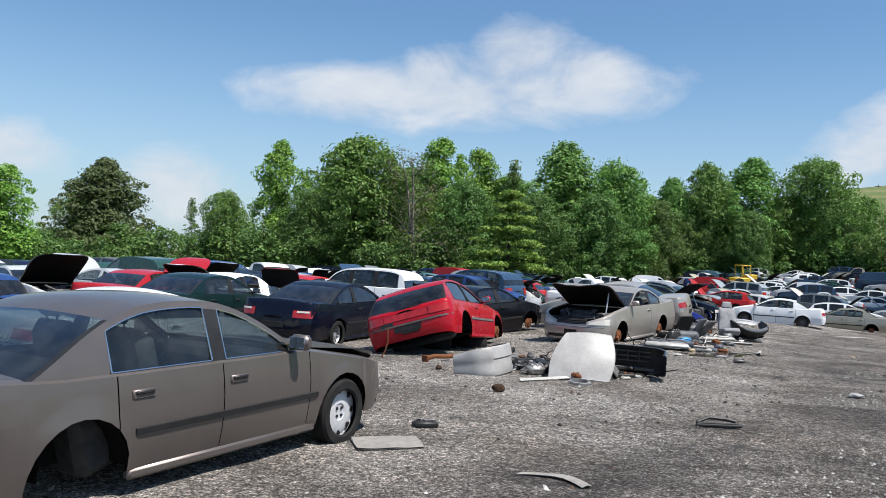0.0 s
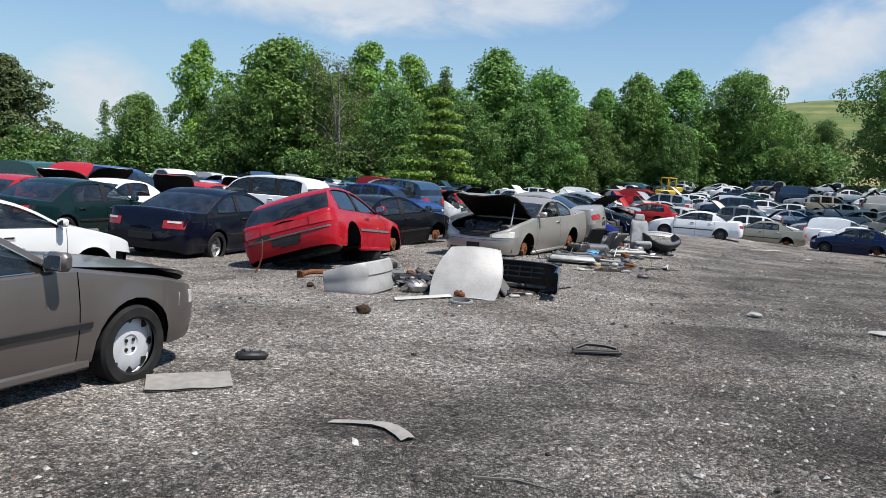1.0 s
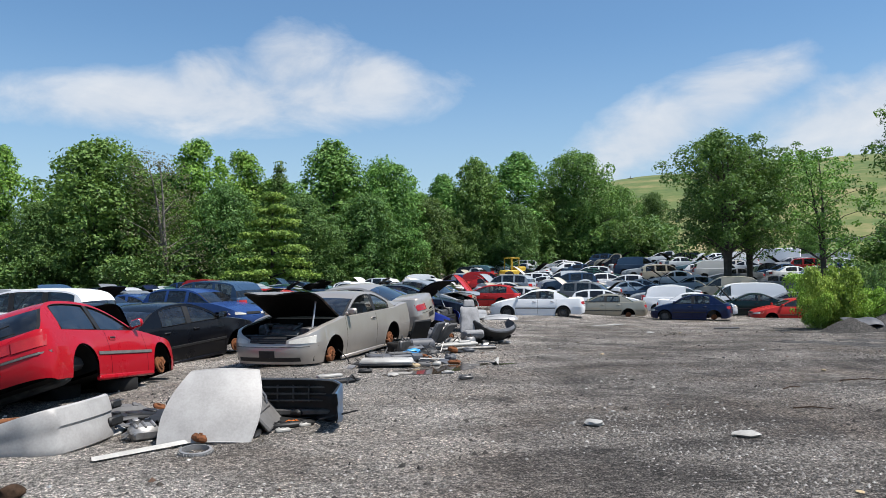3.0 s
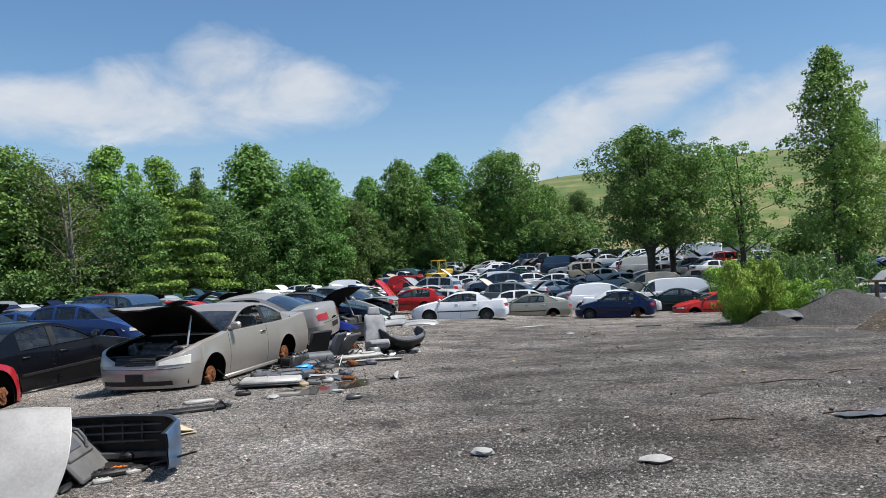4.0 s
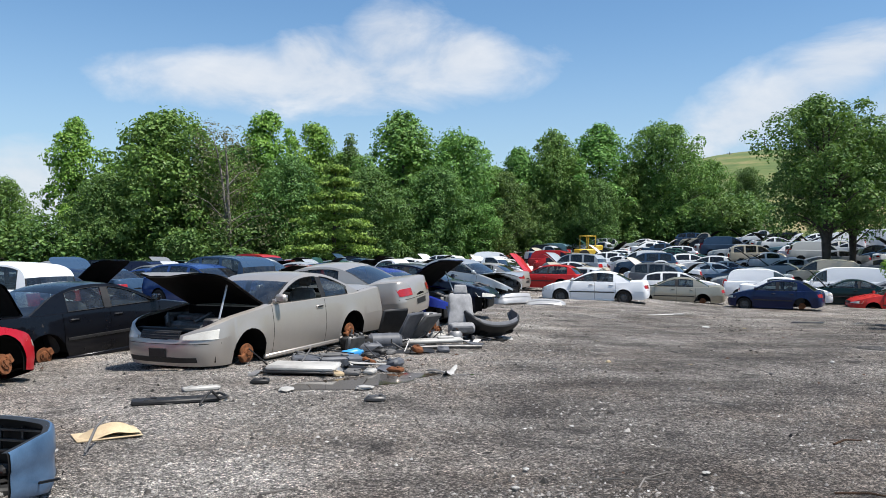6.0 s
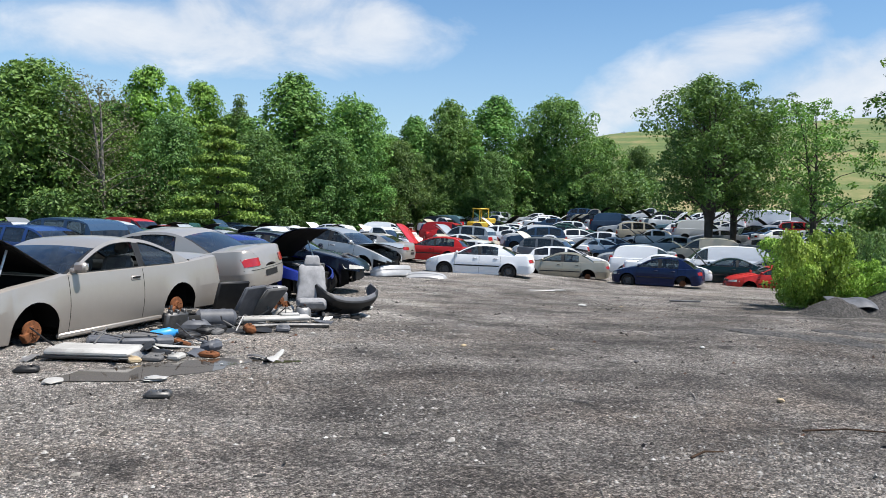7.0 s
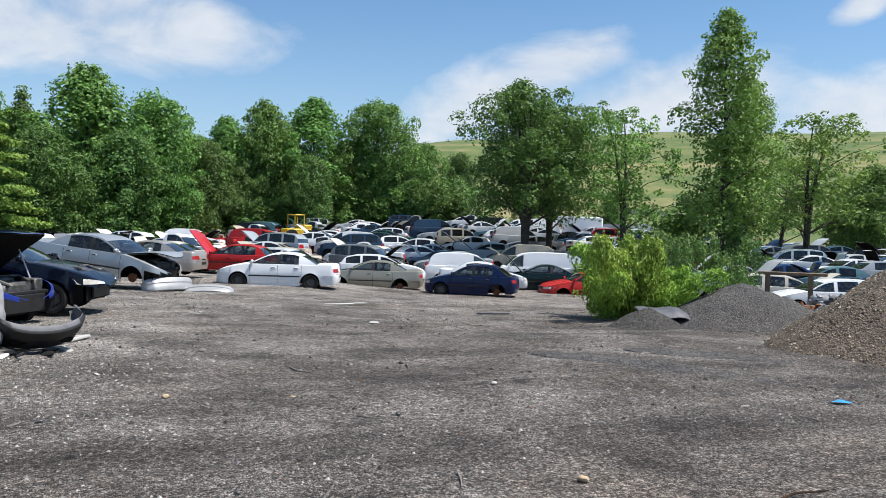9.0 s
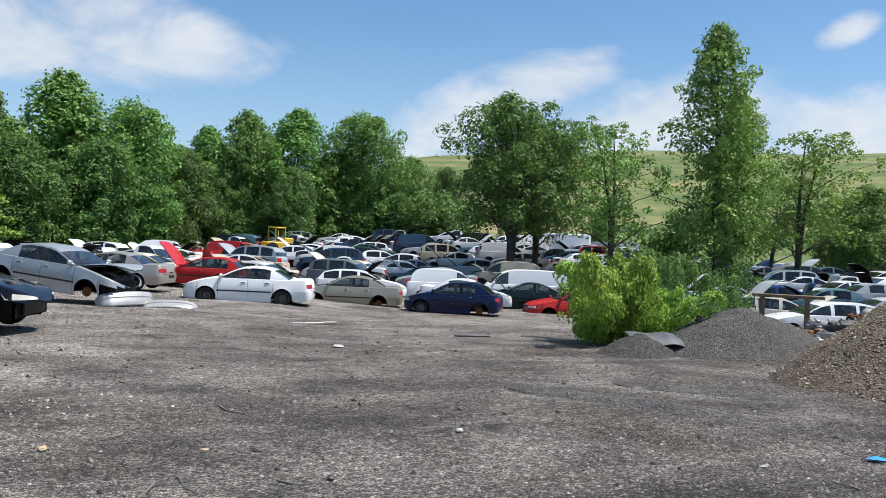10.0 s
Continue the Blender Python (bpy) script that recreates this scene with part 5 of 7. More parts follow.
# pale board fence at the foot of the hill
fence = thing("board_fence", Matrix.Translation((100.3, 111.5, 5.2)) @ Matrix.Rotation(radians(-42), 4, "Z"), "pale weathered board fence at the hill's foot", "fence")
for k in range(26):
    part("board", Geo().box((-5 + 0.4 * k, 0, 0.75), (0.34, 0.05, 1.5), 0, 0.01), PALE_WOOD, fence)
for z in (0.45, 1.2):
    part("rail", Geo().box((0, 0.06, z), (10.4, 0.06, 0.12), 0, 0.01), PALE_WOOD, fence)

# ---- the cars that stand nearest ----
TAUPE, RED_P, NAVY, BLACKP = (0.150, 0.130, 0.120), (0.34, 0.007, 0.015), (0.0035, 0.005, 0.013), (0.0035, 0.004, 0.006)
CHAMPAGNE, PALE_GOLD, BLUE_P, SILVER_P, WHITE_P = (0.43, 0.393, 0.352), (0.45, 0.41, 0.365), (0.012, 0.022, 0.16), (0.40, 0.42, 0.43), (0.78, 0.79, 0.80)
GOLD_P, DKBLUE, GREEN_P = (0.36, 0.33, 0.26), (0.007, 0.015, 0.055), (0.005, 0.018, 0.019)

car("sedan", placed(-2.24, 6.57, 61.0, -0.10, 0.8, -0.6), ACCORD, TAUPE, "dusty taupe four-door sedan missing a rear wheel", mats=METAL_PAINT, wheels=("hubcap", "hubcap", None, None), edging=CHROME, trim=BLACK, hood=4)
car("hatchback", placed(0.26, 17.0, 72.0, -0.27, -4.6, -18), HATCH, RED_P, "faded red three-door hatchback propped askew without rear wheels", mats=PAINT, wheels=("rotor", "rotor", None, None), trim=GREY_PLASTIC, glass=DARK_GLASS, rear_strip=True)
car("coupe", placed(-2.45, 18.93, 67.3, -0.33, 0.7, 0.4), COUPE, NAVY, "glossy dark navy two-door coupe seen from behind", wheels=("alloy",) * 4, glass=DARK_GLASS, tail="clear")
car("coupe", placed(4.39, 20.61, 235, -0.13, -1.8, 0.9), COUPE, CHAMPAGNE, "champagne two-door coupe on bare hubs with raised hood", mats=METAL_PAINT, wheels=("rotor",) * 4, hood=36, lost=("molding", (1, 1)))
car("sedan", placed(1.09, 22.59, 50, -0.36, 3.4, -0.8), SEDAN, BLACKP, "scratched black sedan with raised trunk lid", wheels=("rotor",) * 4, trunk=62)
car("sedan", placed(5.26, 24.78, 154.5, -0.09, -4.0, -3.8), SEDAN, PALE_GOLD, "pale gold sedan with dull faded paint", mats=METAL_PAINT, wheels=("steel",) * 4, lost=("molding",))
car("sedan", placed(6.8, 27.2, 323, -0.22), SEDAN, BLUE_P, "bright blue wrecked sedan with raised hood", wheels=("steel",) * 4, hood=48, lost=("front_bumper", "lamps"))
car("sedan", placed(7.9, 29.1, 340, -0.15), SEDAN, NAVY, "dark navy sedan with a battered front end", wheels=("steel",) * 4, lost=("front_bumper",))
car("sedan", placed(10.75, 38.1, -38.3, -0.14, -5.8, 0.4), SEDAN, SILVER_P, "silver sedan with its nose torn off", mats=METAL_PAINT, wheels=("rotor",) * 4, lost=("front_bumper", "lamps"), hood=22)
car("sedan", placed(17.19, 41.38, 154.6, -0.66), SEDAN, WHITE_P, "white four-door sedan parked at the yard's edge", wheels=("steel",) * 4)
car("sedan", placed(22.62, 45.06, 154, -1.06), SEDAN, GOLD_P, "tarnished gold sedan with crushed front", mats=METAL_PAINT, wheels=("rotor",) * 4, lost=("front_bumper", "lamps", "hood"))
car("sedan", placed(25.83, 41.32, 141, -1.05), CITY, DKBLUE, "dark blue compact sedan", wheels=("steel", "steel", "rotor", "rotor"))
car("minivan", placed(30.2, 49.6, -28, -1.15), VAN, WHITE_P, "white panel minivan missing a side window", "van", wheels=("steel",) * 4)
car("van", placed(33.93, 48.29, 151.5, -1.2), BIG_VAN, WHITE_P, "long white cargo van", "van", wheels=("steel",) * 4)
car("sedan", placed(29.3, 46.0, -38, -1.1), SEDAN, WHITE_P, "white sedan with dented rear", wheels=("rotor",) * 4)
car("coupe", placed(31.6, 44.6, 150, -1.1), COUPE, GREEN_P, "dark green coupe with raised black hood", wheels=("rotor",) * 4, hood=55)
car("sedan", placed(32.5, 41.9, 160, -1.35), SEDAN, (0.45, 0.03, 0.025), "red sedan low on the ground beside a bush", wheels=("rotor",) * 4)
car("sedan", placed(12.9, 45.8, 150, -0.4), SEDAN, CHAMPAGNE, "beige sedan with red tail lamps", mats=METAL_PAINT, wheels=("steel",) * 4, hood=40)
car("hatchback", placed(17.0, 49.5, 150, -0.5), HATCH, (0.42, 0.02, 0.02), "red hatchback with raised hood", wheels=("steel",) * 4, hood=60)
car("sedan", placed(-5.0, 13.7, 52, -0.50), SEDAN, (0.62, 0.62, 0.61), "dusty white sedan with its front bumper gone", wheels=("rotor",) * 4, lost=("front_bumper", "lamps"))
car("sedan", placed(-5.8, 20.3, 66, -0.35), ACCORD, GREEN_P, "dark green sedan with amber and red tail lamps", tail="amber", wheels=("steel",) * 4)
car("suv", placed(-2.8, 27.4, 158, -0.45), SUV, WHITE_P, "white sport utility vehicle with tailgate open", wheels=("steel",) * 4)
car("sedan", placed(-8.6, 24.0, 68, -0.5), SEDAN, (0.36, 0.02, 0.03), "red sedan with hood standing upright", wheels=("steel",) * 4, hood=58)
car("sedan", placed(-6.9, 25.3, 248, -0.5), SEDAN, WHITE_P, "white sedan with raised hood", wheels=("steel",) * 4, hood=48)
car("sedan", placed(-4.6, 28.2, 66, -0.5), SEDAN, (0.40, 0.02, 0.025), "red sedan with raised trunk lid", wheels=("steel",) * 4, trunk=70)
car("sedan", placed(11.80, 8.56, 160, 0.0), ACCORD, BLACKP, "black sedan with pale lower bumper", wheels=("steel",) * 4)

# ---- the wider yard: rows of wrecks ----
rnd = random.Random(11)
COLOURS = [((0.75, 0.76, 0.77), "white"), ((0.74, 0.75, 0.76), "white"), ((0.45, 0.47, 0.48), "silver"), ((0.42, 0.43, 0.45), "silver"), ((0.16, 0.17, 0.18), "grey"), ((0.68, 0.70, 0.72), "pale silver"), ((0.80, 0.81, 0.82), "white"), ((0.60, 0.56, 0.48), "pale beige"), ((0.30, 0.33, 0.36), "grey"),
           ((0.006, 0.009, 0.032), "navy"), ((0.02, 0.05, 0.16), "blue"), ((0.38, 0.02, 0.02), "red"), ((0.60, 0.61, 0.62), "pale grey"), ((0.004, 0.0045, 0.006), "black"), ((0.52, 0.54, 0.56), "silver"), ((0.76, 0.77, 0.78), "white"), ((0.03, 0.06, 0.11), "slate blue"), ((0.004, 0.0045, 0.006), "black"), ((0.02, 0.06, 0.05), "dark green"), ((0.42, 0.38, 0.30), "beige"), ((0.12, 0.22, 0.25), "teal")]
DUSKY = [e for e in COLOURS if e[1] in ("navy", "blue", "black", "slate blue", "dark green", "red", "grey", "teal")] + COLOURS[2:4] + COLOURS[:1]
COLOURS += COLOURS[:3] + COLOURS[5:7]
SHAPES = [(SEDAN, "sedan"), (ACCORD, "sedan"), (ACCORD, "sedan"), (COUPE, "coupe"), (SEDAN, "sedan"), (COUPE, "coupe"), (HATCH, "hatchback"), (WAGON, "station_wagon"), (SUV, "suv"), (VAN, "minivan"), (CITY, "sedan"), (PICKUP, "pickup_truck")]
STOCK = {}


def stock(i, state, low):
    key = (i, state, low)
    if key not in STOCK:
        sp, nm = SHAPES[i]
        STOCK[key] = car(nm, Matrix.Translation((0, 0, -50)), sp, (0.5, 0.5, 0.5), "junked car", nm.replace("_", " "), fine=False, low=low, hood=(0, 48, 0)[state], trunk=(0, 0, 65)[state] if nm in ("sedan", "coupe") else 0,
                         lost=(("hood",) if state == 2 and nm not in ("sedan", "coupe") else ()), wheels=("steel",) * 4, glass=DARK_GLASS if low else GLASS)
    return STOCK[key]


def wreck(x, y, heading, low):
    i, state = rnd.randrange(len(SHAPES)), rnd.choice((0, 0, 1, 1, 2))
    src = stock(i, state, low)
    c, word = rnd.choice(DUSKY if x < 0.16 * y else COLOURS)
    nm = SHAPES[i][1]
    ob = copy_thing(src, placed(x, y, heading, gz(x, y) - rnd.choice((0, 0.1, 0.16)), rnd.uniform(-1.5, 1.5), rnd.uniform(-1.5, 1.5)))
    for ch in ob.children:
        ch.color = (*c, 1)
    tagged(ob, word + " " + nm.replace("_", " ") + (" parked in a row of wrecks", " with raised hood in a row of wrecks", " stripped of parts in a row of wrecks")[state], nm.replace("_", " "), "rows of junked cars")


def inside(x, y):
    a, d = math.degrees(math.atan2(x, y)), math.hypot(x, y)
    if a > 12.5:
        edge = float(np.interp(a, (12.5, 20, 26, 32, 38, 46, 64), (48, 52.5, 55, 55.5, 55, 47, 43)))
        return a < 64 and edge < d < 97 and not (a > 42 and d > 82)
    return -37 < a and d < (75 if a > -22 else 64) and d > float(np.interp(a, (-37, -25, -14, -6, 2, 6, 12.5), (16, 23, 30, 33, 33, 35, 48)))


KEEP_OUT = [(38.3, 56.0), (42.2, 59.0), (42.1, 50.6), (44.5, 45.1), (47.8, 46.2), (52.8, 45.8), (28.9, 77.2), (5.9, 74.6), (30.2, 49.6), (33.9, 48.3), (32.5, 47.0), (12.9, 45.8), (17.0, 49.5)]
for u in range(-28, 28):
    for w in range(-40, 40):
        ang = radians(151)
        px, py = w * 2.58 + rnd.uniform(-0.2, 0.2), u * 5.3 + w * 0.8
        x = 20 + px * math.sin(ang) + py * math.cos(ang) + rnd.uniform(-0.35, 0.35)
        y = 50 - px * math.cos(ang) + py * math.sin(ang) + rnd.uniform(-0.5, 0.5)
        if not inside(x, y) or any(math.hypot(x - a, y - b) < 2.6 for a, b in KEEP_OUT):
            continue
        wreck(x, y, 151 + rnd.choice((0, 180)) + rnd.uniform(-12, 12), math.hypot(x, y) > 54)
for ob in list(STOCK.values()):
    for ch in list(ob.children_recursive):
        bpy.data.objects.remove(ch)
    bpy.data.objects.remove(ob)

# ---- loose parts on the ground ----
def here(x, y, turn=0.0, z=0.0, rx=0.0, ry=0.0):
    return Matrix.Translation((x, y, gz(x, y) + bumps(x, y) + z)) @ Matrix.Rotation(radians(turn), 4, "Z") @ Matrix.Rotation(radians(ry), 4, "Y") @ Matrix.Rotation(radians(rx), 4, "X")


def bumper_geo(width, height, depth, wrap, taper=0.3):
    """A moulded bumper skin with real thickness: bowed in plan, ends wrapped back and cut to a point, a crease, a lip at the foot and a turned-in top."""
    g = Geo()
    prof = [(-0.10, 1.0), (-0.02, 1.01), (0.006, 0.97), (0.022, 0.80), (0.030, 0.62), (0.012, 0.57), (0.016, 0.40), (0.030, 0.22), (0.010, 0.06), (-0.03, 0.0), (-0.10, 0.0)]
    n = 36
    rows = []
    for off, hz in prof:
        row = []
        for k in range(n + 1):
            u = -1 + 2 * k / n
            e = max(0.0, (abs(u) - 0.62) / 0.38)
            x = width / 2 * math.copysign(min(1.0, abs(u) / 0.78) ** 0.96 * (1 + 0.03 * e), u)
            back = depth * min(1.0, abs(u) / 0.8) ** 2.2 + wrap * e ** 1.5
            tall = height * (1 - taper * e ** 1.4)
            foot = height * 0.16 * e ** 1.3
            row.append((x + off * 0.4 * e * math.copysign(1, u), off * (1 - e) - back, foot + hz * tall))
        rows.append(row)
    g.grid(rows)
    g.add([(x * 0.985, y - 0.008, z) for x, y, z in g.v], [f[::-1] for f in g.f], 1)
    return g


# heap of body parts before the red hatchback
b = thing("bumper_cover", here(1.12, 12.55, 248, 0.0, 10), "cracked white front bumper cover lying on gravel", "bumper")
part("skin", bumper_geo(1.20, 0.46, 0.14, 0.50, 0.30), [WHITE_PAINT, BLACK], b)
part("vent", Geo().box((-0.42, 0.0, 0.17), (0.26, 0.05, 0.10), 0, 0.02), BLACK, b)
part("fog_lamp_bezel", Geo().box((-0.60, -0.10, 0.33), (0.20, 0.10, 0.09), 0, 0.02), BLACK, b)

g = Geo()
rows = []
for i in range(13):
    u = i / 12
    half = 0.26 + 0.24 * math.sin(1.45 * min(1, 0.25 + u)) - 0.05 * u ** 3
    rows.append([((j / 8 - 0.5) * 2 * half - 0.14 * (1 - u), 0.05 * math.cos((j / 8 - 0.5) * 3) + 0.05 * math.sin(u * 3), 0.82 * (1 - u)) for j in range(9)])
g.grid(rows)
g.add([(x, y - 0.012, z) for x, y, z in g.v], [f[::-1] for f in g.f])
b = thing("hood_panel", here(2.16, 12.2, 172, 0.0, 36), "dented white body panel leaning on scrap", "car part")
part("skin", g, WHITE_PAINT, b)
rim = [r[0] for r in rows] + rows[-1] + [r[-1] for r in rows[::-1]] + rows[0][::-1]
part("folded_rim", Geo().tube([(x, y - 0.006, z) for x, y, z in rim if z >= 0.0], 0.009, 5), WHITE_PAINT, b)

b = thing("bumper_cover", here(2.98, 13.2, 162, 0.02, 0), "dull blue front bumper cover with black grille inside", "bumper")
part("skin", bumper_geo(1.50, 0.44, 0.20, 0.55).move(Matrix.Rotation(radians(180), 4, "Z")), [STEEL_BLUE, BLACK], b)
gr = Geo()
for k in range(3):
    gr.box((-0.05, 0.05, 0.20 + 0.075 * k), (0.95, 0.03, 0.018))
for k in range(6):
    gr.box((-0.5 + 0.18 * k, 0.03, 0.275), (0.016, 0.03, 0.19))
part("grille", gr, STEEL, b)
part("reinforcement_bar", Geo().box((0.0, 0.06, 0.07), (1.2, 0.05, 0.07), 0, 0.015), STEEL, b)

# grey inner door trim
b = thing("door_trim_panel", here(2.90, 12.82, 76, 0.02, -42), "grey plastic inner door panel leaning on scrap", "car part")
g = Geo().box((0, 0, 0.33), (0.78, 0.045, 0.66), 0, 0.03)
g.box((-0.05, -0.03, 0.34), (0.60, 0.03, 0.27), 0, 0.02)
part("panel", g, GREY_PLASTIC, b)
part("pocket", Geo().box((-0.12, -0.048, 0.36), (0.34, 0.012, 0.15), 0, 0.01), SLATE, b)
part("pull_handle", Geo().tube([(0.14, -0.05, 0.48), (0.17, -0.085, 0.42), (0.15, -0.085, 0.32), (0.12, -0.05, 0.25)], 0.016, 8), SLATE, b)
part("switch_recess", Geo().box((0.2, -0.026, 0.60), (0.13, 0.01, 0.06), 0, 0.008), BLACK, b)

rng = random.Random(21)


def scrap(x, y, label, mat, size, turn, tilt=0.0, name="scrap_part", z=0.0):
    """An odd moulded scrap: a ribbed shell with lugs."""
    g = Geo()
    sx, sy, sz = size
    g.box((0, 0, sz * 0.5), size, 0, min(size) * 0.3)
    for k in range(3):
        g.box((sx * (-0.3 + 0.3 * k), 0, sz * 0.95), (sx * 0.12, sy * 0.7, sz * 0.35), 0, min(size) * 0.08)
    g.box((sx * 0.42, sy * 0.3, sz * 0.4), (sx * 0.3, sy * 0.25, sz * 0.5), 0, min(size) * 0.1)
    g.lathe([(sy * 0.16, 0), (sy * 0.16, sz * 0.5), (sy * 0.1, sz * 0.55), (0, sz * 0.55)], 10, Matrix.Translation((-sx * 0.25, sy * 0.15, sz * 0.8)))
    return solo(name, g, mat, here(x, y, turn, z, tilt), label, "car part", "scrap heap")


def hose(x, y, mat, r, label, spread=0.4, name="hose"):
    pts, p, a = [], Vector((0, 0, r)), rng.uniform(0, 6.28)
    for k in range(9):
        pts.append(p.copy())
        a += rng.uniform(-0.8, 0.8)
        p = p + Vector((math.cos(a), math.sin(a), 0)) * spread * 0.25
        p.z = r + abs(rng.gauss(0, 0.05))
    return solo(name, Geo().tube(pts, r, 7), mat, here(x, y), label, "hose", "scrap heap")


for x, y, mt, sz, tu, ti in ((1.55, 12.7, ALLOY, (0.30, 0.22, 0.16), 20, 10), (1.75, 12.95, BLACK, (0.42, 0.25, 0.14), 70, -12), (1.62, 13.3, BLACK, (0.6, 0.2, 0.10), 10, 8), (1.95, 13.5, SLATE, (0.7, 0.28, 0.12), 25, -8),
                             (2.35, 13.7, BLACK, (0.65, 0.25, 0.2), 160, 15), (1.35, 13.7, BLACK, (0.75, 0.3, 0.12), 40, 0), (1.85, 12.4, ALLOY, (0.22, 0.18, 0.12), 110, 0), (2.45, 13.15, BLACK, (0.8, 0.16, 0.1), 20, 10),
                             (2.85, 13.55, SLATE, (0.5, 0.3, 0.1), 60, 0), (3.05, 12.75, BLACK, (0.5, 0.12, 0.06), 15, 0), (1.15, 14.2, GREY_PLASTIC, (0.55, 0.3, 0.14), 12, 0)):
    scrap(x, y, "broken car part in a scrap heap", mt, sz, tu, ti)
for x, y in ((1.7, 12.8), (1.9, 13.0), (2.6, 13.4), (1.5, 13.0), (2.9, 12.7)):
    hose(x, y, BLACK, 0.018, "black rubber hose in a scrap heap")
g = Geo().grid([[(x, 0.07 * math.sin(x * 2.0) + (w - 0.5) * 0.09, 0.02 + 0.03 * (1 - abs(w - 0.5) * 2)) for w in (0, 0.25, 0.5, 0.75, 1)] for x in np.linspace(-0.5, 0.5, 14)])
solo("trim_strip", g, WHITE_PLASTIC, here(1.62, 11.95, 28), "bent white plastic trim strip on gravel", "car part")
b = thing("ring_gear", here(2.10, 11.75, 0, 0.0, 6), "round toothed metal ring lying on gravel", "car part")
g = Geo().lathe([(0.12, 0.0), (0.15, 0.0), (0.155, 0.02), (0.15, 0.045), (0.125, 0.05), (0.12, 0.0)], 30)
for k in range(30):
    g.box((0, 0, 0), (0.012, 0.012, 0.03), 0, 0.003, Matrix.Rotation(6.283 * k / 30, 4, "Z") @ Matrix.Translation((0.155, 0, 0.022)))
part("ring", g, ALLOY, b)
for x, y, mt, la in ((3.08, 12.9, ORANGE, "small broken orange lamp piece"), (3.2, 12.75, WHITE_PLASTIC, "small broken white lamp piece"), (2.95, 12.55, WHITE_PLASTIC, "small broken white plastic shard")):
    scrap(x, y, la, mt, (0.16, 0.07, 0.04), rng.uniform(0, 180), 0, "lamp_fragment")
g = Geo()
rows = [[(x, y, 0.09 * max(0, 1 - (x * 4) ** 2 - (y * 5) ** 2) + 0.02 + 0.02 * math.sin(9 * x)) for y in np.linspace(-0.16, 0.16, 9)] for x in np.linspace(-0.26, 0.26, 13)]
g.grid(rows)
g.box((0, 0, 0.012), (0.54, 0.34, 0.012), 0, 0.004)
solo("cardboard_scrap", g, CARD, here(3.5, 14.4, 25), "crumpled tan cardboard scrap on gravel", "cardboard")
scrap(3.8, 16.0, "flat black rubber trim on gravel", BLACK, (0.9, 0.22, 0.05), 12, 0, "rubber_trim")
scrap(3.95, 16.75, "pale plastic bracket on gravel", WHITE_PLASTIC, (0.42, 0.12, 0.05), 20, 0, "bracket")
hose(4.15, 16.4, BLACK, 0.014, "thin black hose on gravel")

# things beside the taupe sedan and on the drive
g = Geo().grid([[(x * 0.62 + 0.05 * y, y * 0.44, 0.012 + 0.012 * noise.noise((x * 3, y * 3, 5.0)) + 0.02 * max(0, x - 0.3)) for y in np.linspace(-0.5, 0.5, 8)] for x in np.linspace(-0.5, 0.5, 10)])
g.add([(x, y, z - 0.012) for x, y, z in g.v], [f[::-1] for f in g.f])
solo("floor_mat", g, CARPET, here(-0.40, 7.28, 20, 0.012), "grey carpet car mat lying on gravel", "mat")
scrap(-0.08, 8.15, "black plastic trim block on gravel", BLACK, (0.26, 0.12, 0.06), 15, 0, "trim_block")
pts = [(-0.24, 0.0), (-0.1, 0.01), (0.05, 0.0), (0.13, -0.06), (0.20, -0.2), (0.23, -0.30)]
g = Geo().grid([[(x - 0.045, y - 0.03, 0.012), (x, y, 0.025), (x + 0.045, y + 0.04, 0.012)] for x, y in pts])
solo("seat_belt_scrap", g, CARPET, here(0.96, 6.40, 0, 0.012), "bent grey strap scrap on the drive", "scrap")
g = Geo()
tri = [(-0.24, -0.02, 0.03), (0.22, -0.03, 0.03), (0.22, 0.02, 0.05), (0.10, 0.06, 0.07), (-0.08, 0.07, 0.08), (-0.24, 0.0, 0.04)]
g.tube(tri + [tri[0]], 0.018, 7)
g.tube([(-0.26, -0.05, 0.018), (0.24, -0.06, 0.018)], 0.016, 7)
solo("rubber_loop", g, BLACK, here(3.15, 8.93, 4, 0.012), "black rubber seal loop lying on the drive", "car part")


def lump(x, y, r, mat, label, name="stone", flat=0.5, seed=0):
    bm = bmesh.new()
    bmesh.ops.create_icosphere(bm, subdivisions=2, radius=r)
    q = Geo()
    q.v = [((1 + 0.55 * noise.noise(v.co * (1.6 / r) + Vector((seed, 0, 0)))) * v.co.x * 1.25, (1 + 0.55 * noise.noise(v.co * (1.6 / r) + Vector((0, seed, 0)))) * v.co.y, ((1 + 0.4 * noise.noise(v.co * (2.0 / r) + Vector((0, 0, seed)))) * v.co.z * flat + r * flat * 0.6)) for v in bm.verts]
    q.f = [tuple(v.index for v in f.verts) for f in bm.faces]
    q.m = [0] * len(q.f)
    bm.free()
    return solo(name, q, mat, here(x, y, seed * 40, 0.012), label, "stone", "")


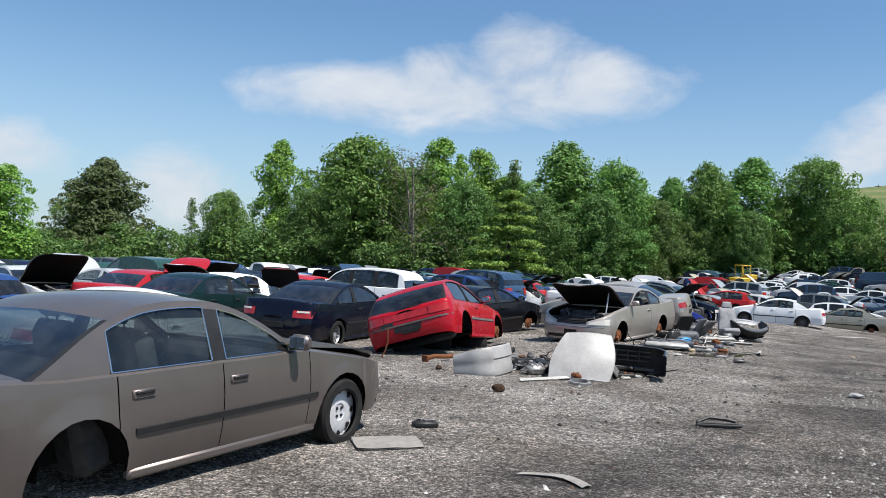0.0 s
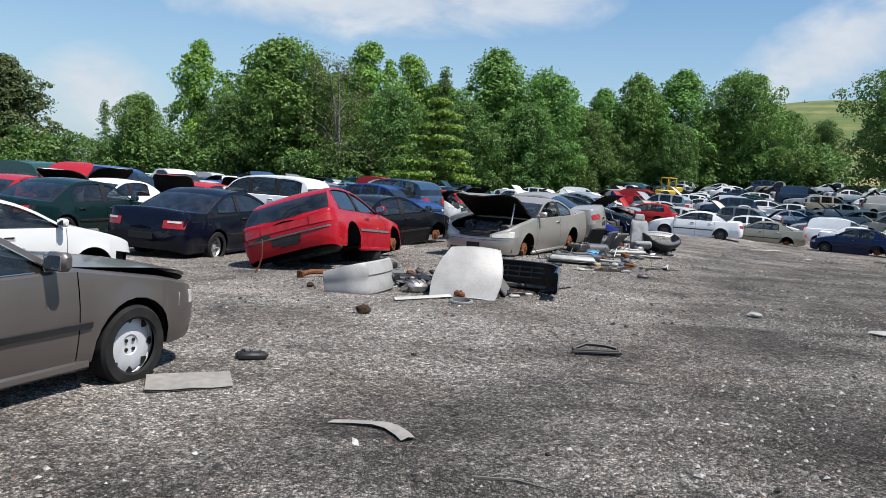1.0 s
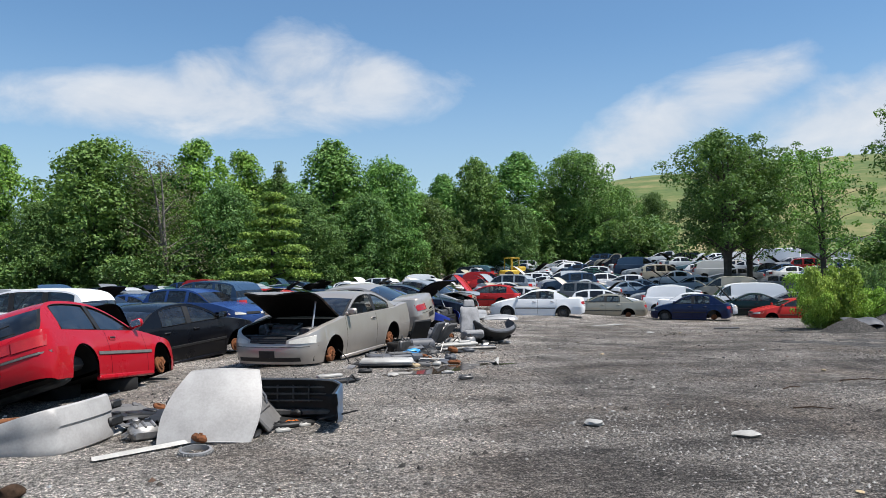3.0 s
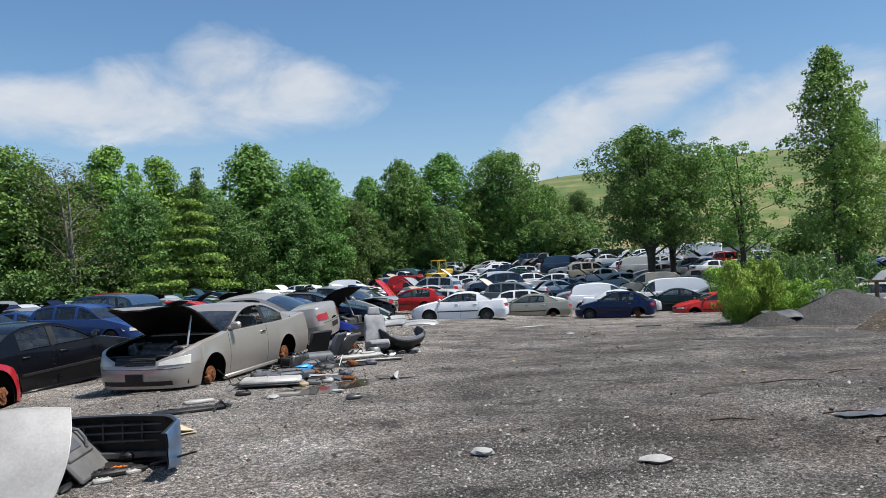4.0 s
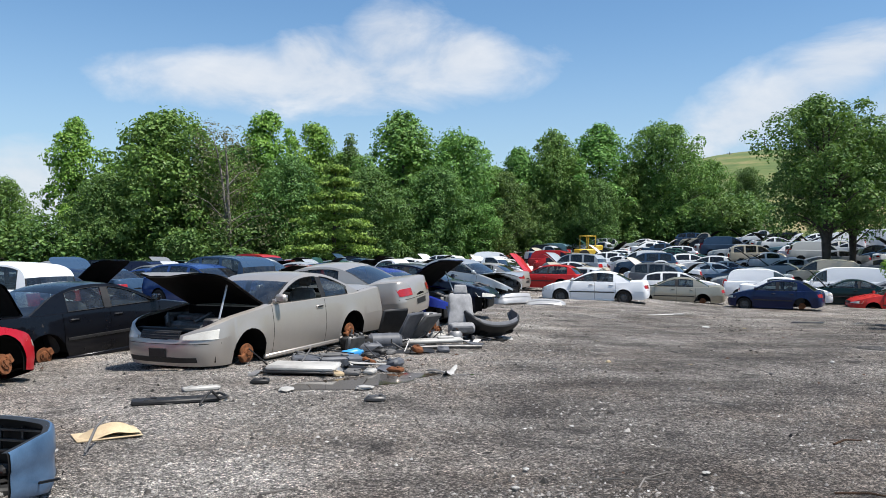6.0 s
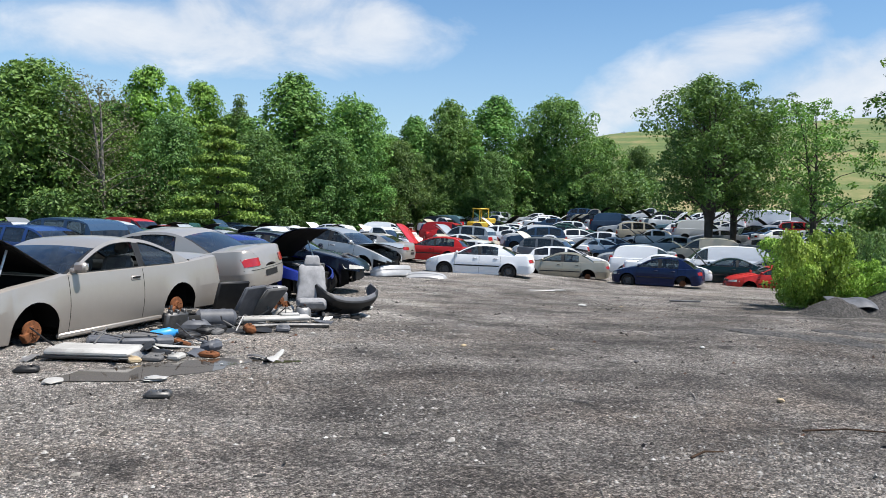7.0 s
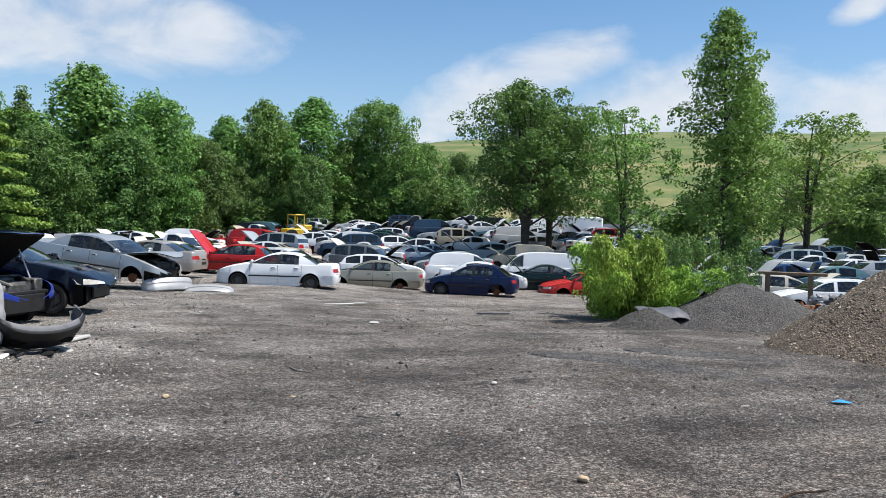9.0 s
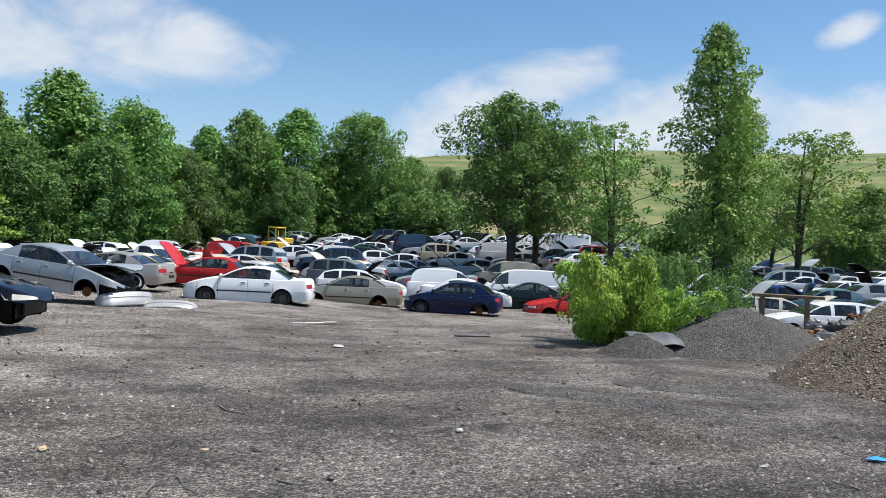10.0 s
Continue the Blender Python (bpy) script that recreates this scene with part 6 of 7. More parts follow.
lump(0.83, 10.55, 0.075, DARK_RUST, "dark rusty lump on gravel", "rusty_fitting", 0.8, 1)
lump(0.04, 12.75, 0.05, DARK_RUST, "small rusty bolt head on gravel", "rusty_fitting", 0.8, 2)
lump(6.2, 11.85, 0.10, WHITE_PLASTIC, "flat white stone on the drive", "stone", 0.35, 3)
lump(7.38, 10.86, 0.10, WHITE_PLASTIC, "flat white stone on the drive", "stone", 0.35, 4)
lump(5.86, 16.6, 0.09, WHITE_PLASTIC, "white stone beside a puddle", "stone", 0.3, 5)
lump(4.95, 16.6, 0.09, WHITE_PLASTIC, "white stone beside a puddle", "stone", 0.3, 6)
lump(14.9, 26.1, 0.10, WHITE_PLASTIC, "white litter scrap on the drive", "litter", 0.3, 7)
b = thing("exhaust_pipe", here(0.05, 13.95, 20, 0.05), "rusty exhaust pipe section under the hatchback", "car part")
part("pipe", Geo().tube([(-0.3, -0.1, 0), (-0.1, 0.0, 0.03), (0.1, 0.0, 0.03), (0.3, 0.12, 0.02)], 0.04, 9), RUST, b)
part("flange", Geo().box((-0.3, -0.1, 0), (0.04, 0.14, 0.12), 0, 0.01, Matrix.Rotation(0.5, 4, "Z")), RUST, b)
solo("hanging_strap", Geo().tube([(0, 0, 0.55), (0.02, 0, 0.3), (-0.02, 0.02, 0.12), (-0.08, 0, 0.0)], 0.014, 6), RUST, here(-0.92, 14.55), "rusty bracket hanging below the red hatchback", "car part")
# tyres added, unseen, to fill the dark below the tilted hatchback
for x, y, r in ((0.0, 16.7, 0), (0.75, 17.1, 30), (0.3, 17.9, 60)):
    w = thing("loose_tyre", here(x, y, r, 0.10), "added worn tyre in the dark under the red hatchback", "tyre", "props under the hatchback")
    part("tyre", Geo().lathe([(0.19, -0.09), (0.21, -0.10), (0.28, -0.10), (0.30, -0.07), (0.30, 0.07), (0.28, 0.10), (0.21, 0.10), (0.19, 0.09), (0.19, -0.09)], 24), RUBBER, w)

# puddles
def puddle(x, y, rx, ry, turn, seed):
    n = 40
    ring = [(rx * math.cos(6.283 * k / n) * (1 + 0.35 * noise.noise((math.cos(6.283 * k / n) * 1.5, math.sin(6.283 * k / n) * 1.5, seed))),
             ry * math.sin(6.283 * k / n) * (1 + 0.45 * noise.noise((math.cos(6.283 * k / n) * 1.8, math.sin(6.283 * k / n) * 1.8, seed + 9))), 0.0) for k in range(n)]
    g = Geo().add(ring, [tuple(range(n))])
    solo("puddle", g, WATER, Matrix.Translation((x, y, gz(x, y) + 0.008)) @ Matrix.Rotation(radians(turn), 4, "Z"), "shallow muddy puddle reflecting sky", "puddle", kind="structure")


puddle(5.75, 17.1, 0.95, 0.36, 22, 1.0)
puddle(6.3, 17.55, 0.5, 0.22, 12, 4.0)
puddle(7.15, 17.55, 0.22, 0.09, 0, 7.0)

# things beside the puddle
b = thing("seat_cushion", here(5.12, 18.0, -14, 0.02), "pale dirty foam seat panel on gravel", "car part")
part("foam", Geo().box((0, 0, 0.07), (0.95, 0.5, 0.09), 0, 0.035), WHITE_PLASTIC, b)
part("backing", Geo().box((0, 0, 0.025), (0.99, 0.54, 0.03), 0, 0.01), BLACK, b)
b = thing("dash_tray", here(5.42, 18.75, 8, 0.03), "black plastic dashboard tray with wires", "car part")
part("tray", Geo().box((0, 0, 0.06), (1.0, 0.42, 0.10), 0, 0.03), SLATE, b)
part("bezel", Geo().box((0.1, 0, 0.125), (0.4, 0.25, 0.03), 0, 0.01), GREY_PLASTIC, b)
b = thing("blue_bottle", here(5.78, 18.95, 100, 0.06), "bright blue plastic bottle lying on scrap", "bottle")
part("body", Geo().lathe([(0.0, -0.16), (0.06, -0.16), (0.075, -0.13), (0.075, 0.08), (0.05, 0.13), (0.03, 0.15), (0.03, 0.18), (0, 0.18)], 16, Matrix.Translation((0, 0, 0.07)) @ Matrix.Rotation(radians(80), 4, "X")), BLUE_PLASTIC, b)
for k in range(6):
    hose(5.2 + 0.16 * k, 18.55 + rng.uniform(-0.3, 0.3), (BLACK, WHITE_PLASTIC, BLACK)[k % 3], 0.008, "loose wiring on a scrap heap", 0.5, "wire")
for x, y, mt in ((5.75, 17.75, GREY_PLASTIC), (6.0, 17.85, WHITE_PLASTIC), (5.55, 17.7, CARD), (6.35, 17.95, RUST), (5.95, 15.85, STEEL), (4.6, 17.2, BLACK)):
    scrap(x, y, "small broken plastic piece by a puddle", mt, (0.22, 0.14, 0.06), rng.uniform(0, 180), 0, "scrap_fragment")

# second heap: seat, panels, tank and black bumper behind the champagne coupe
b = thing("bucket_seat", here(7.95, 22.0, 265, 0.10, 0, -4), "grey cloth car seat standing in a scrap heap", "seat")
def padded(c, size, tilt, wave):
    """A soft cushion: a rounded slab with sagging, wrinkled cover."""
    q = Geo()
    rows = []
    for i in range(13):
        v = -1 + 2 * i / 12
        ring = []
        for k in range(24):
            a = 6.283 * k / 24
            ex = math.copysign(abs(math.cos(a)) ** 0.45, math.cos(a))
            ey = math.copysign(abs(math.sin(a)) ** 0.45, math.sin(a))
            sh = max(0.02, 1 - abs(v) ** 5) ** 0.5
            p = Vector((size[0] / 2 * ex * sh, size[1] / 2 * ey * (0.82 + 0.18 * sh) * (1 - 0.10 * v), size[2] / 2 * v))
            ring.append(p * (1 + wave * noise.noise(p * 9.0)))
        rows.append(ring)
    q.grid(rows, 0, True)
    q.add(rows[0], [tuple(range(24))[::-1]])
    q.add(rows[-1], [tuple(range(24))])
    return q.move(Matrix.Translation(c) @ Matrix.Rotation(tilt, 4, "Y"))


part("cushion", padded((0.02, 0, 0.14), (0.20, 0.50, 0.52), radians(82), 0.10), PALE_SEAT, b)
part("backrest", padded((-0.30, 0, 0.48), (0.17, 0.48, 0.66), -0.28, 0.12), PALE_SEAT, b)
part("headrest", padded((-0.42, 0, 0.88), (0.11, 0.26, 0.20), -0.2, 0.08), PALE_SEAT, b)
for e in (0.2, -0.2):
    part("base_rail", Geo().box((0.0, e, -0.02), (0.55, 0.05, 0.06)), STEEL, b)
for x, y, tu, ti, mt, w in ((6.75, 21.5, 238, -28, SLATE, 0.62), (7.05, 21.95, 230, -40, GREY_PLASTIC, 0.55), (6.55, 21.9, 215, -20, BLACK, 0.6)):
    b = thing("door_trim_panel", here(x, y, tu, 0.02, ti), "dark slate plastic panel leaning in a scrap heap", "car part", "scrap heap")
    g = Geo().box((0, 0, 0.33), (w, 0.06, 0.66), 0, 0.025)
    for k in range(3):
        g.box((-w * 0.3 + w * 0.3 * k, -0.035, 0.33), (0.03, 0.02, 0.58), 0, 0.006)
    part("panel", g, mt, b)
    part("clip", Geo().box((0, -0.05, 0.62), (0.1, 0.03, 0.03)), BLACK, b)
b = thing("engine_block", here(7.35, 22.55, 30, 0.02), "rusty engine block part in a scrap heap", "car part")
g = Geo().box((0, 0, 0.2), (0.42, 0.34, 0.36), 0, 0.04).box((0.05, 0, 0.42), (0.3, 0.26, 0.1), 0, 0.03)
part("block", g, ALLOY, b)
for k in range(3):
    part("pulley", Geo().lathe([(0.0, 0.05), (0.03, 0.05), (0.035, 0.02), (0.075, 0.02), (0.08, 0.0), (0.08, -0.03)], 16, Matrix.Translation((-0.12 + 0.13 * k, -0.18, 0.14 + 0.1 * (k % 2))) @ Matrix.Rotation(radians(90), 4, "X")), RUST, b)
solo("side_beam", Geo().box((0, 0, 0.06), (1.25, 0.16, 0.07), 0, 0.025).box((0.3, 0.02, 0.1), (0.3, 0.1, 0.05)), WHITE_PLASTIC, here(7.25, 21.25, 14, 0.03, 8), "pale plastic side beam on gravel", "car part")
solo("side_pipe", Geo().tube([(-0.6, 0, 0.04), (0.1, 0.02, 0.05), (0.65, 0.0, 0.04)], 0.035, 9), STEEL, here(7.45, 20.75, 4), "long grey pipe lying on gravel", "pipe")
b = thing("airbag_module", here(7.78, 21.7, 20), "round grey motor housing with plate", "car part")
part("housing", Geo().lathe([(0.0, 0.22), (0.1, 0.22), (0.13, 0.18), (0.14, 0.08), (0.14, 0.0)], 18), ALLOY, b)
part("cap", Geo().lathe([(0.0, 0.24), (0.06, 0.24), (0.07, 0.2)], 14), BLACK, b)
solo("muffler", Geo().lathe([(0.0, -0.3), (0.10, -0.29), (0.14, -0.24), (0.14, 0.24), (0.10, 0.29), (0, 0.3)], 18, Matrix.Translation((0, 0, 0.14)) @ Matrix.Rotation(radians(90), 4, "Y")), SLATE, here(6.4, 20.75, 12), "dark cylindrical tank lying on gravel", "tank")
solo("splash_guard", Geo().grid([[(0.36 * math.cos(a) * r, 0.26 * math.sin(a) * r, 0.03 + 0.02 * math.sin(3 * a)) for a in np.linspace(0, 6.283, 22)] for r in (1.0, 0.6, 0.2)]), BLACK, here(6.85, 20.25, 10), "flat black plastic guard on gravel", "car part")
w = thing("loose_tyre", here(5.95, 20.75, 0, 0.11), "worn tyre lying by the champagne coupe", "tyre")
part("tyre", Geo().lathe([(0.19, -0.09), (0.21, -0.10), (0.28, -0.10), (0.30, -0.07), (0.30, 0.07), (0.28, 0.10), (0.21, 0.10), (0.19, 0.09), (0.19, -0.09)], 24), RUBBER, w)
b = thing("bumper_cover", here(8.62, 22.3, 24, 0.05, 52), "black plastic bumper cover lying with its ends up on gravel", "bumper")
part("skin", bumper_geo(1.10, 0.38, 0.16, 0.34, 0.6).move(Matrix.Rotation(radians(180), 4, "Z")), [BLACK, SLATE], b)
part("lower_grille", Geo().box((0.0, 0.02, 0.14), (0.8, 0.04, 0.10), 0, 0.02), SHELL, b)
b = thing("bumper_cover", here(12.55, 36.35, 205, 0.05, 22), "torn silver bumper cover hanging at a sedan's nose", "bumper")
part("skin", bumper_geo(1.6, 0.42, 0.12, 0.35), [GREY_PAINT, BLACK], b)
b = thing("bumper_cover", here(13.5, 36.1, 165, 0.03, 55), "dented silver bumper cover lying flat on gravel", "bumper")
part("skin", bumper_geo(1.5, 0.36, 0.12, 0.30), [GREY_PAINT, BLACK], b)
for x, y, mt, sz in ((6.1, 20.2, SLATE, (0.45, 0.3, 0.16)), (6.35, 20.0, BLACK, (0.5, 0.22, 0.1)), (6.6, 21.1, BLACK, (0.35, 0.25, 0.2)), (6.95, 21.2, GREY_PLASTIC, (0.4, 0.2, 0.12)), (7.5, 22.0, WHITE_PLASTIC, (0.35, 0.2, 0.14)),
                     (8.15, 22.9, GREY_PLASTIC, (0.8, 0.3, 0.1)), (7.1, 22.6, SLATE, (0.6, 0.5, 0.35)), (8.2, 22.0, BLACK, (0.3, 0.2, 0.1)), (6.0, 19.6, BLACK, (0.6, 0.25, 0.08)), (5.85, 20.05, STEEL, (0.4, 0.1, 0.3)), (9.0, 23.4, WHITE_PLASTIC, (0.9, 0.25, 0.05))):
    scrap(x, y, "dusty plastic car part in a scrap heap", mt, sz, rng.uniform(0, 180), rng.uniform(-10, 10))
for k in range(7):
    hose(5.9 + 0.28 * k, 20.0 + 0.3 * k + rng.uniform(-0.2, 0.3), BLACK, 0.016, "black rubber hose in a scrap heap", 0.6)

for cx, cy, sx, sy, n in ((1.9, 13.0, 0.45, 0.4, 16), (2.9, 13.1, 0.3, 0.4, 8), (6.5, 20.9, 0.4, 0.6, 16), (7.6, 22.2, 0.5, 0.4, 12), (5.5, 18.6, 0.5, 0.3, 12), (1.2, 14.6, 0.8, 0.3, 8)):
    for k in range(n):
        mt = (BLACK, SLATE, BLACK, GREY_PLASTIC, ALLOY, BLACK, STEEL, WHITE_PLASTIC, RUST)[rng.randrange(9)]
        x, y = cx + rng.gauss(0, sx), cy + rng.gauss(0, sy)
        if rng.random() < 0.3:
            pts = [(0, 0, 0.02), (rng.uniform(-0.2, 0.2), 0.15, 0.02 + 0.2 * rng.random()), (rng.uniform(-0.3, 0.3), 0.35, 0.05 + 0.25 * rng.random())]
            solo("bent_rod", Geo().tube(pts, [0.012, 0.011, 0.009], 6), mt, here(x, y, rng.uniform(0, 360)), "bent metal rod in a scrap heap", "rod", "scrap heap")
        else:
            scrap(x, y, "small broken car part in a scrap heap", mt, (rng.uniform(0.12, 0.45), rng.uniform(0.08, 0.22), rng.uniform(0.03, 0.12)), rng.uniform(0, 180), rng.uniform(-35, 35), "scrap_fragment", 0.05 * rng.random())

# scrap dropped on the far drive
g = Geo()
for k in range(3):
    rows = []
    for i in range(9):
        u = i / 8 - 0.5
        w = 0.05 * (1 - 0.6 * (2 * abs(u)) ** 3) * (0.7 + 0.5 * math.sin(7 * u + 2 * k))
        rows.append([(u * (0.42 - 0.1 * k), 0.05 * k - 0.04 + e * w, 0.012 + 0.012 * k + d + 0.02 * math.sin(6 * u + k)) for e, d in ((-1, 0), (0, 0.016), (1, 0), (1, -0.008), (-1, -0.008), (-1, 0))])
    g.grid(rows)
solo("broken_fascia", g, GREY_PLASTIC, here(8.72, 9.62, -24), "grey broken trim piece on the drive", "car part")
solo("plastic_wrap", Geo().grid([[(x, y, 0.03 + 0.03 * noise.noise((x * 8, y * 8, 2.0))) for y in np.linspace(-0.12, 0.12, 7)] for x in np.linspace(-0.3, 0.3, 12)]), SLATE, here(10.35, 11.45, -10), "crumpled bluish plastic scrap on the drive", "litter")
for x, y, le, tu in ((9.1, 12.0, 0.45, -25), (11.6, 13.9, 0.8, -12), (9.9, 13.4, 0.35, 20), (10.3, 11.6, 0.6, -18), (9.6, 10.6, 0.25, 30), (12.9, 14.2, 0.6, 5)):
    solo("stick", Geo().tube([(-le / 2, 0, 0.015), (0, 0.02, 0.03), (le / 2, -0.02, 0.015)], [0.010, 0.009, 0.006], 6), DARK_RUST, here(x, y, tu), "thin dark dry stick on the drive", "stick", "litter on the drive")
for i in range(46):
    x, y = rng.uniform(5, 17), rng.uniform(8, 32)
    if x < 0.36 * y - 0.5 or x > 0.8 * y + 4:
        continue
    r = rng.uniform(0.012, 0.036)
    lump(x, y, r, (WHITE_PLASTIC, BLACK, CARD, STEEL, WHITE_PLASTIC)[i % 5], "small scrap of litter on the drive", "litter", rng.uniform(0.25, 0.7), i + 10)
solo("blue_trim_bar", Geo().box((0, 0, 0.04), (1.3, 0.12, 0.06), 0, 0.02).box((0.2, 0.15, 0.03), (0.9, 0.08, 0.04)), SLATE, here(19.4, 28.8, -12) @ Matrix.Scale(0.7, 4), "flat slate-blue trim bar on the drive's edge", "car part")
solo("white_shards", Geo().box((0, 0, 0.03), (0.9, 0.2, 0.04), 0, 0.015).box((0.7, 0.1, 0.03), (0.4, 0.16, 0.04), 0, 0.01), WHITE_PLASTIC, here(16.5, 32.6, 4), "broken white plastic panel on the drive's edge", "car part")
solo("blue_cloth", Geo().grid([[(x, y, 0.03 + 0.03 * noise.noise((x * 9, y * 9, 4.0))) for y in np.linspace(-0.05, 0.05, 7)] for x in np.linspace(-0.10, 0.10, 9)]), BLUE_PLASTIC, here(16.2, 16.3, -10), "crumpled blue rag on the drive", "litter")

# ---- heaps of millings and gravel ----
def heap(name, x, y, rx, ry, top, turn, mat, label, seed, sharp=1.15):
    g = Geo()
    rows = []
    for r in np.linspace(1.12, 0.0, 26):
        row = []
        for k in range(56):
            a = 6.283 * k / 56
            w = 1 + 0.16 * noise.noise((math.cos(a) * 1.4, math.sin(a) * 1.4, seed))
            px, py = rx * r * w * math.cos(a), ry * r * w * math.sin(a)
            h = top * max(0, 1 - r ** sharp) * (1 + 0.15 * noise.noise((px * 0.9, py * 0.9, seed + 3)))
            h += 0.05 * noise.noise((px * 4, py * 4, seed)) * min(1, 3 * (1.12 - r)) - (0.08 if r > 1.05 else 0)
            row.append((px, py, h))
        rows.append(row)
    g.grid(rows, 0, True)
    return solo(name, g, mat, here(x, y, turn), label, "heap", kind="structure", angle=180)


heap("heap_of_millings", 23.3, 24.0, 2.7, 1.7, 1.05, 0, HEAP, "dark heap of asphalt millings at the yard's edge", 1.0, 1.4)
heap("heap_of_spoil", 20.3, 23.9, 1.0, 0.7, 0.42, 20, HEAP, "low dark spoil heap beside the drive", 2.0)
heap("heap_of_gravel", 23.6, 19.4, 4.7, 3.2, 2.15, 15, BROWN_HEAP, "large heap of brown gravel beside the drive", 3.0)
heap("rut_ridge", 15.8, 19.0, 1.6, 0.4, 0.06, -62, HEAP, "low ridge of churned dark millings", 4.0)
heap("rut_ridge", 17.6, 19.6, 1.3, 0.35, 0.05, -50, HEAP, "low ridge of churned dark millings", 5.0)

# fallen grey fender on the spoil heap
g = Geo().grid([[(x, y, 0.22 * math.exp(-(x * 1.8) ** 2) * (1 - y * y * 3) + 0.03 * math.sin(8 * x)) for y in np.linspace(-0.35, 0.35, 9)] for x in np.linspace(-0.7, 0.7, 18)])
g.add([(x, y, z - 0.02) for x, y, z in g.v], [f[::-1] for f in g.f])
solo("car_fender", g, SLATE, here(21.0, 24.0, -20, 0.20, 14, 6), "crumpled grey car fender on a spoil heap", "car part")

# wooden frame behind the heaps
b = thing("wooden_sign_frame", here(33.6, 31.2, -40), "low weathered wooden frame behind a heap", "frame")
for s in (-0.75, 0.75):
    part("post", Geo().box((s, 0, 0.75), (0.16, 0.16, 1.5), 0, 0.015), WOOD, b)
part("crossboard", Geo().box((0.1, 0, 1.55), (2.4, 0.28, 0.12), 0, 0.02), WOOD, b)

# tangled scrap pile beyond the gravel
for k in range(70):
    x, y = 32.5 + rng.gauss(0, 2.4), 27.2 + rng.gauss(0, 1.6)
    scrap(x, y, "twisted scrap piece in a tangled pile", (ALLOY, RUST, WHITE_PLASTIC, STEEL, SLATE, GREY_PLASTIC)[k % 6], (rng.uniform(0.5, 1.4), rng.uniform(0.2, 0.6), rng.uniform(0.1, 0.4)), rng.uniform(0, 180), rng.uniform(-40, 40), z=max(0, 0.9 - 0.3 * math.hypot(x - 32.5, y - 27.2)) * rng.random() * 1.2)
for k in range(16):
    hose(32.5 + rng.gauss(0, 2.0), 27.2 + rng.gauss(0, 1.4), RUST, 0.025, "rusty bent rod in a tangled pile", 1.6, "bent_rod")

# yellow loader among the far cars
b = thing("wheel_loader", here(28.9, 77.2, 200) @ Matrix.Scale(0.7, 4), "faded yellow wheel loader among far cars", "loader")
part("chassis", Geo().box((0, 0, 1.25), (3.6, 1.6, 0.9), 0, 0.15).box((-1.3, 0, 1.9), (1.3, 1.4, 0.6), 0, 0.12), YELLOW, b)
part("cab_roof", Geo().box((0.1, 0, 3.35), (1.6, 1.6, 0.14), 0, 0.05), YELLOW, b)
for sx in (-0.6, 0.8):
    for sy in (-0.7, 0.7):
        part("cab_post", Geo().box((sx, sy, 2.5), (0.1, 0.1, 1.7)), YELLOW, b)
for sx in (-1.2, 1.3):
    for sy in (-0.9, 0.9):
        part("tyre", Geo().lathe([(0.0, 0.2), (0.35, 0.2), (0.4, 0.25), (0.75, 0.22), (0.8, 0.1), (0.8, -0.2), (0.4, -0.25)], 18, Matrix.Translation((sx, sy, 0.8)) @ Matrix.Rotation(radians(90 if sy < 0 else -90), 4, "X")), RUBBER, b)
part("bucket", Geo().box((2.5, 0, 0.7), (0.9, 2.2, 0.9), 0, 0.1), YELLOW, b)
b = thing("box_trailer", here(55.7, 73.5, 140), "white box trailer parked far off", "trailer")
part("box", Geo().box((0, 0, 1.45), (4.6, 2.1, 1.5), 0, 0.06), PAINT, b, tint=WHITE_P)
for sx in (-2.1, -1.1, 1.9):
    for sy in (-1, 1):
        part("wheel", Geo().lathe([(0, 0.1), (0.3, 0.1), (0.45, 0.08), (0.5, 0.0), (0.5, -0.2)], 14, Matrix.Translation((sx, sy, 0.5)) @ Matrix.Rotation(radians(90 if sy < 0 else -90), 4, "X")), RUBBER, b)
# brush pile under the far trees
for k in range(26):
    x, y = 49.5 + rng.gauss(0, 2.5), 92.0 + rng.gauss(0, 1.0)
    a = rng.uniform(0, 6.28)
    le = rng.uniform(1.5, 4)
    solo("fallen_branch", Geo().tube([(0, 0, 0.2), (le * 0.5 * math.cos(a), le * 0.3 * math.sin(a), 0.8 + rng.random()), (le * math.cos(a), le * 0.6 * math.sin(a), 1.0 + 1.6 * rng.random())], [0.1, 0.07, 0.03], 6), GREY_BARK, here(x, y), "bare cut branch on a brush pile", "branch", "brush pile")

# ---- torn plastic shards piled into the heaps ----
shard_rng = random.Random(77)


def shard(x, y, z, mat, le, wi, label):
    """A curved, torn strip of moulding with real thickness."""
    bend, tw, ph = shard_rng.uniform(-0.5, 0.5), shard_rng.uniform(-0.5, 0.5), shard_rng.uniform(0, 6)
    rows = []
    for i in range(8):
        u = i / 7 - 0.5
        w = wi * (1 - 0.7 * (2 * abs(u)) ** 3) * (0.8 + 0.35 * math.sin(9 * u + ph))
        zc = bend * le * (u * u - 0.08)
        a = tw * u * 2
        rows.append([(u * le, s * w * 0.5 * math.cos(a), zc + s * w * 0.5 * math.sin(a) + d) for s, d in ((-1, 0), (-0.3, 0.015), (0.3, 0.012), (1, 0), (1, -0.006), (0, 0.004), (-1, -0.006), (-1, 0))])
    m = here(x, y, shard_rng.uniform(0, 360), z + 0.03, shard_rng.uniform(-28, 28))
    return solo("plastic_shard", Geo().grid(rows), mat, m, label, "car part", "scrap heap")


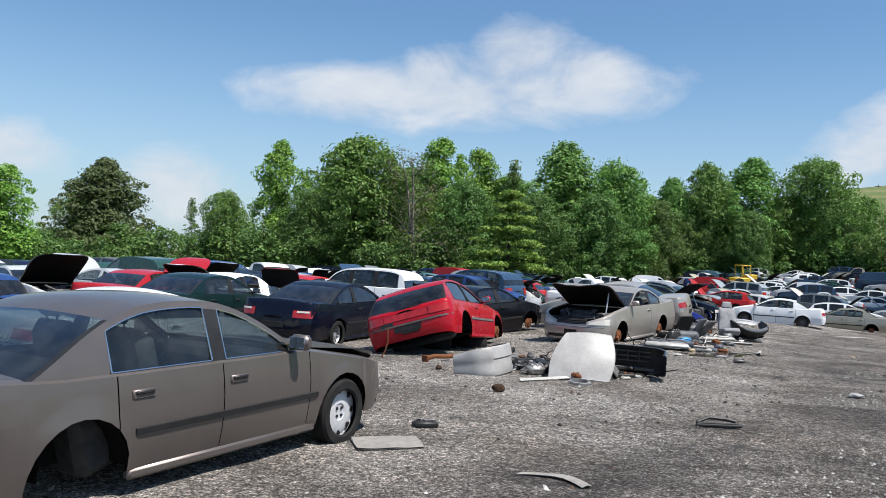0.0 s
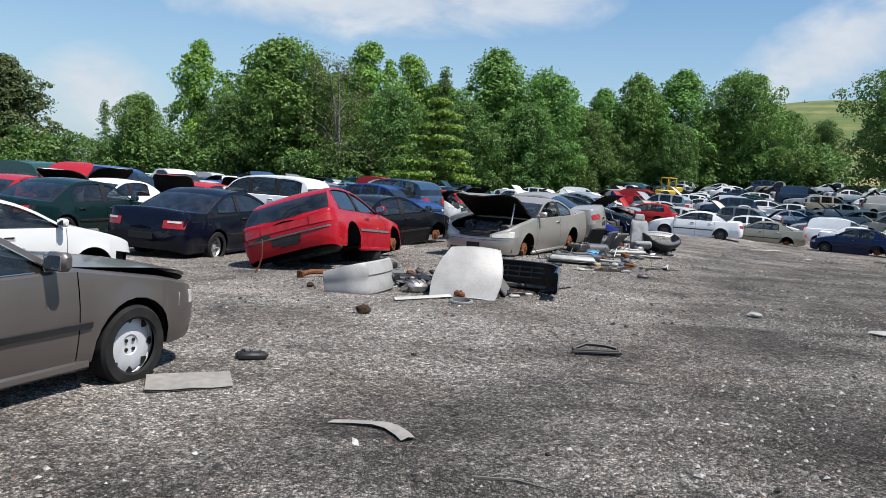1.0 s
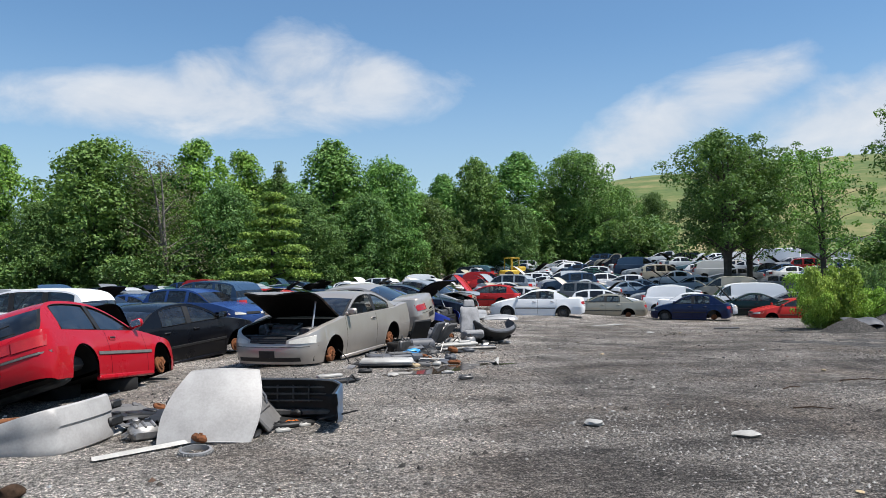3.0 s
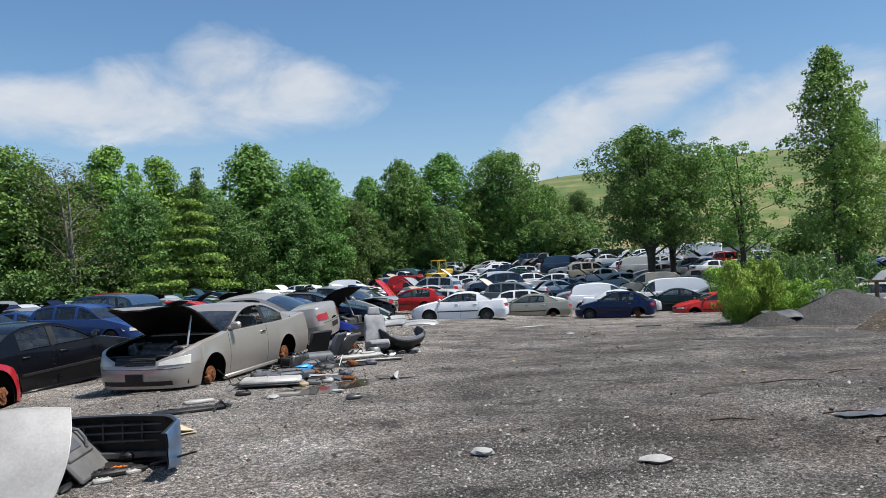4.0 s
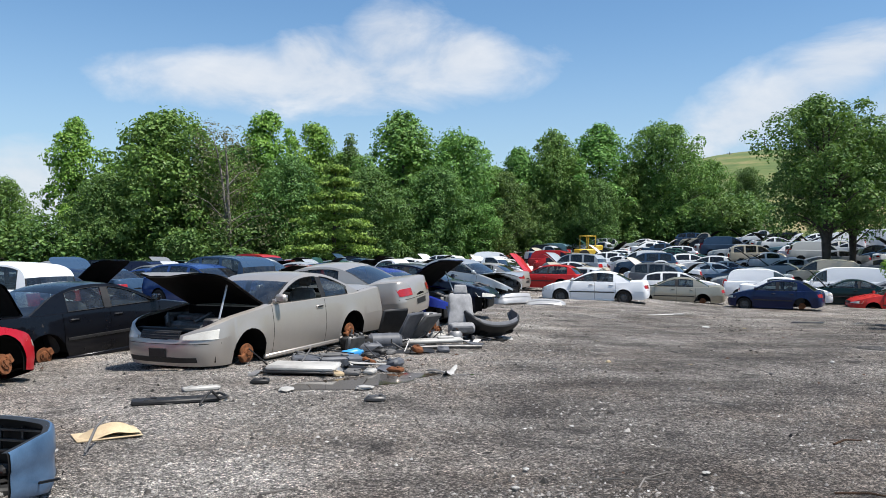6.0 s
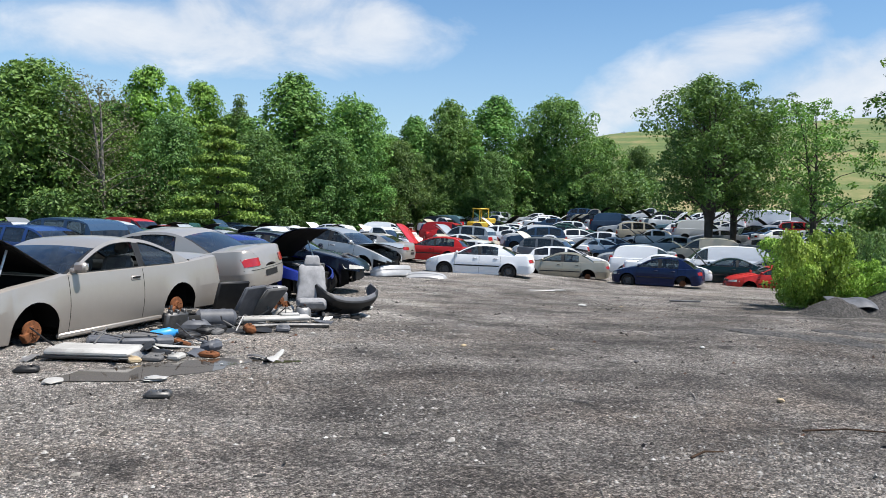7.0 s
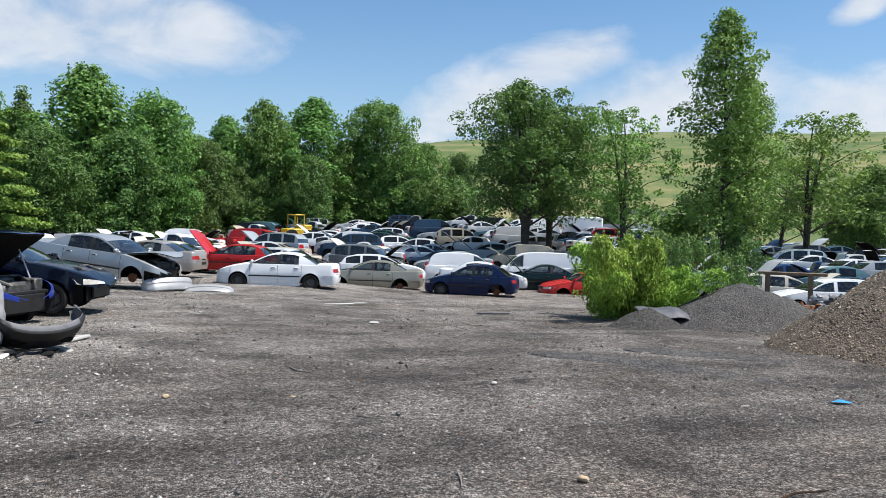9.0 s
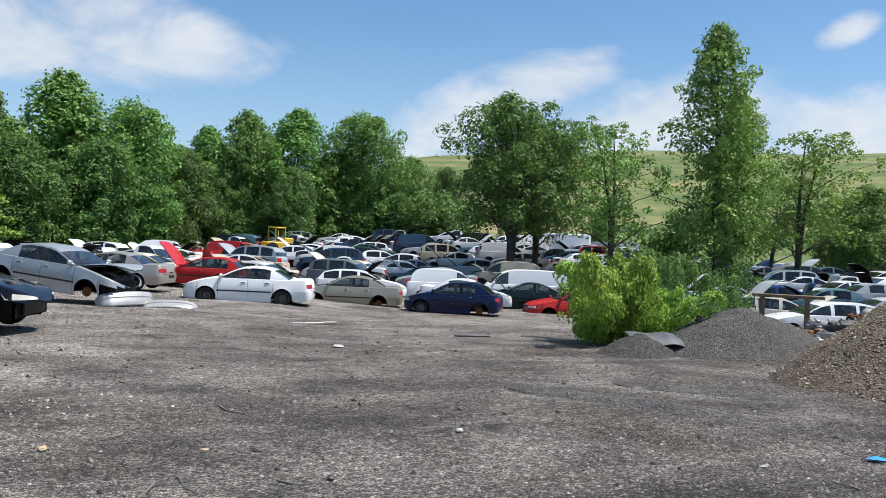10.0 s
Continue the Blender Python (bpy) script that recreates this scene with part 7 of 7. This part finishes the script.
for cx, cy, sx, sy, top, n in ((1.95, 13.15, 0.55, 0.5, 0.22, 30), (5.6, 18.3, 0.55, 0.45, 0.10, 16), (7.1, 22.2, 0.7, 0.5, 0.25, 22)):
    for k in range(n):
        x, y = cx + shard_rng.gauss(0, sx), cy + shard_rng.gauss(0, sy)
        lift = top * max(0, 1 - math.hypot((x - cx) / (2 * sx), (y - cy) / (2 * sy))) * shard_rng.random()
        mt, word = shard_rng.choice(((BLACK, "black"), (BLACK, "black"), (SLATE, "slate grey"), (WHITE_PLASTIC, "pale"), (GREY_PLASTIC, "grey"), (ALLOY, "dull silver")))
        shard(x, y, lift, mt, shard_rng.uniform(0.25, 0.8), shard_rng.uniform(0.07, 0.22), "torn " + word + " plastic shard lying in a scrap heap")

# ---- loose stone, too many to count ----
def pebble_field(name, places, mat, label, seed):
    """Many small angular stones joined into one mesh."""
    rg = np.random.default_rng(seed)
    n = len(places)
    base = np.array([(1, 0, 0), (-1, 0, 0), (0, 1, 0), (0, -1, 0), (0, 0, 1)], float)
    v = base[None] * rg.uniform(0.5, 1.2, (n, 5, 1))
    v[:, :, 2] *= 0.75
    a = rg.uniform(0, 6.283, n)
    c, s = np.cos(a)[:, None], np.sin(a)[:, None]
    x, y = v[:, :, 0] * c - v[:, :, 1] * s, v[:, :, 0] * s + v[:, :, 1] * c
    v = np.stack([x, y, v[:, :, 2]], 2) * places[:, 3][:, None, None] + places[:, None, :3]
    f = np.array([(0, 2, 4), (2, 1, 4), (1, 3, 4), (3, 0, 4)])
    f = (np.arange(n)[:, None, None] * 5 + f[None]).reshape(-1, 3)
    me = bpy.data.meshes.new(name)
    me.from_pydata(v.reshape(-1, 3), [], f)
    me.materials.append(mat)
    return tagged(new(name, me), label, "gravel", kind="stuff")


rg = np.random.default_rng(3)
pl = []
while len(pl) < 95000:
    d, a = 2.2 + 20 * rg.random() ** 1.3, radians(rg.uniform(-34, 62))
    k = rg.random()
    x, y = d * math.sin(a) + 9.0 * k, d * math.cos(a) + 11.5 * k
    if noise.noise((x * 0.5, y * 0.5, 11.0)) + 0.35 < rg.random() * 0.9:
        continue
    if math.hypot(x - 5.8, y - 17.1) < 0.7:
        continue
    pl.append((x, y, gz(x, y) + bumps(x, y) - 0.001, 0.004 + 0.020 * rg.random() ** 2.8))
pebble_field("loose_gravel", np.array(pl), PEBBLES, "loose grey and white gravel over the yard", 4)


def strewn(count, lo, hi, seed):
    """Scattered places over the drive and the row's edge."""
    rs = np.random.default_rng(seed)
    out = []
    while len(out) < count:
        x, y = rs.uniform(-4, 26), rs.uniform(1.5, 36)
        if -9 < x - 0.42 * y - 1 < 16 and noise.noise((x * 0.35, y * 0.35, seed)) + 0.5 > rs.random():
            out.append((x, y, gz(x, y) + bumps(x, y), lo + (hi - lo) * rs.random() ** 2.5))
    return np.array(out)


pebble_field("white_chips", strewn(620, 0.006, 0.030, 21), CHIPS, "small white plastic and stone chips over the yard", 22)
pebble_field("dark_clods", strewn(2600, 0.010, 0.045, 23), CLODS, "dark clods and scraps over the yard", 24)
rs = np.random.default_rng(25)
g = Geo()
for x, y, z, r in strewn(340, 0.004, 0.010, 26):
    a, le = rs.uniform(0, 6.28), rs.uniform(0.06, 0.32)
    e = Vector((math.cos(a) * le, math.sin(a) * le, 0))
    p = Vector((x, y, z + 0.012))
    g.tube([p - e, p + Vector((-e.y, e.x, 0)) * rs.uniform(-0.3, 0.3), p + e], [r, r * 0.9, r * 0.5], 4)
me = bpy.data.meshes.new("twigs")
me.from_pydata(g.v, [], g.f)
me.materials.append(GREY_BARK)
tagged(new("twigs", me), "dark dry twigs and strips over the yard", "twigs", kind="stuff")


rs = np.random.default_rng(31)
v, f = [], []
for x, y, z, r in strewn(900, 0.010, 0.055, 33):
    a, w, h = rs.uniform(0, 6.28), rs.uniform(0.2, 0.6), rs.uniform(0.004, 0.03)
    c, d = math.cos(a), math.sin(a)
    n = len(v)
    for px, py, pz in ((-1, -w, 0.004), (0.8, -w * 0.7, 0.006), (1, w, 0.004 + h), (-0.7, w * 0.8, 0.008), (0.1, 0.0, 0.010 + h)):
        v.append((x + r * (px * c - py * d), y + r * (px * d + py * c), z + pz))
    f += [(n, n + 1, n + 4), (n + 1, n + 2, n + 4), (n + 2, n + 3, n + 4), (n + 3, n, n + 4)]
me = bpy.data.meshes.new("flat_litter")
me.from_pydata(v, [], f)
me.materials.append(SCRAPS)
tagged(new("flat_litter", me), "small flat scraps of plastic and bark over the yard", "litter", kind="stuff")


def heap_stones(ob, n, mat, lo, hi, seed, label):
    """Stones strewn over a heap's own surface."""
    rg = np.random.default_rng(seed)
    me = ob.data
    mw = ob.matrix_world
    fs = [p for p in me.polygons if p.center.z > 0.02]
    ar = np.array([p.area for p in fs])
    pick = rg.choice(len(fs), n, p=ar / ar.sum())
    out = []
    for i in pick:
        p = fs[i]
        w = rg.dirichlet(np.ones(len(p.vertices)))
        q = mw @ sum((me.vertices[j].co * float(k) for j, k in zip(p.vertices, w)), Vector())
        out.append((q.x, q.y, q.z, lo + (hi - lo) * rg.random() ** 2.5))
    pebble_field("heap_stones", np.array(out), mat, label, seed + 1)


for ob in list(bpy.data.objects):
    if ob.name.startswith("heap_of_gravel"):
        heap_stones(ob, 22000, BROWN_STONES, 0.008, 0.042, 8, "brown crushed stones covering a large heap")
    elif ob.name.startswith("heap_of_millings") or ob.name.startswith("heap_of_spoil"):
        heap_stones(ob, 6000, MILLINGS, 0.006, 0.03, 9, "dark crumbled millings covering a heap")
